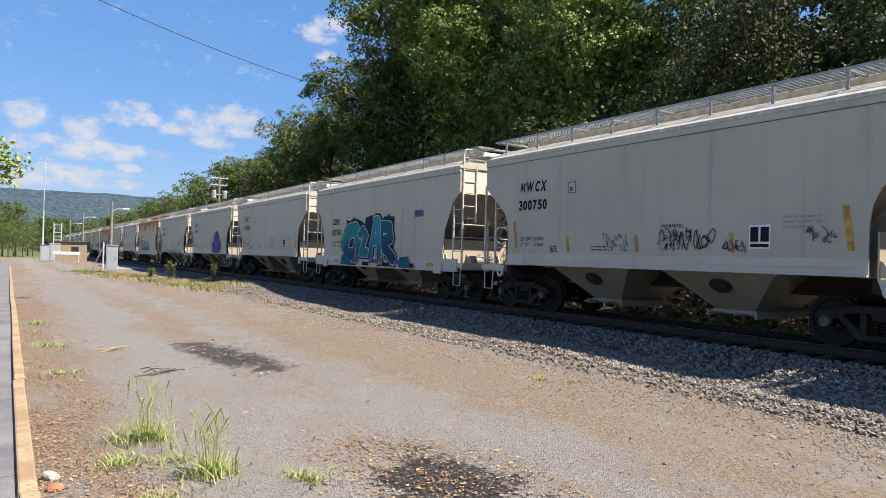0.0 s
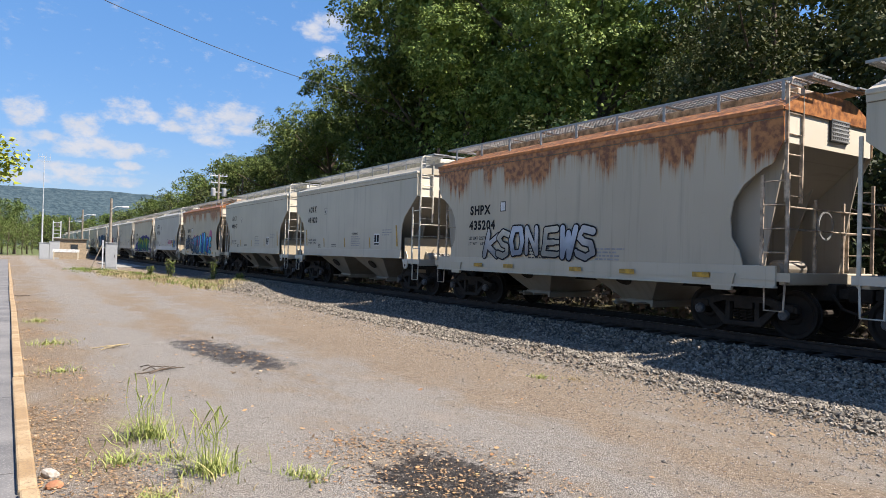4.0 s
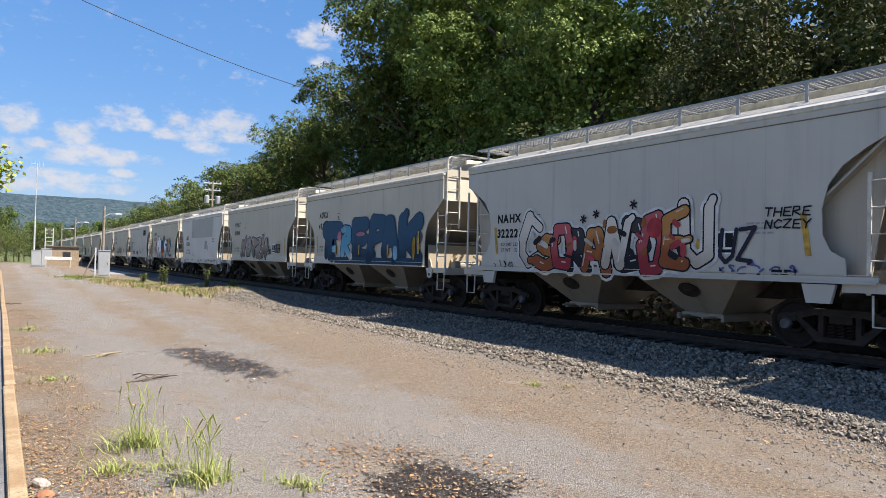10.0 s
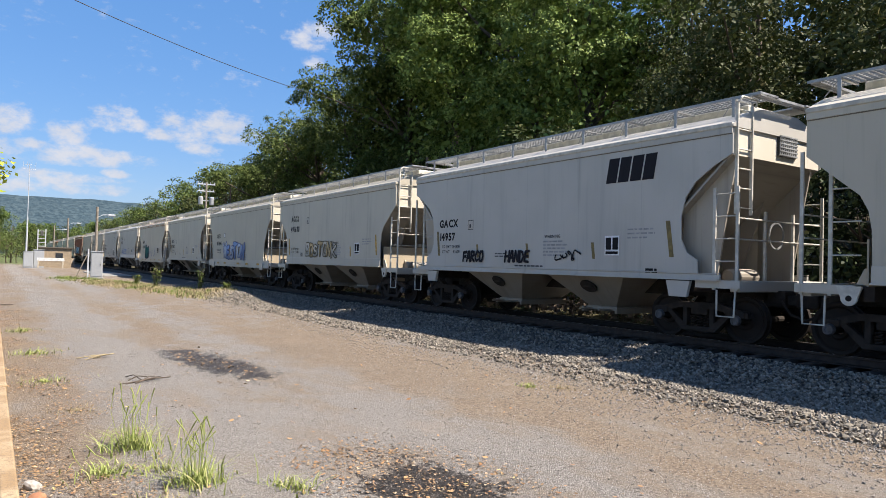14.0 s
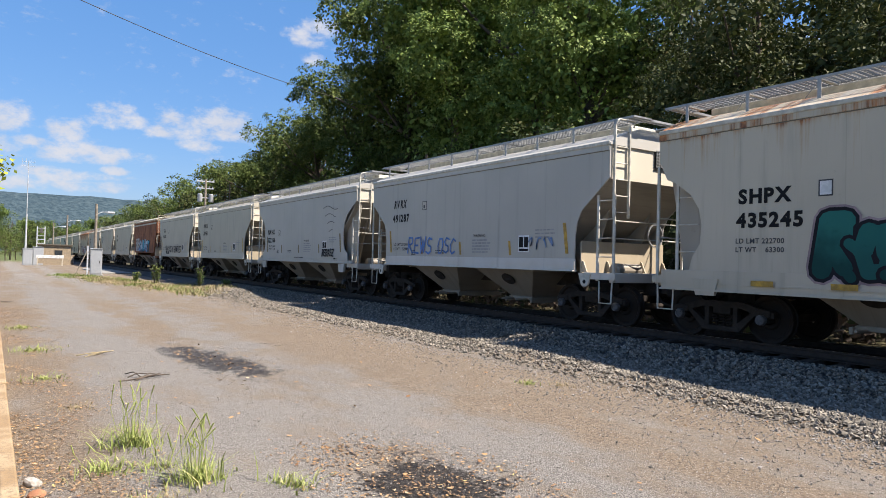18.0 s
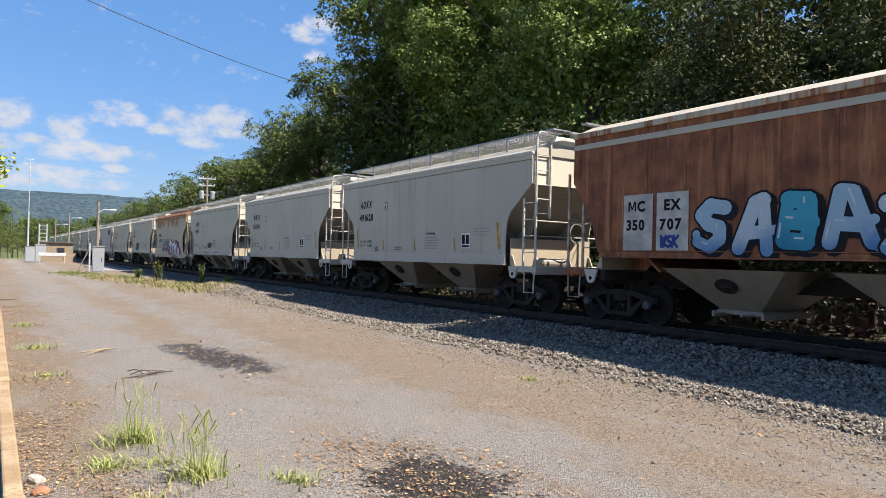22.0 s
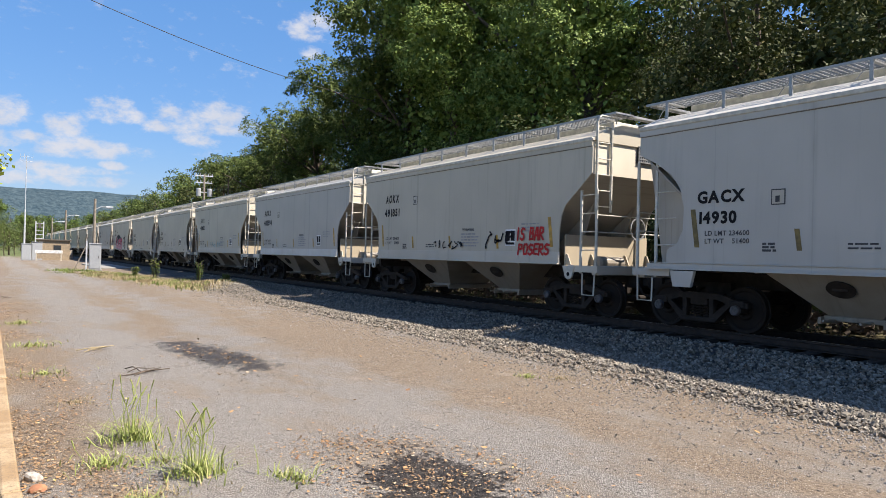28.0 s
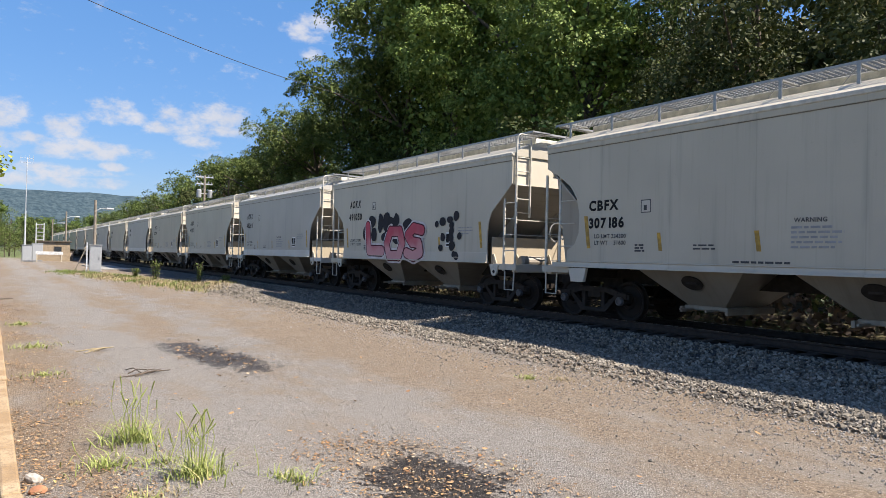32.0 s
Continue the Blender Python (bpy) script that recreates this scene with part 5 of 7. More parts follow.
GREYCAR = "light grey covered hopper car, dusty, with dark lettering"
KINDS = {
    "a": ("flat", M_GREY, M_TRIM, M_GREY_CLEAN, GREYCAR),
    "b": ("flat", M_BLUEGREY, M_TRIM, M_WHITE, "bluish-grey covered hopper car with pale sill"),
    "g": ("round", M_GREY, M_TRIM, M_GREY_CLEAN, "grey covered hopper car with rounded end cut-outs"),
    "h": ("round", M_BLUEGREY, M_TRIM, M_BLUEGREY, "pale bluish-grey covered hopper car with rounded end cut-outs"),
    "s": ("belly", M_RUSTY, M_TRIMRUST, M_CREAM, "cream covered hopper car with heavy rust along the eaves"),
    "p": ("belly", M_CREAM, M_TRIM, M_CREAM, "cream covered hopper car with rounded ends and rusty eaves"),
    "e": ("deep", M_GREY, M_TRIM, M_GREY_CLEAN, "pale grey covered hopper car, dirty, with deep side sill"),
    "c": ("deep", M_WHITE, M_TRIM, M_WHITE, "white covered hopper car with a grey repainted band"),
    "m": ("ribbed", M_BROWN, M_TRIMRUST, M_BROWN, "rusted brown covered hopper car with upright side ribs"),
}


# kind, style of lettering, mark, number; in the order in which they pass
TRAIN = """a a MWCX 300112|a a MWCX 300750|e s CEFX 307563|a a AOKX 491826|a a AOKX 491371|a a AOKX 482807|s s SHPX 435204|a a AOKX 491420|a a AOKX 498947|s s SHPX 435220
b a AOKX 496966|p s SHPX 435219|a a ITFX 3072|h g NAHX 322225|a a AOKX 491433|a a MWCX 301548|c c CEFX 307624|a a MWCX 301317|h g GACX 14957|a a AOKX 491630
e s CEFX 307640|g g CBFX 307382|p s SHPX 435245|b a RVRX 491287|h g NAHX 322266|a a MWCX 301955|a a AOKX 491353|m m MCEX 350707|a a AOKX 491628|a a MWCX 301306
a a AOKX 491646|s s SHPX 435198|a a AOKX 498560|a a AOKX 491702|h g GACX 14930|a a AOKX 491851|b a AOKX 482594|a a AOKX 491052|g g CBFX 307189|g g CBFX 307186
a a AOKX 491050|b a AOKX 482611|a a AOKX 491377|a a MWCX 301290|b a AOKX 496911|a a AOKX 491280|h g NAHX 322240|a a AOKX 491515|b a AOKX 496930|a a MWCX 300981
a a AOKX 491206|g g CBFX 307155|b a AOKX 482640|a a AOKX 491733"""
cars = []
for i, line in enumerate(TRAIN.replace("\n", "|").split("|")):
    code, style, mark, number = line.split()
    kind, body, trim, sill, label = KINDS[code]
    car, wheels = car_shell(kind, body, trim, sill, label, i > 43)
    dress(car, style, mark, number, i)
    cars.append((car, wheels))
CAR = {i - 1: c[0] for i, c in enumerate(cars)}     # car 0 is beside the eye as the clip starts

# ---- what sets single cars apart ----
def mark_cars():
    c = CAR
    navy, teal, aqua = (0.025, 0.06, 0.15), (0.02, 0.17, 0.17), (0.05, 0.26, 0.36)
    # stepped black and violet blocks behind teal letters
    rnd = random.Random(1)
    for i in range(13):
        bx = rnd.uniform(0.0, 4.3)
        layer(c[1], "graffiti_block", [[(bx, 0.2), (bx + 0.5, 0.15), (bx + 0.52, 1.45 + 0.12 * (i % 3)), (bx - 0.02, 1.5 + 0.1 * (i % 2))]], spray(*((0.02, 0.03, 0.05) if i % 4 else (0.10, 0.06, 0.14))), 2.6, 1.25, 0.0155 + 0.0002 * i)
    letters(c[1], "O 2.85 1.05 1.05 2.70;2 1.25 0.30 1.40 2.72;A 0.50 -0.60 1.15 2.72;R -0.42 -1.65 1.15 2.68", [((0.012, 0.075, 0.14), (0.02, 0.21, 0.21)), ((0.015, 0.18, 0.18), (0.02, 0.14, 0.16)), ((0.015, 0.11, 0.23), (0.025, 0.24, 0.27)), ((0.012, 0.05, 0.11), (0.015, 0.10, 0.14))],
            (0.50, 0.54, 0.50), 3, fat=0.155, halo=BLK, wild=0.8, edge=0.035)
    for a, b, w, h in ((2.9, 1.02, 1.0, 0.42), (-2.0, 1.0, 0.85, 0.40)):
        layer(c[1], "graffiti_accent", [[(0, 0), (w, 0), (w * 0.75, h), (w * 0.1, h * 0.9)]], spray(0.012, 0.13, 0.17), a, b, 0.064, "teal spur of the sprayed letters")
    for i, bx in enumerate((1.2, 3.45)):
        layer(c[1], "graffiti_accent", [blob(random.Random(130 + i), bx, 0.30, 0.05, 0.24, 12, 0.3)], spray(0.62, 0.44, 0.06), 2.75, 1.15, 0.036, "yellow sprayed accent")
    for i in range(7):
        bar(c[1], 2.6 - i * 0.85, 1.02 + 0.1 * (i % 2), 0.55, 0.14, spray(*((0.16, 0.09, 0.22) if i % 2 else BLK)), "graffiti_block", lift=0.062)
    bar(c[1], -3.0, 2.75, 0.55, 0.22, spray(0.16, 0.09, 0.22), "graffiti_block", lift=0.016)
    # a violet clump of rounded fingers
    vio = (0.13, 0.07, 0.33)
    for i, (a, b, r1, r2) in enumerate(((0.25, 0.42, 0.30, 0.34), (0.55, 0.80, 0.22, 0.46), (0.88, 0.95, 0.22, 0.52), (1.22, 0.95, 0.22, 0.52), (1.55, 0.85, 0.22, 0.42), (1.85, 0.42, 0.32, 0.36), (0.75, 0.32, 0.45, 0.32), (1.3, 0.32, 0.5, 0.32))):
        o = layer(c[3], "graffiti_shape", [blob(random.Random(60 + i), a, b, r1 + 0.035, r2 + 0.035, 20, 0.03)], spray(*BLK), -1.15, 1.28, 0.017 + 0.0008 * i, "violet rounded spray-painted shape")
        layer(o, "letter_fill", [blob(random.Random(60 + i), a, b, r1, r2, 20, 0.03)], spray(*vio), -1.15, 1.28, 0.0174 + 0.0008 * i + (0.003 if i > 5 else 0))
    sprayed_text(c[3], "MV", -1.75, 1.66, 0.85, 0.34, (0.5, 0.48, 0.6), 0.018, 61)
    scrawl(c[4], 3.2, 1.31, 6.6, 0.19, BLK, 14, 26, 0.024)
    piece(c[5], "KSONEWS", 3.2, 1.38, 4.4, 0.85, [(0.40, 0.40, 0.40), (0.44, 0.42, 0.36), (0.36, 0.40, 0.46)], BLK, 0.12, None, None, None, 15)
    pink = (0.52, 0.17, 0.30)
    for i, (a, b, r) in enumerate(((-3.3, 2.35, 0.38), (-2.95, 2.15, 0.13), (-1.5, 2.05, 0.4), (-3.0, 1.5, 0.42), (1.5, 1.95, 0.45), (0.6, 1.95, 0.35), (2.3, 1.9, 0.3), (-0.3, 2.0, 0.4))):
        layer(c[8], "graffiti_cloud", [blob(random.Random(70 + i), 0, 0, r, r, 20, 0.06)], spray(*pink), a, b, 0.0165 + 0.0003 * i + (0.045 if b < 1.4 else 0), "pink spray-painted dots")
    piece(c[8], "SKENE", 4.25, 1.36, 2.2, 0.86, [(0.10, 0.13, 0.17)], BLK, 0.20, None, None, (0.4, 0.45, 0.5), 4, wild=0.9)
    piece(c[8], "SHEZ", 2.15, 1.05, 2.2, 1.25, [(0.10, 0.15, 0.21), (0.08, 0.20, 0.33)], BLK, 0.21, None, None, (0.3, 0.45, 0.55), 18, wild=0.8)
    piece(c[8], "AWAKE", -0.1, 1.02, 3.35, 1.38, [(0.09, 0.40, 0.52), (0.03, 0.12, 0.42)], BLK, 0.21, None, None, (0.4, 0.7, 0.75), 19, wild=0.9)
    sprayed_text(c[9], "NUEZ ESKV", -1.3, 1.78, 1.5, 0.28, (0.55, 0.10, 0.25), 0.02, 20)
    piece(c[9], "SK", -3.1, 1.5, 0.9, 0.55, [(0.5, 0.4, 0.1), (0.12, 0.28, 0.5)], BLK, 0.16, None, None, None, 21)
    ind = (0.03, 0.03, 0.18)
    for i in range(19):
        q = i / 18
        layer(c[10], "graffiti_cloud", [blob(random.Random(140 + i), 0, 0, 0.36, 0.30, 16, 0.16)], spray(*ind), 3.9 - 8.0 * q, 1.45 + 0.82 * min(1.0, 2.2 * q) - 0.9 * max(0.0, q - 0.85) + 0.1 * (i % 2), 0.0140 + 0.0001 * i, "indigo sprayed cloud")
    layer(c[10], "graffiti_cloud", [[(0, 0), (8.0, 0), (8.0, 1.05), (3.6, 1.25), (0.3, 0.45)]], spray(*ind), 4.0, 1.02, 0.0132, "indigo sprayed cloud")
    for i, (a, b) in enumerate(((2.9, 1.95), (0.9, 2.42), (0.2, 2.5), (-2.4, 2.5), (-3.9, 2.0), (-3.7, 1.7))):
        layer(c[10], "graffiti_accent", [blob(random.Random(160 + i), 0, 0, 0.10, 0.10, 12, 0.2)], spray(0.20, 0.16, 0.40), a, b, 0.019, "pale violet sprayed dot")
    green = [((0.015, 0.13, 0.10), (0.20, 0.27, 0.025)), ((0.02, 0.15, 0.12), (0.13, 0.23, 0.03)), ((0.05, 0.18, 0.06), (0.26, 0.30, 0.02)), ((0.01, 0.11, 0.12), (0.07, 0.21, 0.06))]
    letters(c[10], "T 2.85 2.15 1.10 1.80;I 2.55 1.90 1.05 2.20;T 2.15 1.45 1.05 2.32;R 1.65 0.90 1.05 2.35;E 1.05 0.40 1.05 2.30;S 0.55 -0.20 1.05 2.35;A -0.05 -0.95 1.02 2.38;H -0.80 -1.65 1.02 2.38;K -1.50 -2.30 1.02 2.40;E -2.15 -2.80 1.02 2.36;R -2.65 -3.40 1.02 2.36;S -3.25 -4.05 1.02 2.25", green, BLK, 22, fat=0.17, wild=1.0, edge=0.055, glint=(0.34, 0.38, 0.08))
    scrawl(c[10], 3.75, 1.15, 1.1, 0.55, (0.42, 0.42, 0.55), 38, 6, 0.014)
    sprayed_text(c[10], "LEROY", -4.35, 1.10, 0.75, 0.18, (0.36, 0.32, 0.56), 0.014, 37)
    bar(c[10], 4.9, 1.0, 10.3, 0.34, spray(0.022, 0.03, 0.16), "graffiti_band", "indigo sprayed band", 0.0275)
    # crowded small-stroked letters in cream, rust, red and black with a pale rim
    cream, rust_, red_, coal = ((0.40, 0.34, 0.28), (0.60, 0.55, 0.48)), ((0.24, 0.075, 0.03), (0.42, 0.20, 0.07)), ((0.26, 0.035, 0.045), (0.42, 0.10, 0.11)), ((0.02, 0.02, 0.025), (0.05, 0.045, 0.05))
    letters(c[12], "C 3.30 2.45 1.28 2.66;S 2.70 1.85 1.28 2.36;O 2.05 1.25 1.28 2.42;R 1.50 0.70 1.28 2.40;A 0.95 0.10 1.28 2.44;N 0.35 -0.45 1.28 2.40;D -0.20 -1.00 1.28 2.50;O -0.75 -1.50 1.30 2.60;E -1.25 -1.95 1.28 2.62;U -1.70 -2.55 1.28 2.80",
            [cream, rust_, red_, coal, rust_, cream, coal, red_, rust_, cream], BLK, 124, fat=0.15, wild=1.0, edge=0.035, halo=(0.60, 0.60, 0.58), glint=(0.60, 0.57, 0.52))
    rnd = random.Random(125)
    for i in range(26):
        col = (BLK, (0.36, 0.06, 0.07), (0.50, 0.46, 0.40), (0.30, 0.12, 0.04))[i % 4]
        x, h = rnd.uniform(0.2, 5.4), rnd.uniform(0.1, 1.0)
        ang, size = rnd.uniform(0, 3.1), rnd.uniform(0.10, 0.26)
        layer(c[12], "graffiti_accent", [capsule((x, h), (x + size * math.cos(ang), h + size * 0.7 * math.sin(ang)), rnd.uniform(0.03, 0.085))], spray(*col), 3.2, 1.34, 0.0415 + 0.0002 * i, "small sprayed stroke inside the letters")
    layer(c[12], "graffiti_accent", [blob(random.Random(126), 0, 0, 0.20, 0.22, 16, 0.05)], spray(0.38, 0.05, 0.06), -1.15, 2.25, 0.048, "red sprayed ball")
    for y, z in ((0.95, 2.52), (0.55, 2.62), (-0.55, 2.78)):
        layer(c[12], "graffiti_star", [capsule((0.09 * math.cos(q), 0.09 * math.sin(q)), (-0.09 * math.cos(q), -0.09 * math.sin(q)), 0.02) for q in (0.3, 1.35, 2.4)], spray(*BLK), y, z, 0.018, "black sprayed star")
    sprayed_text(c[12], "UZ", -2.65, 1.55, 0.75, 0.62, (0.03, 0.03, 0.05), 0.04, 25)
    scrawl(c[12], -2.6, 1.32, 1.7, 0.22, (0.10, 0.12, 0.30), 29, 8, 0.016)
    sprayed_text(c[12], "THERE", -3.57, 2.38, 0.85, 0.15, BLK, 0.014, 26)
    sprayed_text(c[12], "NCZEY", -3.57, 2.16, 0.85, 0.15, BLK, 0.014, 27)
    scrawl(c[12], 4.3, 1.30, 0.8, 0.25, BLK, 28, 5, 0.014)
    # broad navy roller shapes
    nv, sky_ = (0.025, 0.062, 0.106), ((0.20, 0.40, 0.50), (0.10, 0.30, 0.42))
    roller = "broad navy roller-painted letters"
    letters(c[13], "T 3.75 1.85 1.40 3.05", [nv], nv, 81, fat=0.16, label=roller, wild=0.7)
    letters(c[13], "H 3.45 2.30 1.40 2.35", [nv], nv, 87, fat=0.15, label=roller, wild=0.7)
    letters(c[13], "R 1.85 0.80 1.38 2.75", [sky_], BLK, 82, fat=0.19, label="pale blue sprayed letter with a black outline", wild=0.6, edge=0.05, halo=(0.50, 0.52, 0.55))
    letters(c[13], "E 0.75 -0.75 1.38 3.05;P -0.55 -1.90 1.38 3.12;A -1.75 -3.05 1.38 2.95;K -2.95 -4.45 1.38 3.30", [nv], nv, 83, fat=0.165, label=roller, wild=0.8)
    for i, (a, b, w, h) in enumerate(((3.35, 2.72, 0.42, 0.34), (0.2, 1.75, 0.30, 0.32), (-0.95, 2.75, 0.34, 0.30))):
        layer(c[13], "graffiti_shape", [blob(random.Random(88 + i), 0, 0, w, h, 28, 0.12)], spray(*nv), a, b, 0.0205 + 0.0003 * i)
    bar(c[13], 2.4, 1.29, 6.9, 0.24, spray(*nv), "graffiti_band", lift=0.0278)
    rose, ice = (0.45, 0.20, 0.24), (0.22, 0.42, 0.52)
    for i, (y, z, w, h, col) in enumerate(((1.95, 2.38, 0.20, 0.20, rose), (1.55, 2.62, 0.26, 0.12, ice), (2.45, 1.85, 0.22, 0.15, ice), (0.0, 2.42, 0.34, 0.09, rose), (-2.75, 1.70, 0.17, 0.26, ice), (0.85, 1.55, 0.16, 0.16, (0.5, 0.5, 0.5)), (-4.0, 1.85, 0.10, 0.40, (0.36, 0.22, 0.03)))):
        layer(c[13], "graffiti_accent", [blob(random.Random(95 + i), 0, 0, w, h, 22, 0.25)], spray(*col), y, z, 0.044 + 0.0004 * i)
    scrawl(c[13], 2.6, 1.32, 2.4, 0.45, (0.50, 0.52, 0.55), 96, 9, 0.018, 0.05)
    for y, z, h in ((2.30, 1.62, 0.38), (0.15, 1.62, 0.38), (-2.15, 1.62, 0.38), (-4.25, 1.67, 0.75)):
        bar(c[13], y, z, 0.10, h, M_YELLOW, "reflector", lift=0.050)
    layer(c[13], "graffiti_cloud", [blob(random.Random(99), 0, 0, 0.45, 0.3, 14, 0.2)], spray(0.12, 0.12, 0.12), -4.1, 2.25, 0.016)
    piece(c[14], "NOTEH", 2.75, 1.42, 4.55, 1.05, [((0.17, 0.135, 0.105), (0.30, 0.255, 0.21)), ((0.20, 0.16, 0.125), (0.33, 0.29, 0.25))], BLK, 0.20, None, None, (0.55, 0.50, 0.44), 3, halo=(0.62, 0.64, 0.62), wild=1.0, edge=0.05)
    sprayed_text(c[14], "HASEN", -3.0, 1.7, 0.75, 0.42, BLK, 0.022, 26)
    sprayed_text(c[14], "CNO", -2.0, 1.62, 0.42, 0.24, BLK, 0.018, 28)
    piece(c[16], "KAUS", 2.75, 1.24, 4.1, 1.62, [(0.60, 0.61, 0.62), (0.60, 0.61, 0.62), ((0.58, 0.36, 0.03), (0.03, 0.15, 0.20), (0.42, 0.045, 0.03)), (0.60, 0.61, 0.62)], BLK, 0.185, None, BLK, None, 5, wild=1.0, edge=0.06)
    for i, (a, b, r, col) in enumerate(((3.65, 2.05, 0.14, (0.03, 0.15, 0.2)), (3.35, 1.85, 0.13, (0.55, 0.45, 0.05)), (3.1, 1.8, 0.14, (0.45, 0.04, 0.05)), (3.0, 2.45, 0.13, (0.5, 0.05, 0.12)), (-1.95, 1.95, 0.17, (0.45, 0.04, 0.04)),
                                        (-2.2, 1.62, 0.2, (0.03, 0.15, 0.2)), (-2.35, 2.72, 0.15, (0.6, 0.5, 0.04)), (-2.7, 2.62, 0.2, (0.45, 0.04, 0.04)), (-2.95, 2.35, 0.22, (0.03, 0.15, 0.2)))):
        balloon(c[16], a, b, r, col, 40 + i)
    sprayed_text(c[16], "HBD", -1.52, 2.52, 0.72, 0.26, BLK, 0.022, 31)
    sprayed_text(c[16], "2ME", -1.58, 2.17, 0.72, 0.26, BLK, 0.022, 32)
    sprayed_text(c[16], "CHEESEK", -2.5, 1.32, 1.1, 0.2, BLK, 0.022, 33)
    # the lessor's mark is drawn as plain slanted blocks
    for k in (17, 33):
        for a in (0, 0.34, 0.68, 1.02):
            layer(c[k], "logo_block", [[(a, 0), (a + 0.30, 0), (a + 0.40, 0.55), (a + 0.10, 0.55)]], spray(*BLK), -2.55, 3.32, 0.006, "black slanted logo block")
    sprayed_text(c[17], "FARCO", 2.95, 1.52, 1.0, 0.28, BLK, 0.036, 32)
    sprayed_text(c[17], "HANDE", 1.0, 1.52, 1.0, 0.28, BLK, 0.034, 33)
    scrawl(c[17], -0.9, 1.5, 0.9, 0.35, BLK, 34, 4, 0.02)
    piece(c[18], "BOSTONK", 2.3, 1.58, 3.2, 0.6, [(0.43, 0.40, 0.33), (0.40, 0.30, 0.16)], (0.12, 0.10, 0.06), 0.11, None, None, None, 34)
    piece(c[19], "WESTON", 2.5, 1.4, 4.2, 0.9, [(0.36, 0.41, 0.48), (0.20, 0.28, 0.45)], (0.07, 0.09, 0.22), 0.13, None, None, None, 35)
    piece(c[21], "ROB", 2.55, 1.28, 1.9, 1.0, [((0.012, 0.06, 0.055), (0.025, 0.15, 0.13)), ((0.02, 0.10, 0.09), (0.02, 0.13, 0.115))], BLK, 0.22, None, None, None, 36, wild=1.0, edge=0.06, halo=(0.34, 0.26, 0.27))
    scrawl(c[21], 2.45, 1.35, 1.7, 0.85, BLK, 52, 8, 0.022, 0.1)
    scrawl(c[21], 0.9, 1.45, 3.6, 0.6, (0.10, 0.16, 0.36), 37, 9, 0.018)
    sprayed_text(c[22], "REWS", 3.1, 1.66, 1.5, 0.5, (0.13, 0.24, 0.50), 0.03, 38)
    sprayed_text(c[22], "OSC", 1.3, 1.66, 1.0, 0.45, (0.13, 0.24, 0.50), 0.026, 40)
    scrawl(c[22], -3.0, 1.7, 0.9, 0.5, (0.2, 0.3, 0.5), 39, 4, 0.02)
    sprayed_text(c[23], "NERASZ", -2.55, 1.50, 1.2, 0.28, BLK, 0.028, 40)
    for i in range(4):
        pts = [(0.18 * k, 0.09 * math.sin(k * 0.7)) for k in range(9 - 2 * i)]
        layer(c[23], "graffiti_writing", [capsule(a, b, 0.012) for a, b in zip(pts, pts[1:])], spray(0.10, 0.10, 0.11), -2.6 - 0.2 * i, 3.5 - 0.33 * i, 0.02, "thin black sprayed lines")
    sprayed_text(c[25], "YOS N SHORTIES", 1.7, 1.58, 3.9, 0.46, BLK, 0.034, 6)
    sprayed_text(c[25], "SLUM", 3.0, 1.80, 1.0, 0.28, BLK, 0.03, 42)
    sprayed_text(c[25], "THA REAL", 2.95, 1.45, 1.3, 0.24, BLK, 0.028, 43)
    piece(c[26], "SABAZT", 2.2, 1.60, 5.0, 1.10, [((0.04, 0.16, 0.36), (0.32, 0.46, 0.54)), ((0.12, 0.26, 0.42), (0.46, 0.54, 0.58)), ((0.03, 0.18, 0.28), (0.06, 0.34, 0.44))], BLK, 0.165, None, BLK, (0.6, 0.64, 0.66), 43, wild=0.7)
    for y, col in ((3.98, (0.50, 0.48, 0.44)), (3.10, (0.50, 0.48, 0.44))):
        bar(c[26], y, 1.66, 0.78, 1.2, spray(*col), "stencil_panel", "pale lettering panel", 0.020)
    for z, y, t in ((2.50, 3.85, "MC"), (2.50, 2.92, "EX"), (2.10, 3.90, "350"), (2.10, 3.02, "707")):
        lettering(c[26], t, y, z, 0.30, lift=0.025)
    small_print(c[26], 3.90, 1.88, 0.6, 2, M_INK, 0.06, 0.11)
    sprayed_text(c[26], "WSK", 3.0, 1.74, 0.45, 0.22, (0.05, 0.08, 0.3), 0.03, 47)
    sprayed_text(c[29], "HUBAY", 0.75, 1.72, 1.2, 0.30, BLK, 0.022, 44)
    scrawl(c[29], 2.0, 1.70, 0.5, 0.26, BLK, 45, 3, 0.016)
    scrawl(c[29], 1.5, 1.32, 1.0, 0.20, BLK, 46, 5, 0.016, 0.05)
    scrawl(c[29], -0.6, 1.36, 1.4, 0.12, BLK, 49, 6, 0.010, 0.05)
    piece(c[30], "NEVER", 2.40, 1.48, 2.25, 0.85, [(0.36, 0.35, 0.38)], (0.06, 0.045, 0.09), 0.10, None, None, None, 7)
    red = (0.38, 0.03, 0.035)
    for i, (a, b, r) in enumerate(((-0.15, 1.42, 0.26), (-3.85, 1.45, 0.34), (-3.3, 1.95, 0.28), (-2.75, 2.05, 0.26), (-4.05, 1.35, 0.26), (-0.3, 1.85, 0.2))):
        layer(c[30], "graffiti_cloud", [blob(random.Random(110 + i), 0, 0, r, r, 18, 0.1)], spray(*red), a, b, 0.0145 + 0.0003 * i, "red spray-painted cloud")
    bar(c[30], -2.55, 1.12, 1.25, 0.58, spray(0.56, 0.58, 0.62), "graffiti_block", lift=0.0165)
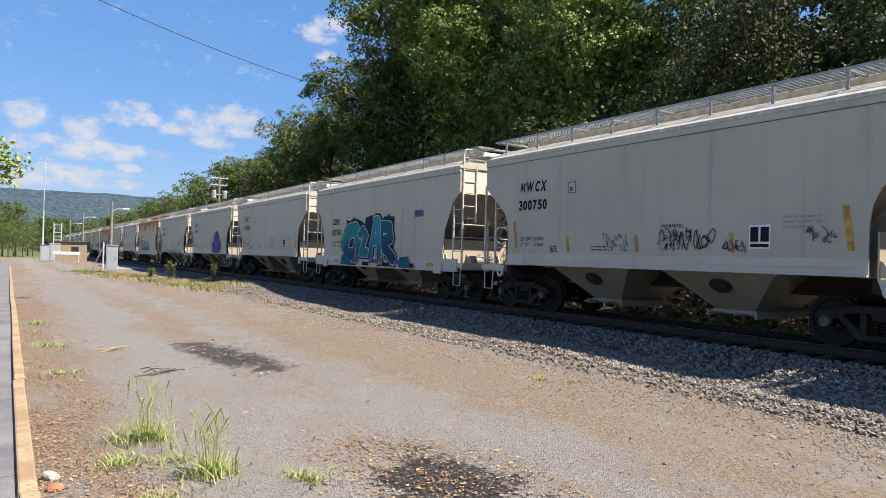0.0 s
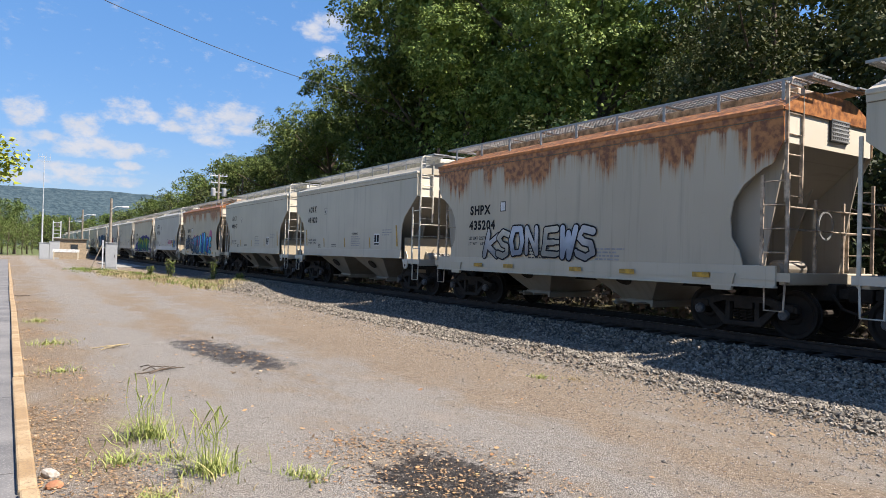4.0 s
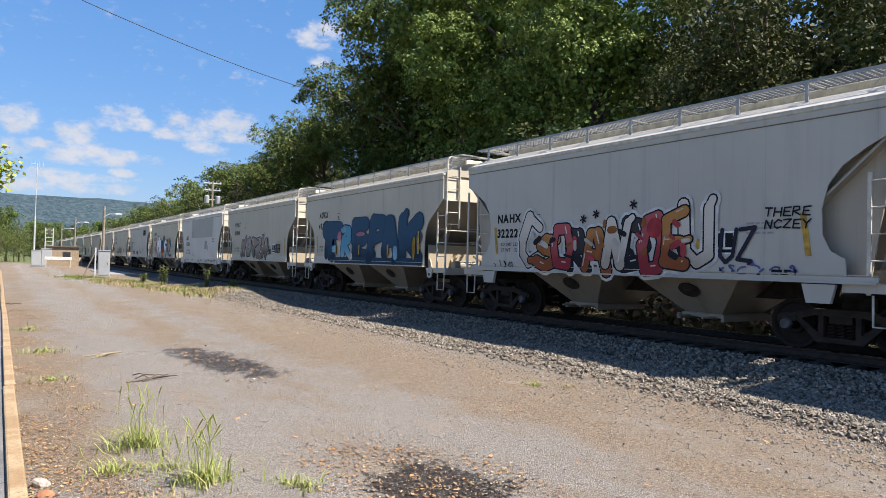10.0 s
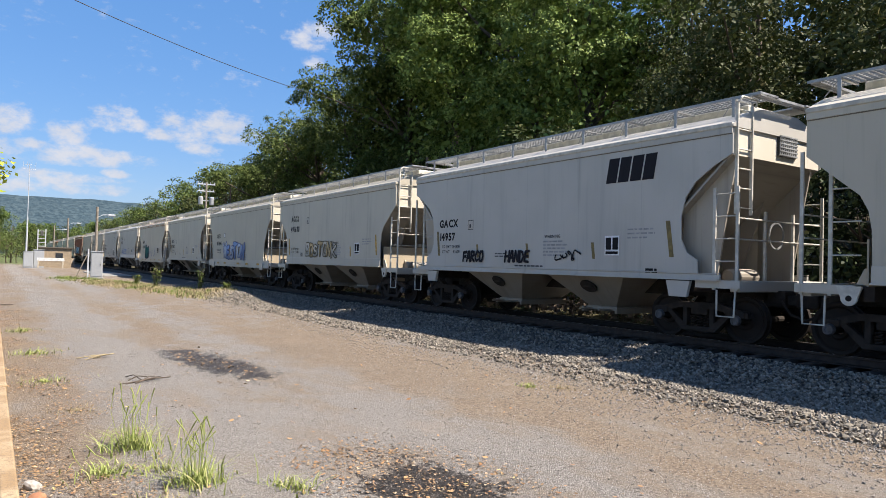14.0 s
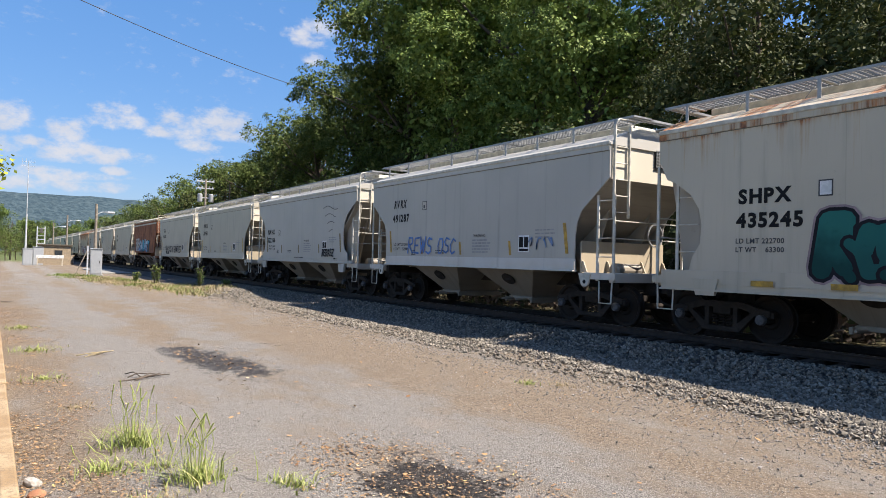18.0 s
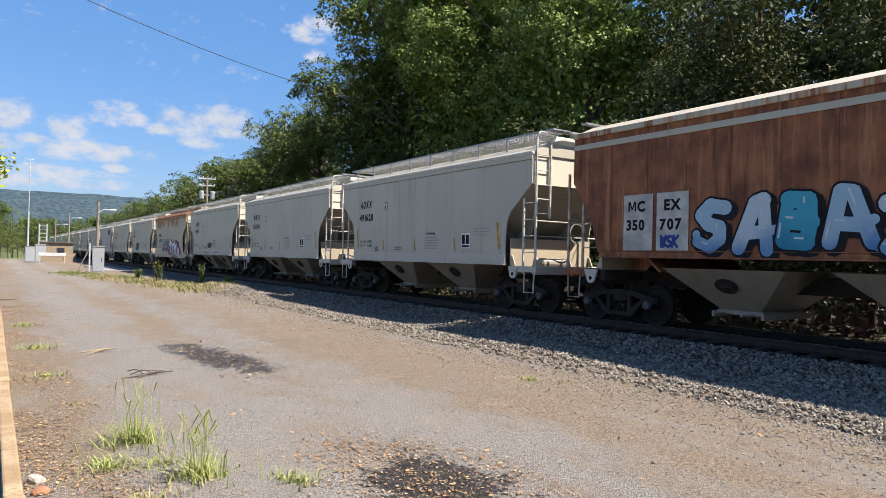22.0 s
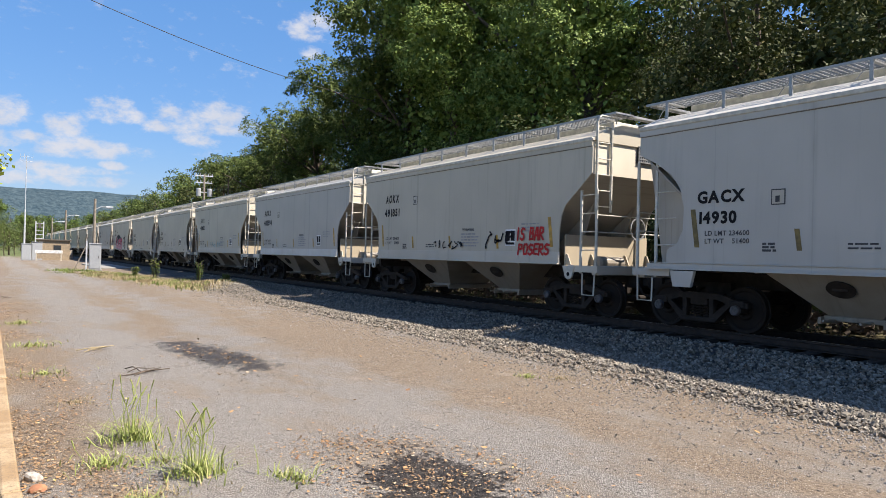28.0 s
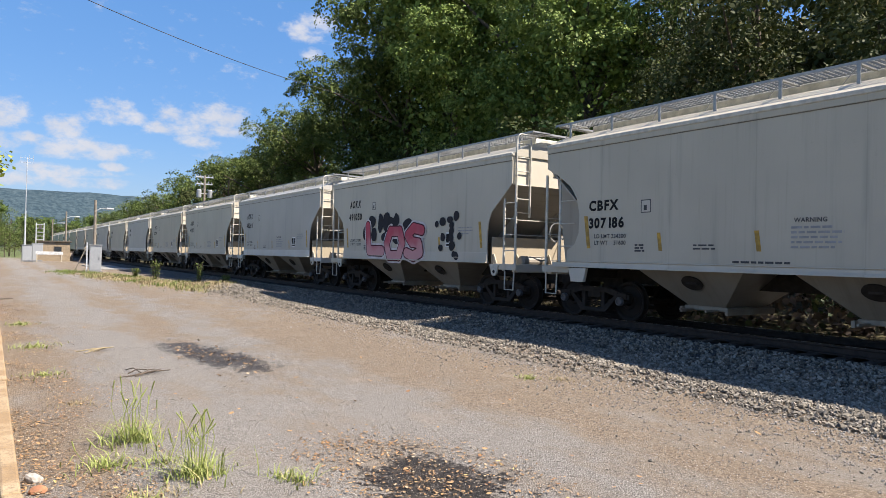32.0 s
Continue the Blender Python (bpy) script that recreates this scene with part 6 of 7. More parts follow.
    piece(c[30], "2FK", -0.35, 1.12, 2.65, 1.22, [(0.66, 0.67, 0.69)], BLK, 0.19, None, None, None, 46, halo=red, wild=0.7, edge=0.075)
    piece(c[31], "NAUPY", 2.2, 1.5, 1.35, 0.7, [(0.07, 0.10, 0.05), (0.12, 0.12, 0.12)], BLK, 0.14, None, None, None, 47)
    scrawl(c[34], 1.0, 1.55, 1.6, 0.35, BLK, 48, 6, 0.018)
    scrawl(c[34], -1.6, 1.6, 1.3, 0.55, BLK, 49, 6, 0.026)
    sprayed_text(c[34], "IS BAR", -3.0, 1.86, 1.1, 0.30, (0.50, 0.04, 0.04), 0.03, 50)
    sprayed_text(c[34], "POSERS", -3.1, 1.48, 1.2, 0.26, (0.50, 0.04, 0.04), 0.03, 51)
    scrawl(c[36], 1.9, 1.55, 2.6, 0.4, (0.15, 0.42, 0.48), 51, 5, 0.02)
    for i in range(14):
        r2 = random.Random(200 + i)
        layer(c[39], "graffiti_cloud", [blob(r2, r2.uniform(0.1, 3.9), r2.uniform(0.7, 1.35), r2.uniform(0.2, 0.4), r2.uniform(0.2, 0.35), 16, 0.4)], spray(0.035, 0.035, 0.04), 2.75, 1.32, 0.016 + 0.0002 * i, "black sprayed cloud")
    piece(c[39], "LOS", 2.6, 1.28, 4.0, 1.35, [((0.58, 0.30, 0.30), (0.46, 0.09, 0.12))], (0.10, 0.03, 0.04), 0.125, None, None, None, 9, halo=(0.66, 0.60, 0.60), wild=0.25)
    for i in range(14):
        r2 = random.Random(230 + i)
        layer(c[39], "graffiti_cloud", [blob(r2, r2.uniform(0, 1.4), r2.uniform(0, 1.3), 0.13, 0.13, 10, 0.5)], spray(0.035, 0.035, 0.04), -1.9, 1.35, 0.016 + 0.0002 * i)
    scrawl(c[0], -0.55, 1.58, 1.25, 0.62, (0.05, 0.05, 0.06), 52, 16, 0.010)
    scrawl(c[0], 1.05, 1.62, 0.75, 0.45, (0.16, 0.16, 0.17), 53, 9, 0.008)
    scrawl(c[0], -1.95, 1.6, 0.55, 0.35, (0.08, 0.08, 0.1), 54, 7, 0.009)
    scrawl(c[0], -3.6, 1.75, 0.5, 0.4, (0.12, 0.12, 0.14), 55, 7, 0.008)


mark_cars()

# ---- trees ----
def tree_mesh(seed, height, spread, leaf, low=0.18, clumps=120, sprays=9, each=14, size=0.20, bulk=0.17, lobes_n=12, core=7000):
    """Trunk with limbs, and a crown of boughs; each bough bears fans of leaves on its outer and upper side, with gaps between. Returns two mesh data."""
    rnd = random.Random(seed)
    rng = np.random.default_rng(seed)
    wood = Mesh()
    h0 = height * low

    def limb(a, b, r0, r1):
        a, b = Vector(a), Vector(b)
        mid = (a + b) / 2 + Vector((rnd.uniform(-1, 1), rnd.uniform(-1, 1), rnd.uniform(-0.3, 0.6))) * (b - a).length * 0.08
        for p, q, s, e in ((a, mid, r0, (r0 + r1) / 2), (mid, b, (r0 + r1) / 2, r1)):
            d = (q - p).normalized()
            u = d.orthogonal().normalized()
            w = d.cross(u)
            n = 6
            v = [c + (u * math.cos(6.283 * i / n) + w * math.sin(6.283 * i / n)) * r for c, r in ((p, s), (q, e)) for i in range(n)]
            wood.add(v, [(i, (i + 1) % n, n + (i + 1) % n, n + i) for i in range(n)])

    top = Vector((rnd.uniform(-0.6, 0.6), rnd.uniform(-0.6, 0.6), height * 0.82))
    limb((0, 0, -0.4), (top.x * 0.4, top.y * 0.4, height * 0.45), height * 0.019, height * 0.013)
    limb((top.x * 0.4, top.y * 0.4, height * 0.45), top, height * 0.013, height * 0.004)
    lobes = [(Vector((rnd.gauss(0, 0.42) * spread, rnd.gauss(0, 0.42) * spread, h0 + (height - h0) * rnd.uniform(0.22, 0.85))), rnd.uniform(0.30, 0.52) * spread) for _ in range(lobes_n)]
    lobes.append((Vector((top.x, top.y, height * 0.80)), spread * 0.5))
    for c, r in lobes:
        limb((top.x * 0.4, top.y * 0.4, min(height * 0.5, c.z * 0.7)), c, height * 0.008, height * 0.002)
    # boughs
    pick = rng.integers(0, len(lobes), clumps)
    lc = np.array([tuple(c) for c, r in lobes])[pick]
    lr = np.array([r for c, r in lobes])[pick]
    d = rng.normal(0, 1, (clumps, 3)) * (1, 1, 0.9) + (0, 0, 0.25)
    d /= np.linalg.norm(d, axis=1)[:, None]
    mid = lc + d * (lr * rng.uniform(0.7, 1.08, clumps))[:, None]
    mid[:, 2] = np.where(mid[:, 2] < h0 * 0.7, h0 * rng.uniform(0.7, 1.3, clumps), mid[:, 2])
    cr = rng.uniform(0.55, 1.25, clumps) * spread * bulk
    # fans on the boughs
    n = clumps * sprays
    own = np.repeat(np.arange(clumps), sprays)
    q = rng.normal(0, 1, (n, 3)) * (1, 1, 0.75) + (0, 0, 0.45) + d[own] * 0.45
    q /= np.linalg.norm(q, axis=1)[:, None]
    at = mid[own] + q * (1, 1, 0.66) * (cr[own] * rng.uniform(0.55, 1.1, n))[:, None]
    face = q * 0.75 + rng.normal(0, 0.33, (n, 3)) + (0, 0, 0.45)
    face /= np.linalg.norm(face, axis=1)[:, None]
    # leaves of a fan lie roughly in its plane
    m = n * each
    of = np.repeat(np.arange(n), each)
    nn = face[of] + rng.normal(0, 0.36, (m, 3))
    nn /= np.linalg.norm(nn, axis=1)[:, None]
    t = rng.normal(0, 1, (m, 3))
    u = np.cross(nn, t)
    u /= np.linalg.norm(u, axis=1)[:, None]
    w = np.cross(nn, u)
    off = rng.normal(0, 1, (m, 3))
    off -= face[of] * (off * face[of]).sum(1)[:, None] * 0.75
    p = at[of] + off * (size * 1.25)
    s = (size * rng.uniform(0.6, 1.25, m))[:, None]
    # larger leaves added deep inside the crown to keep it opaque and dark
    k = core
    pick = rng.integers(0, len(lobes), k)
    lc = np.array([tuple(c) for c, r in lobes])[pick]
    lr = np.array([r for c, r in lobes])[pick]
    g = rng.normal(0, 1, (k, 3))
    g *= (rng.random(k) ** 0.4 / np.linalg.norm(g, axis=1))[:, None]
    pc = lc + g * (lr * 0.78)[:, None]
    column = rng.random(k) < 0.25
    a = rng.uniform(0, 6.283, k)
    rad = spread * 0.62 * np.sqrt(rng.random(k))
    pc[column] = np.stack([rad * np.cos(a), rad * np.sin(a), h0 * 0.6 + (height * 0.74 - h0 * 0.6) * rng.random(k)], axis=1)[column]
    nc = rng.normal(0, 1, (k, 3))
    nc /= np.linalg.norm(nc, axis=1)[:, None]
    uc = np.cross(nc, rng.normal(0, 1, (k, 3)))
    uc /= np.linalg.norm(uc, axis=1)[:, None]
    p, u, nn = np.concatenate([p, pc]), np.concatenate([u, uc]), np.concatenate([nn, nc])
    w = np.cross(nn, u)
    s = np.concatenate([s, (height * 0.017 * rng.uniform(0.6, 1.2, k))[:, None]])
    m += k
    quad = np.stack([p - u * s * 0.6, p + w * s * 0.36 + nn * s * 0.07, p + u * s * 0.6 - nn * s * 0.08, p - w * s * 0.36 + nn * s * 0.07], axis=1).reshape(-1, 3)
    me = bpy.data.meshes.new("crown")
    me.vertices.add(4 * m)
    me.vertices.foreach_set("co", quad.astype(np.float32).ravel())
    me.loops.add(4 * m)
    me.loops.foreach_set("vertex_index", np.arange(4 * m, dtype=np.int32))
    me.polygons.add(m)
    me.polygons.foreach_set("loop_start", np.arange(0, 4 * m, 4, dtype=np.int32))
    me.update(calc_edges=True)
    me.materials.append(leaf)
    return wood.data("trunk", M_BARK, True), me


def plant_tree(name, meshes, x, y, z, turn, scale, label, group="trees beyond the track"):
    t = thing(name, label, "tree", group, m=pose(x, y, z, 0, 0, turn))
    for n, me in zip(("trunk", "crown"), meshes):
        o = part(n, me, None, t)
        o.scale = (scale, scale, scale)
    return t


def build_trees():
    near = [tree_mesh(1, 20, 6.0, M_LEAF, 0.06, 300, 10, 16, 0.150, 0.15), tree_mesh(2, 20, 5.4, M_LEAF_DARK, 0.05, 190, 8, 10, 0.17, 0.17, core=4500), tree_mesh(3, 20, 6.2, M_LEAF_OLIVE, 0.06, 250, 10, 15, 0.165, 0.16),
            tree_mesh(4, 20, 5.8, M_LEAF, 0.06, 300, 10, 16, 0.150, 0.155)]
    far = [tree_mesh(6, 20, 6.0, M_LEAF_OLIVE, 0.05, 140, 6, 6, 0.40, 0.17, core=1500), tree_mesh(7, 20, 5.6, M_LEAF_FAR, 0.05, 140, 6, 6, 0.40, 0.17, core=1500), tree_mesh(8, 20, 6.0, M_LEAF_DARK, 0.05, 140, 6, 6, 0.40, 0.17, core=1500)]
    low = [tree_mesh(9, 6, 3.0, M_LEAF_OLIVE, 0.02, 45, 6, 8, 0.13, core=500), tree_mesh(10, 6, 2.8, M_LEAF_DARK, 0.02, 45, 6, 8, 0.13, core=500), tree_mesh(11, 6, 3.0, M_LEAF_SHADE, 0.02, 45, 6, 8, 0.13, core=500)]
    names = {id(near[0]): "tall broadleaf tree with dense bright green crown", id(near[1]): "dark green broadleaf tree with dense crown", id(near[2]): "olive green broadleaf tree with spreading crown",
             id(near[3]): "large broadleaf tree with full green crown"}
    rnd = random.Random(12)
    # x, y, kind, height
    # olive on the first two, dark at the right: shade put into leaf colour
    rows = [(34, 58, 2, 27), (36.5, 52, 2, 29), (33, 47, 3, 27), (35, 39, 0, 28), (33, 32, 3, 23), (35, 25, 1, 18), (34, 69, 2, 21), (33, 77, 2, 20.5), (34, 85, 1, 19.5), (32, 93, 2, 17.5), (33, 103, 1, 17.5),
            (28.5, 18, 1, 17), (28, 11, 1, 16)]
    for x, y, k, h in rows:
        plant_tree("tree", near[k], x, y, ground_height(x, y), rnd.uniform(0, 360), h / 20, names[id(near[k])])
    back = [(32, 113, 0, 17.5), (33, 124, 2, 17), (31, 135, 0, 17), (33, 147, 1, 15), (31, 160, 0, 15), (33, 175, 2, 15), (31, 192, 0, 15), (33, 210, 1, 15), (31, 232, 0, 14), (33, 256, 2, 14), (31, 285, 1, 14),
            (34, 320, 0, 15)]
    # several stand out of view at the right, added to shade the wood
    deep = [(28.5, 4, 2, 17), (28, -3, 2, 17), (28.5, -11, 2, 17), (28, -20, 2, 17), (43, 10, 2, 15), (46, 50, 2, 29), (50, 24, 2, 24), (41, 15, 2, 22), (37.5, 8, 2, 20), (52, 34, 2, 23), (40, 66, 2, 22), (42, 80, 2, 19), (41, 96, 2, 18), (42, 112, 2, 17), (42, 130, 1, 17), (42, 155, 2, 15), (42, 185, 2, 15), (36, -32, 2, 17), (35, -45, 0, 18), (34, -60, 2, 18), (44, -8, 2, 22),
            (56, 20, 2, 18), (56, 6, 2, 18), (58, 40, 2, 24), (56, 58, 2, 26)]
    for x, y, k, h in back + deep:
        plant_tree("tree", far[k], x, y, ground_height(x, y), rnd.uniform(0, 360), h / 20, ("olive green roadside tree", "broadleaf tree with dense crown", "dark green woodland tree, dense crown")[k])
    # shrubs in the darkest leaf kinds, shade included in their colour
    for i in range(48):
        x, y = rnd.uniform(18.4, 21.5), -16 + i * 2.3 + rnd.uniform(-1, 1)
        plant_tree("shrub", low[2 if i % 3 else 1], x, y, ground_height(x, y), rnd.uniform(0, 360), rnd.uniform(0.85, 1.2), "tangled leafy shrub at the edge of the wood, leaves coloured dark for shade", "shrubs beyond the track")
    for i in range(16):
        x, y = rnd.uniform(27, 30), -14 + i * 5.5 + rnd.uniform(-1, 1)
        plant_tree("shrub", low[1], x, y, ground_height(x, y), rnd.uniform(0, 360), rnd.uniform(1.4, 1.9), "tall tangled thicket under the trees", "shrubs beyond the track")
    # low dense growth along the far foot of the track bed
    v, f = [], []
    for _ in range(6000):
        x, y = 15.7 + 3.2 * rnd.random() ** 0.8, rnd.uniform(-4, 46)
        h = (0.10 + 0.55 * max(0.0, noise.noise(Vector((x * 0.9, y * 0.5, 6))) + 0.35)) * min(1.0, (x - 15.3) / 1.3)
        p = Vector((x, y, bed_height(min(x, 17.2)) - 0.05 + h * rnd.random() ** 0.6))
        u = Vector((rnd.gauss(0, 1), rnd.gauss(0, 1), rnd.gauss(0, 0.6))).normalized()
        w = u.cross(Vector((rnd.gauss(0, 0.6), rnd.gauss(0, 0.6), 1))).normalized()
        q = rnd.uniform(0.06, 0.13)
        o = len(v)
        v += [tuple(p - u * q * 0.6), tuple(p + w * q * 0.45), tuple(p + u * q * 0.6)]
        f.append((o, o + 1, o + 2))
    me = bpy.data.meshes.new("undergrowth")
    me.from_pydata(v, [], f)
    # dark leaf colour in place of the shade beyond the track
    me.materials.append(M_LEAF_SHADE)
    tagged(new("undergrowth", me), "low undergrowth beyond the track, its green darkened for shade", "undergrowth", kind="stuff")
    # dense thicket added behind the track, mostly unseen, to shade the far ditch
    g = np.random.default_rng(21)
    k = 42000
    y = g.uniform(-14, 75, k)
    top = np.array([4.6 + 1.8 * (0.5 + 0.5 * noise.noise(Vector((0.3, a * 0.22, 2)))) for a in y])
    z = -0.4 + top * g.random(k)
    x = 18.3 + np.abs(g.normal(0, 0.8, k))
    nn = g.normal(0, 1, (k, 3)) + (-0.5, -0.2, 0.5)
    nn /= np.linalg.norm(nn, axis=1)[:, None]
    u = np.cross(nn, g.normal(0, 1, (k, 3)))
    u /= np.linalg.norm(u, axis=1)[:, None]
    w = np.cross(nn, u)
    q = g.uniform(0.09, 0.20, k)[:, None]
    p = np.stack([x, y, z], axis=1)
    v = np.stack([p - u * q, p + w * q * 0.6, p + u * q, p - w * q * 0.6], axis=1).reshape(-1, 3)
    me = bpy.data.meshes.new("thicket")
    me.from_pydata([tuple(a) for a in v.tolist()], [], [(4 * i, 4 * i + 1, 4 * i + 2, 4 * i + 3) for i in range(k)])
    # leaf colour is darkened as well, as if in shade
    me.materials.append(M_LEAF_SHADE)
    me.materials.append(M_BARK)
    # low quads take bark brown, painting the dark view under the cars
    me.polygons.foreach_set("material_index", ((z < 0.75 + 0.5 * g.random(k)) & (g.random(k) < 0.93)).astype(np.int32))
    tagged(new("thicket", me), "dense thicket added along the far side of the track to block light, leaves dark for shade", "thicket", kind="stuff")
    # past the yard, far off
    for x, y, k, h in ((0.2, 152, 1, 10.5), (-3.5, 146, 0, 11.5), (-7.5, 140, 1, 12), (-5.5, 118, 1, 9.5), (-9, 108, 0, 11), (-12, 96, 1, 12), (-4, 140, 1, 9), (4, 290, 2, 13), (12, 300, 0, 15), (19, 310, 1, 15), (-3, 270, 0, 12), (-12, 250, 2, 15), (-18, 220, 0, 15), (26, 330, 2, 16),
                       (14, 350, 0, 17), (-24, 140, 1, 16), (8, 280, 1, 13)):
        plant_tree("tree", far[k], x, y, ground_height(x, y), rnd.uniform(0, 360), h / 20, ("olive green roadside tree", "broadleaf tree with dense crown", "dark green woodland tree, dense crown")[k], "trees past the yard")
    for x, y, k in ((1.6, 141, 0.95), (-0.6, 138, 1.0), (3.3, 150, 0.8), (-2.6, 136, 1.1), (0.6, 146, 1.3), (2.4, 152, 1.5), (-1.6, 148, 1.5)):
        plant_tree("shrub", low[0], x, y, ground_height(x, y), rnd.uniform(0, 360), k, "leafy green shrub past the yard", "shrubs past the yard")
    for x, y, k, h in ((9, 200, 1, 8), (14, 210, 2, 9), (18, 222, 0, 10), (6.5, 190, 2, 8), (22, 240, 1, 11), (11.5, 235, 0, 10), (25, 205, 2, 11)):
        plant_tree("tree", far[k], x, y, ground_height(x, y), rnd.uniform(0, 360), h / 20, ("olive green roadside tree", "broadleaf tree with dense crown", "dark green woodland tree, dense crown")[k], "trees past the yard")
    # the young tree whose branch tips hang in from the platform side
    rnd = random.Random(2)
    t = thing("tree", "young tree with yellowing leaves beside the platform", "tree", "trees by the platform", m=pose(-3.2, 12.2, GROUND))
    part("trunk", Mesh().rod((0, 0, -0.3), (0.05, 0, 2.6), 0.09, 8).rod((0.05, 0, 2.6), (0.2, 0.1, 4.8), 0.05, 7), M_BARK, t)
    v, f = [], []
    for bx, bz, n in ((3.12, 3.16, 150), (3.02, 2.92, 110), (2.90, 3.36, 200), (2.7, 3.1, 200), (2.5, 3.4, 260), (1.8, 3.9, 300), (0.9, 4.4, 300), (0.2, 5.0, 300), (-0.8, 4.2, 300)):
        part("limb", Mesh().rod((0.1, 0, 2.7), (bx - 0.15, 0, bz), 0.018, 5), M_BARK, t)
        for _ in range(n):
            p = Vector((bx + rnd.gauss(0, 0.11), rnd.gauss(0, 0.22), bz + rnd.gauss(0, 0.075)))
            u = Vector((rnd.gauss(0, 1), rnd.gauss(0, 1), rnd.gauss(-0.5, 0.5))).normalized()
            w = u.cross(Vector((rnd.gauss(0, 0.5), rnd.gauss(0, 0.5), 1))).normalized()
            s = rnd.uniform(0.055, 0.10)
            o = len(v)
            v += [tuple(p), tuple(p + u * s * 0.5 + w * s * 0.35), tuple(p + u * s), tuple(p + u * s * 0.5 - w * s * 0.35)]
            f.append((o, o + 1, o + 2, o + 3))
    me = Mesh()
    me.v, me.f = v, f
    part("crown", me, M_LEAF_YELLOW, t)


build_trees()


def build_ridge():
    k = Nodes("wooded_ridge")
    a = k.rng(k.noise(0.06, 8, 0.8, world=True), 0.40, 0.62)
    # distance haze is put into the colour of the wood as blue
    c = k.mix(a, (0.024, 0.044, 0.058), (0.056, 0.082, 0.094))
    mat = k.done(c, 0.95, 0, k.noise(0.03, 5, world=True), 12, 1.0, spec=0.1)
    xs = [-2600 + 40 * i for i in range(131)]
    v, f = [], []
    prof = [(0, 0.0), (180, 0.30), (380, 0.72), (520, 0.95), (640, 1.0), (900, 0.9)]
    for x in xs:
        hgt = 232 - 0.012 * abs(x + 200) + 14 * noise.noise(Vector((x * 0.0016, 1, 0))) + 5 * noise.noise(Vector((x * 0.012, 2, 0)))
        hgt *= 1.0 if x < 500 else max(0.72, 1 - (x - 500) * 0.0003)
        for d, q in prof:
            v.append((x, 2450 + d + 40 * noise.noise(Vector((x * 0.004, d * 0.004, 3))), GROUND - 1 + hgt * q + (6 * noise.noise(Vector((x * 0.02, d * 0.02, 0))) if q else 0)))
    n = len(prof)
    f = [(i * n + j, (i + 1) * n + j, (i + 1) * n + j + 1, i * n + j + 1) for i in range(len(xs) - 1) for j in range(n - 1)]
    return tagged(part("distant_ridge", Mesh().add(v, f), mat, smooth=True), "long wooded mountain ridge, distance haze painted in as blue-green", "mountain", kind="structure")


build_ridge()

# ---- things in the yard and along the line ----
def post(name, label, cat, x, y, r, top, mat, lean=0.0, group=""):
    t = thing(name, label, cat, group, m=pose(x, y, GROUND, lean, 0, 0))
    m = Mesh()
    n = 10
    v = [((r * (1 - 0.3 * k)) * math.cos(6.283 * i / n), (r * (1 - 0.3 * k)) * math.sin(6.283 * i / n), z) for k, z in ((0, -0.3), (1, top - GROUND)) for i in range(n)]
    m.add(v, [(i, (i + 1) % n, n + (i + 1) % n, n + i) for i in range(n)] + [tuple(range(n, 2 * n))])
    part("pole", m, mat, t)
    return t


def lamp_post(x, y, top, arm):
    t = post("street_lamp", "grey wooden pole with a small lamp on a bent arm", "street lamp", x, y, 0.15, top, M_WOOD_POLE, group="lamp poles along the line")
    h = top - GROUND
    part("arm", Mesh().pipe([(0, 0, h - 1.0), (arm * 0.5, 0, h - 0.72), (arm, 0, h - 0.7)], 0.035), M_GALV, t)
    part("lamp_head", Mesh().soft(arm - 0.05, arm + 0.55, -0.14, 0.14, h - 0.82, h - 0.64, 0.05), M_GALV, t, "grey lamp head")
    return t


def utility_pole(x, y, top, full=True):
    t = post("utility_pole", "wooden utility pole with crossarms and grey transformers" if full else "plain weathered wooden utility pole", "utility pole", x, y, 0.17, top, M_WOOD_POLE, group="utility poles beyond the track")
    h = top - GROUND
    if full:
        for z, w in ((h - 0.25, 1.0), (h - 1.05, 0.9)):
            part("crossarm", Mesh().soft(-w, w, -0.07, 0.07, z - 0.06, z + 0.06, 0.01), M_GALV, t)
            for a in (-w + 0.1, -w * 0.45, w * 0.45, w - 0.1):
                part("insulator", keep("ins", lambda: Mesh().lathe([(0, 0), (0, 0.05), (0.1, 0.07), (0.18, 0.03), (0.18, 0)], 8, "z").data("insulator", M_CABINET)), None, t, m=pose(a, 0, z + 0.08))
        for a in (-0.62, 0.62):
            part("transformer", keep("trf", lambda: Mesh().lathe([(0, 0), (0, 0.24), (0.05, 0.27), (0.85, 0.27), (0.95, 0.2), (0.95, 0)], 16, "z").data("transformer", M_CABINET)), None, t,
                 "grey transformer can", m=pose(a, -0.1, h - 2.65))
            part("bracket", keep("brk", lambda: Mesh().box(-0.4, 0.4, -0.05, 0.05, 0, 0.1).data("bracket", M_GALV)), None, t, m=pose(a * 0.5, -0.05, h - 2.2))
    return t


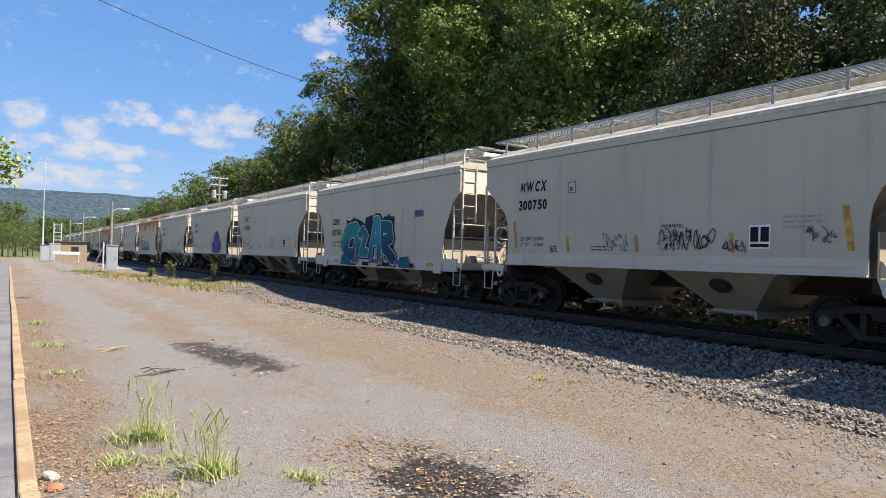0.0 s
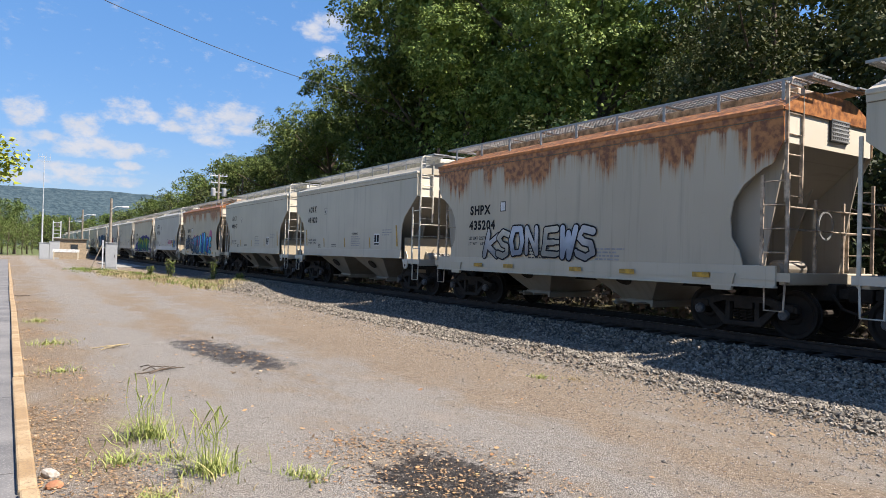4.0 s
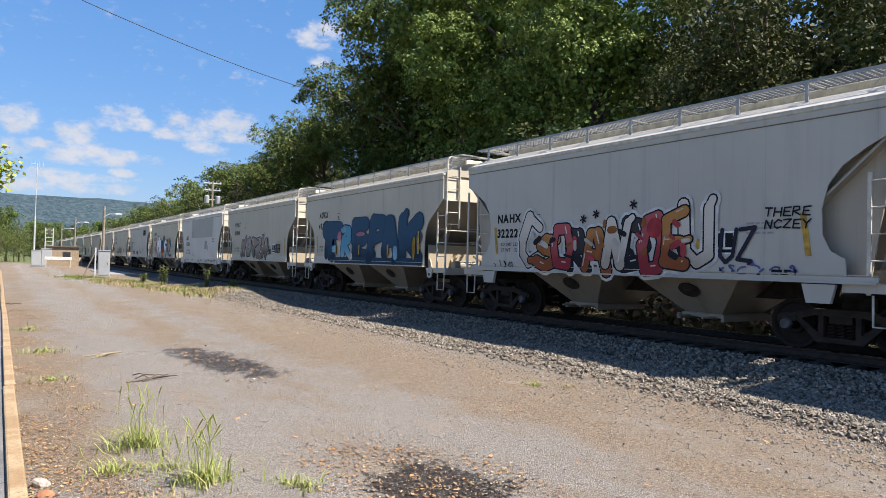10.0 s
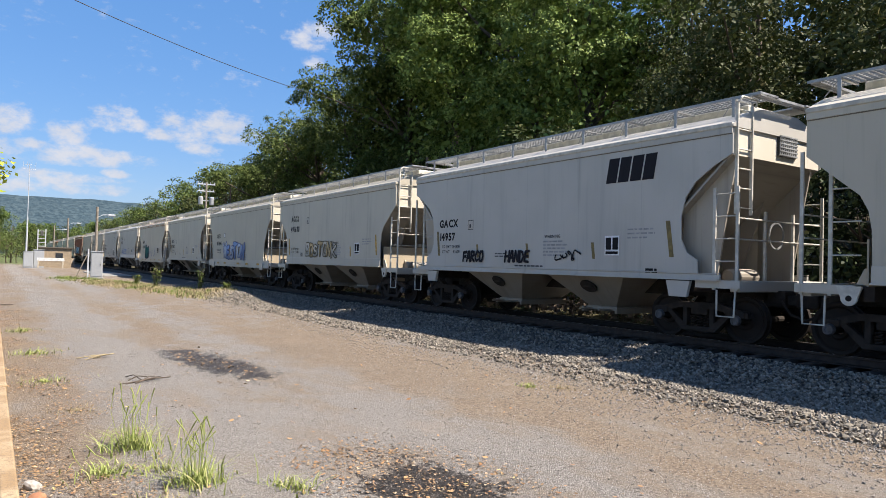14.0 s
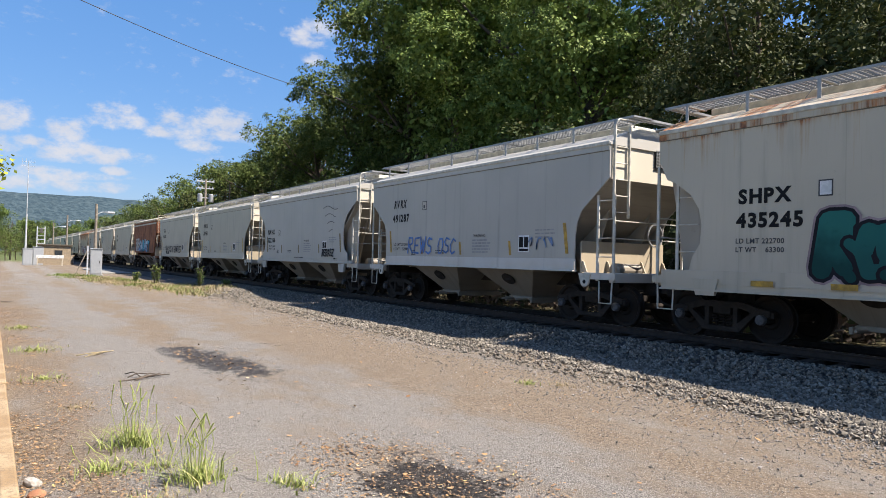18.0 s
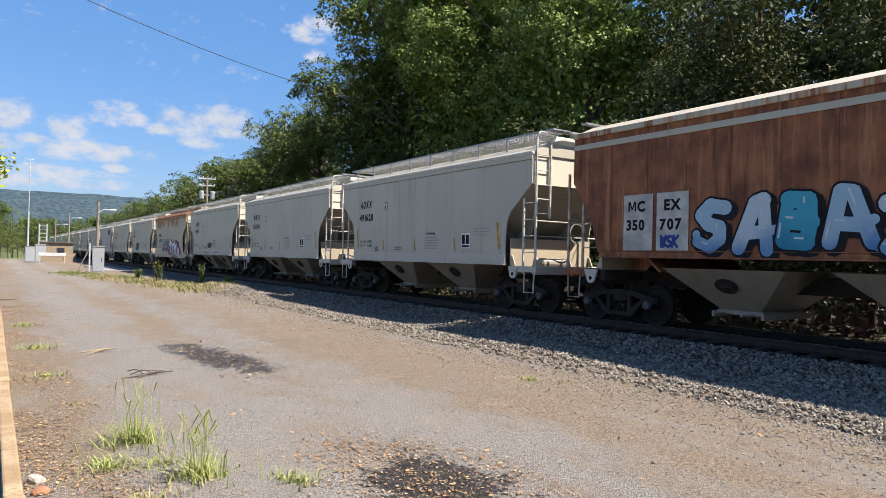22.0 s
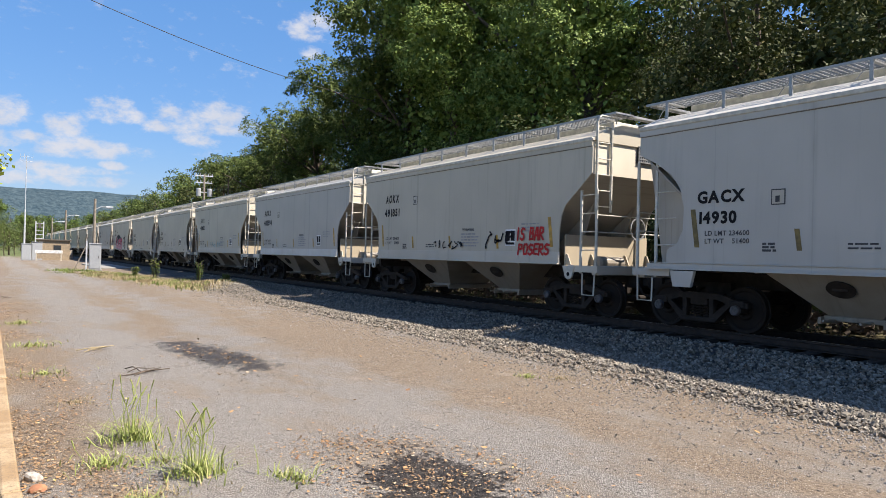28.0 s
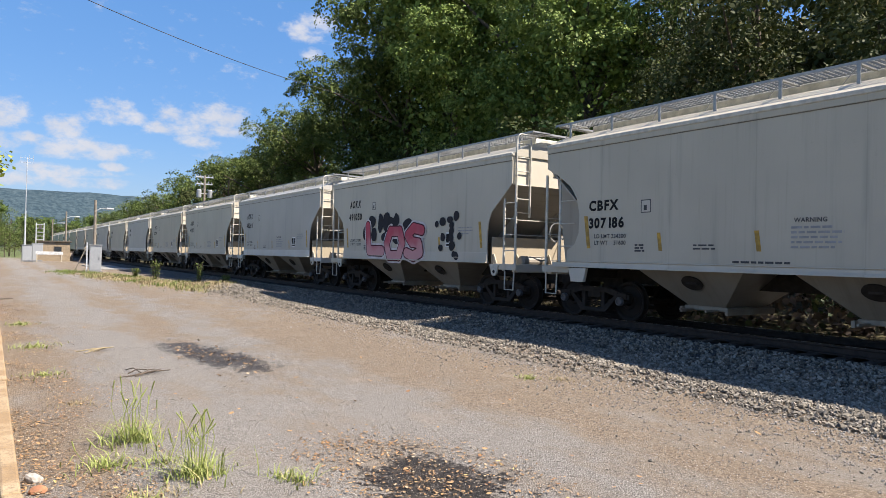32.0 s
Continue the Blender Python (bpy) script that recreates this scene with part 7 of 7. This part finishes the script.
def cabinet():
    t = thing("equipment_cabinet", "tall grey steel trackside equipment cabinet", "cabinet", m=pose(6.65, 59.0, GROUND, 0, 0, -8))
    part("body", Mesh().soft(-0.42, 0.42, -0.35, 0.35, 0.12, 2.10, 0.02), M_CABINET, t)
    part("roof", Mesh().soft(-0.46, 0.46, -0.40, 0.40, 2.10, 2.17, 0.015), M_CABINET, t)
    part("door", Mesh().soft(-0.36, 0.36, -0.375, -0.35, 0.2, 2.0, 0.008), M_CABINET, t)
    part("handle", Mesh().box(0.24, 0.27, -0.41, -0.375, 1.0, 1.2), M_STEEL, t)
    part("plinth", Mesh().soft(-0.5, 0.5, -0.45, 0.45, -0.1, 0.12, 0.02), M_CONCRETE, t)
    s = thing("marker_post", "slim grey post with a diagonal brace", "post", m=pose(6.0, 58.6, GROUND))
    part("upright", Mesh().box(-0.05, 0.05, -0.05, 0.05, -0.2, 2.35), M_GALV, s)
    part("brace", Mesh().rod((-0.05, 0, 1.95), (-0.85, 0, 0), 0.04), M_WOOD_POLE, s)


def shed():
    t = thing("equipment_shed", "small tan metal shed with one dark window", "shed", m=pose(7.0, 108.0, GROUND, 0, 0, -6))
    part("wall", Mesh().box(-1.9, 1.9, -1.4, 1.4, -0.1, 2.65), M_TAN, t)
    part("roof", Mesh().soft(-2.1, 2.1, -1.6, 1.6, 2.65, 2.82, 0.03), M_ROOF, t)
    part("window_frame", Mesh().box(0.0, 0.95, -1.44, -1.40, 1.25, 2.05), M_ROOF, t)
    part("pane", Mesh().box(0.07, 0.88, -1.46, -1.44, 1.32, 1.98), M_GLASS, t)
    part("door", Mesh().soft(-1.5, -0.7, -1.43, -1.40, 0, 2.0, 0.01), M_TAN, t)
    b = thing("barrier", "white board barrier on short legs", "barrier", m=pose(6.0, 101.0, GROUND, 0, 0, -10))
    part("board", Mesh().soft(-1.55, 1.55, -0.05, 0.05, 0.95, 1.35, 0.01), plain("white_board", (0.66, 0.66, 0.64), 0.6), b)
    for a in (-1.4, 1.4):
        part("leg", Mesh().box(a - 0.07, a + 0.07, -0.06, 0.06, -0.1, 1.0), M_CREAM, b)
    part("panel", Mesh().box(-1.33, 1.33, -0.02, 0.02, 0.25, 0.92), M_TAN, b)
    for i, (x, y, w, h) in enumerate(((3.55, 103.0, 0.55, 2.1), (4.75, 103.4, 0.6, 2.35))):
        c = thing("signal_cabinet", "squat grey signal cabinet", "cabinet", "signal cabinets by the shed", m=pose(x, y, GROUND))
        part("body", Mesh().soft(-w, w, -0.5, 0.5, 0, h, 0.03), M_CABINET, c)
        part("door", Mesh().soft(-w + 0.08, w - 0.08, -0.53, -0.5, 0.15, h - 0.2, 0.01), M_CABINET, c)
        part("roof", Mesh().soft(-w - 0.05, w + 0.05, -0.56, 0.56, h, h + 0.07, 0.02), M_CABINET, c)
    s = thing("signal_mast", "grey railway signal mast with caged ladder", "signal", m=pose(6.2, 128.0, GROUND))
    for a in (-0.55, 0.55):
        part("upright", Mesh().box(a - 0.08, a + 0.08, -0.08, 0.08, 0, 5.9), M_GALV, s)
    for i in range(9):
        part("rung", Mesh().box(-0.55, 0.55, -0.04, 0.04, 0.6 + i * 0.62, 0.7 + i * 0.62), M_GALV, s)
    part("signal_head", Mesh().soft(-0.22, 0.22, -0.25, 0.0, 4.8, 5.6, 0.04), M_DARK_FILL, s, "dark signal head")
    r = thing("relay_box", "low rust-red relay box", "box", m=pose(9.4, 113.0, GROUND))
    part("body", Mesh().soft(-0.35, 0.35, -0.3, 0.3, 0, 1.25, 0.02), M_TRIMRUST, r)
    part("lid", Mesh().soft(-0.4, 0.4, -0.35, 0.35, 1.25, 1.33, 0.02), M_TRIMRUST, r)
    p = Mesh().soft(7.9, 12.0, 66.0, 82.0, GROUND - 0.1, GROUND + 0.09, 0.02)
    tagged(part("concrete_pad", p, M_CONCRETE), "pale concrete crossing pad beside the track", "pad", kind="structure")


def radio_mast():
    t = post("radio_mast", "tall slim grey radio mast with antenna arms", "mast", 4.0, 125.0, 0.16, 7.2, M_GALV)
    part("upper_tube", Mesh().rod((0, 0, 7.6), (0.02, 0, 16.2), 0.06), M_GALV, t)
    for z in (16.0, 15.3):
        part("antenna_arm", Mesh().rod((-0.9, 0, z), (0.9, 0, z), 0.025), M_GALV, t)
    for a in (-0.85, -0.3, 0.3, 0.85):
        part("antenna_rod", Mesh().rod((a, 0, 15.6), (a, 0, 16.5), 0.02), M_GALV, t)


def cable():
    a, b = Vector((-4.6, 33.2, 14.72)), Vector((27.0, 51.0, 14.55))
    pts = []
    for i in range(25):
        t = i / 24
        p = a.lerp(b, t)
        p.z -= 4.13 * t * (1 - t)
        pts.append(p)
    tagged(part("overhead_cable", Mesh().pipe(pts, 0.022, 5), M_WIRE), "thin black overhead cable sagging across the sky", "cable")


def blade(v, f, rnd, x, y, z, h, lean, w):
    a = rnd.uniform(0, 6.283)
    dx, dy = math.cos(a), math.sin(a)
    o = len(v)
    for i in range(4):
        t = i / 3
        b = lean * t * t * h
        ww = w * (1 - 0.8 * t)
        zz = z + h * t * (1 - 0.25 * lean * t)
        v += [(x + dx * b - dy * ww, y + dy * b + dx * ww, zz), (x + dx * b + dy * ww, y + dy * b - dx * ww, zz)]
    f += [(o + 2 * i, o + 2 * i + 1, o + 2 * i + 3, o + 2 * i + 2) for i in range(3)]


def weed(name, label, x, y, r, h, n, mat, seed, heads=0):
    rnd = random.Random(seed)
    t = thing(name, label, "weed", "weeds in the gravel", m=pose(x, y, ground_height(x, y)))
    v, f = [], []
    for _ in range(n):
        q = abs(rnd.gauss(0, 0.6)) * r
        a = rnd.uniform(0, 6.283)
        blade(v, f, rnd, q * math.cos(a), q * math.sin(a), -0.01, h * rnd.uniform(0.3, 1.0), rnd.uniform(0.2, 1.5), 0.0065 * rnd.uniform(0.5, 1.4))
    me = Mesh()
    me.v, me.f = v, f
    tagged(part("foliage", me, mat, t), kind="stuff")
    if heads:
        s = Mesh()
        for _ in range(heads):
            a, q = rnd.uniform(0, 6.283), r * rnd.uniform(0.1, 0.7)
            px, py, hh = q * math.cos(a), q * math.sin(a), h * rnd.uniform(1.1, 2.0)
            lx, ly = rnd.gauss(0, 0.05), rnd.gauss(0, 0.05)
            s.pipe([(px * 0.5, py * 0.5, 0), (px, py, hh * 0.7), (px + lx, py + ly, hh)], 0.003, 4)
            s.rod((px + lx, py + ly, hh), (px + lx * 1.7, py + ly * 1.7, hh + 0.08), 0.0055, 5)
        tagged(part("seed_stalk", s, M_GRASS, t), "thin seed stalks", kind="stuff")
    return t


def build_weeds():
    tuft = "yellow-green grass clump growing in the gravel"
    weed("weed_clump", tuft, 1.15, 6.95, 0.33, 0.27, 220, M_GRASS, 1, 16)
    weed("weed_clump", tuft, 1.42, 5.62, 0.28, 0.25, 190, M_GRASS, 2, 20)
    weed("weed_clump", tuft, 1.26, 6.1, 0.26, 0.14, 60, M_GRASS, 12, 5)
    weed("weed_clump", "small green grass tuft in the gravel", 2.10, 5.15, 0.18, 0.16, 70, M_GRASS, 3)
    weed("weed_clump", "small green grass tuft in the gravel", 1.98, 5.3, 0.14, 0.12, 40, M_GRASS, 13)
    weed("weed_clump", "small green weed beside the kerb", 0.80, 6.2, 0.30, 0.13, 150, M_GRASS, 4, 2)
    weed("weed_clump", "sparse green weed among dead leaves", 0.88, 5.1, 0.20, 0.15, 70, M_GRASS, 14)
    weed("weed_clump", "sparse yellow-green tuft on the dirt", 6.85, 7.8, 0.16, 0.10, 90, M_GRASS, 5)
    weed("weed_clump", "sparse dry tuft on the dirt", 7.25, 7.5, 0.25, 0.09, 90, M_STRAW, 6)
    weed("weed_clump", "low weeds along the kerb", 0.65, 11.1, 0.35, 0.10, 150, M_GRASS, 7)
    weed("weed_clump", "low weeds along the kerb", 0.65, 14.3, 0.42, 0.14, 180, M_GRASS, 8)
    weed("weed_clump", "low weeds along the kerb", 0.85, 8.9, 0.3, 0.06, 130, M_STRAW, 9)
    weed("weed_clump", "low weeds along the kerb", 0.55, 18.5, 0.45, 0.13, 160, M_GRASS, 15)
    weed("weed_clump", "sparse dry grass in the gravel", 1.0, 5.2, 0.4, 0.08, 200, M_STRAW, 10)
    rnd = random.Random(8)
    for name, mat, n, hgt, label in (("verge_grass", M_WEED, 7500, 0.24, "green weeds along the edge of the track bed"), ("verge_straw", M_STRAW, 10500, 0.20, "dry straw-coloured grass along the track bed")):
        v, f = [], []
        for _ in range(n):
            t = rnd.random()
            if name == "verge_straw":
                t = 0.25 + 0.75 * t ** 0.8
            x, y = 4.6 + 4.4 * t + rnd.gauss(0, 0.75), 61 - 29 * t + rnd.gauss(0, 1.8)
            if noise.noise(Vector((x * 0.6, y * 0.4, 9 if mat is M_WEED else 4))) < (0.02 if mat is M_WEED else -0.15):
                continue
            blade(v, f, rnd, x, y, ground_height(x, y) - 0.02, hgt * rnd.uniform(0.3, 1.1), rnd.uniform(0.1, 0.9), 0.022)
        me = Mesh()
        me.v, me.f = v, f
        tagged(part(name, me, mat), label, "grass", kind="stuff")
    for x, y, h, s in ((8.09, 42.8, 1.35, 31), (9.34, 37.7, 1.25, 32), (7.5, 46.5, 0.7, 33), (9.9, 34.6, 0.5, 34)):
        r2 = random.Random(s)
        t = thing("bush", "upright leafy green weed bush beside the track", "bush", "bushes beside the track", m=pose(x, y, ground_height(x, y)))
        st, v, f = Mesh(), [], []
        for _ in range(9):
            a, q = r2.uniform(0, 6.283), r2.uniform(0.05, 0.3)
            tip = (q * math.cos(a), q * math.sin(a), h * r2.uniform(0.6, 1.0))
            st.rod((tip[0] * 0.3, tip[1] * 0.3, -0.05), tip, 0.012, 4)
            for _ in range(45):
                k = r2.random() ** 0.7
                blade(v, f, r2, tip[0] * (0.3 + 0.7 * k) + r2.gauss(0, 0.06), tip[1] * (0.3 + 0.7 * k) + r2.gauss(0, 0.06), tip[2] * k, 0.11, r2.uniform(0.8, 2.0), 0.016)
        tagged(part("stem", st, M_BARK, t), kind="stuff")
        me = Mesh()
        me.v, me.f = v, f
        tagged(part("foliage", me, M_WEED if s != 32 else M_LEAF_OLIVE, t), kind="stuff")


def build_litter():
    rnd = random.Random(6)

    def leaves(name, label, n, place, size, mat):
        v, f = [], []
        for _ in range(n):
            x, y = place()
            z = ground_height(x, y) + rnd.uniform(0.008, 0.02)
            s, a = size * rnd.uniform(0.5, 1.3), rnd.uniform(0, 6.283)
            tx, ty = rnd.gauss(0, 0.35), rnd.gauss(0, 0.35)
            o = len(v)
            for px, py, up in ((-1, 0, 0.1), (-0.2, 0.5, -0.05), (0.6, 0.4, 0.12), (1, 0, 0), (0.5, -0.45, 0.1), (-0.3, -0.5, -0.05)):
                qx, qy = px * math.cos(a) - py * math.sin(a), px * math.sin(a) + py * math.cos(a)
                v.append((x + s * qx, y + s * qy, z + s * (qx * tx + qy * ty + up) * 0.6 + s * 0.12))
            f += [(o, o + 1, o + 5), (o + 1, o + 2, o + 4, o + 5), (o + 2, o + 3, o + 4)]
        me = Mesh()
        me.v, me.f = v, f
        tagged(part(name, me, mat), label, "leaves", kind="stuff")

    def kerbside():
        while True:
            y = 3.5 + 22 * rnd.random() ** 1.6
            x = 0.24 - 0.0052 * y + abs(rnd.gauss(0, 0.55)) if rnd.random() < 0.93 else 0.06 - 0.0052 * y + rnd.uniform(-0.05, 0.05)
            if noise.noise(Vector((x * 1.6, y * 0.9, 2.0))) + rnd.uniform(-0.3, 0.3) > -0.05:
                return x, y

    def hollow():
        a, q = rnd.uniform(0, 6.283), rnd.choice((rnd.uniform(0.1, 1.0), rnd.gauss(1.15, 0.2), rnd.gauss(1.2, 0.25)))
        px, py = 0.66 * q * math.cos(a), 1.2 * q * math.sin(a)
        if rnd.random() < 0.16:
            return 2.85 + rnd.gauss(0, 0.3), 5.95 + rnd.gauss(0, 0.22)
        return 3.1 + px, 4.65 + py

    def hollow_far():
        return 3.3 + rnd.gauss(0, 0.35), 12.3 + rnd.gauss(0, 1.2)

    def strewn():
        return rnd.uniform(0.6, 8.5), 3.5 + 16 * rnd.random() ** 1.5

    brown = leaf_material("withered_leaf", (0.12, 0.08, 0.05), (0.33, 0.215, 0.12), (0.52, 0.42, 0.27))
    leaves("kerb_leaves", "brown and orange fallen leaves along the kerb", 10500, kerbside, 0.0135, brown)
    leaves("kerb_bright_leaves", "yellow and orange fallen leaves along the kerb", 900, kerbside, 0.017, M_FALLEN)
    leaves("hollow_leaves", "brown fallen leaves in the muddy hollow", 1900, hollow, 0.016, brown)
    leaves("hollow_bright_leaves", "orange fallen leaves in the muddy hollow", 330, hollow, 0.020, M_FALLEN)
    leaves("far_hollow_leaves", "dry leaves in the damp hollow", 150, hollow_far, 0.035, brown)
    leaves("strewn_leaves", "few fallen leaves strewn over the yard", 130, strewn, 0.03, M_FALLEN)
    s = thing("loose_stone", "pale chunk of stone beside the kerb", "stone", m=pose(0.30, 6.1, ground_height(0.3, 6.1) + 0.02, 10, 20, 30))
    bm = bmesh.new()
    bmesh.ops.create_icosphere(bm, subdivisions=2, radius=0.075)
    for p in bm.verts:
        p.co *= 1 + 0.35 * noise.noise(p.co * 9)
        p.co.z *= 0.6
    part("stone", Mesh().take(bm), M_PEBBLE, s)
    s = thing("loose_stone", "reddish broken brick stone beside the kerb", "stone", m=pose(0.31, 5.82, ground_height(0.31, 5.82) + 0.01, 5, -8, 70))
    bm = bmesh.new()
    bmesh.ops.create_icosphere(bm, subdivisions=2, radius=0.06)
    for p in bm.verts:
        p.co *= 1 + 0.4 * noise.noise(p.co * 11 + Vector((3, 0, 0)))
        p.co.z *= 0.55
    part("stone", Mesh().take(bm), plain("broken_brick", (0.34, 0.15, 0.075), 0.9, 0, 0.4, 12), s)
    for x, y, n, l, mat, label in ((1.87, 10.65, 7, 0.32, M_BARK, "small tangle of dry dark twigs on the gravel"), (1.62, 13.5, 5, 0.30, M_STRAW, "broken straw-coloured stalks on the gravel"), (0.36, 27.8, 3, 0.35, M_BARK, "dark broken stick beside the kerb")):
        t = thing("twigs", label, "twigs", "twigs on the gravel", m=pose(x, y, ground_height(x, y) + 0.012))
        for _ in range(n):
            a, q = rnd.gauss(0.2, 0.7), l * rnd.uniform(0.4, 1.0)
            ox, oy = rnd.gauss(0, 0.12), rnd.gauss(0, 0.10)
            dx, dy = q * math.cos(a), q * math.sin(a)
            part("twig", Mesh().pipe([(ox - dx, oy - dy, 0.0), (ox, oy, rnd.uniform(0.01, 0.06)), (ox + dx, oy + dy, rnd.uniform(0.0, 0.05))], 0.008, 5), mat, t)


lamp_post(7.6, 68.5, 5.85, 0.95)
lamp_post(8.9, 115, 6.9, 1.2)
lamp_post(9.3, 150, 7.0, 1.6)
utility_pole(20.0, 79.5, 10.2)
post("utility_pole", "plain weathered wooden utility pole", "utility pole", 21.0, 73.3, 0.10, 9.2, M_BARK, group="utility poles beyond the track")
post("dead_trunk", "slim bare grey dead tree trunk before the wood", "tree", 24.0, 38.1, 0.12, 8.6, M_BARK)
cabinet()
shed()
radio_mast()
cable()
build_weeds()
build_litter()


def motions():
    # metres that the train has run by each time
    run = [(0, 0.0), (1, 15.28), (2, 30.55), (3, 45.8), (6, 91.51), (7, 106.57), (8, 121.8), (9, 136.8), (10, 152.08), (11, 167.58), (12, 182.48), (13, 197.86), (14, 213.04), (17, 258.73), (18, 273.65),
           (19, 289.0), (20, 304.08), (21, 319.5), (22, 334.57), (23, 349.62), (24, 365.02), (25, 380.25), (28, 425.79), (29, 441.0), (30, 456.17), (31, 471.3), (32, 486.5)]
    for i, (car, wheels) in enumerate(cars):
        k = i - 1
        y0 = 22.61 + (k - 1) * PITCH
        walk(car, [(t, pose(TRACK, y0 - s, 0)) for t, s in run])
        near = (y0 - 15.0) / 15.2
        t0, t1 = max(0.0, near - 1.2), min(LAST, near + 1.0)
        for w in wheels:
            y = w.matrix_basis.translation.y
            rows = [(0, pose(0, y, 0.457))]
            if t1 > t0:
                n = int((t1 - t0) * FPS)
                turn = math.degrees(15.2 / FPS / 0.457)
                first = round(t0 * FPS)
                rows = [(0, pose(0, y, 0.457))] if first else []
                rows += [((first + j) / FPS, pose(0, y, 0.457, (turn * j) % 360)) for j in range(n)]
            if rows[-1][0] < LAST:
                rows.append((LAST, rows[-1][1]))
            walk(w, rows)


motions()
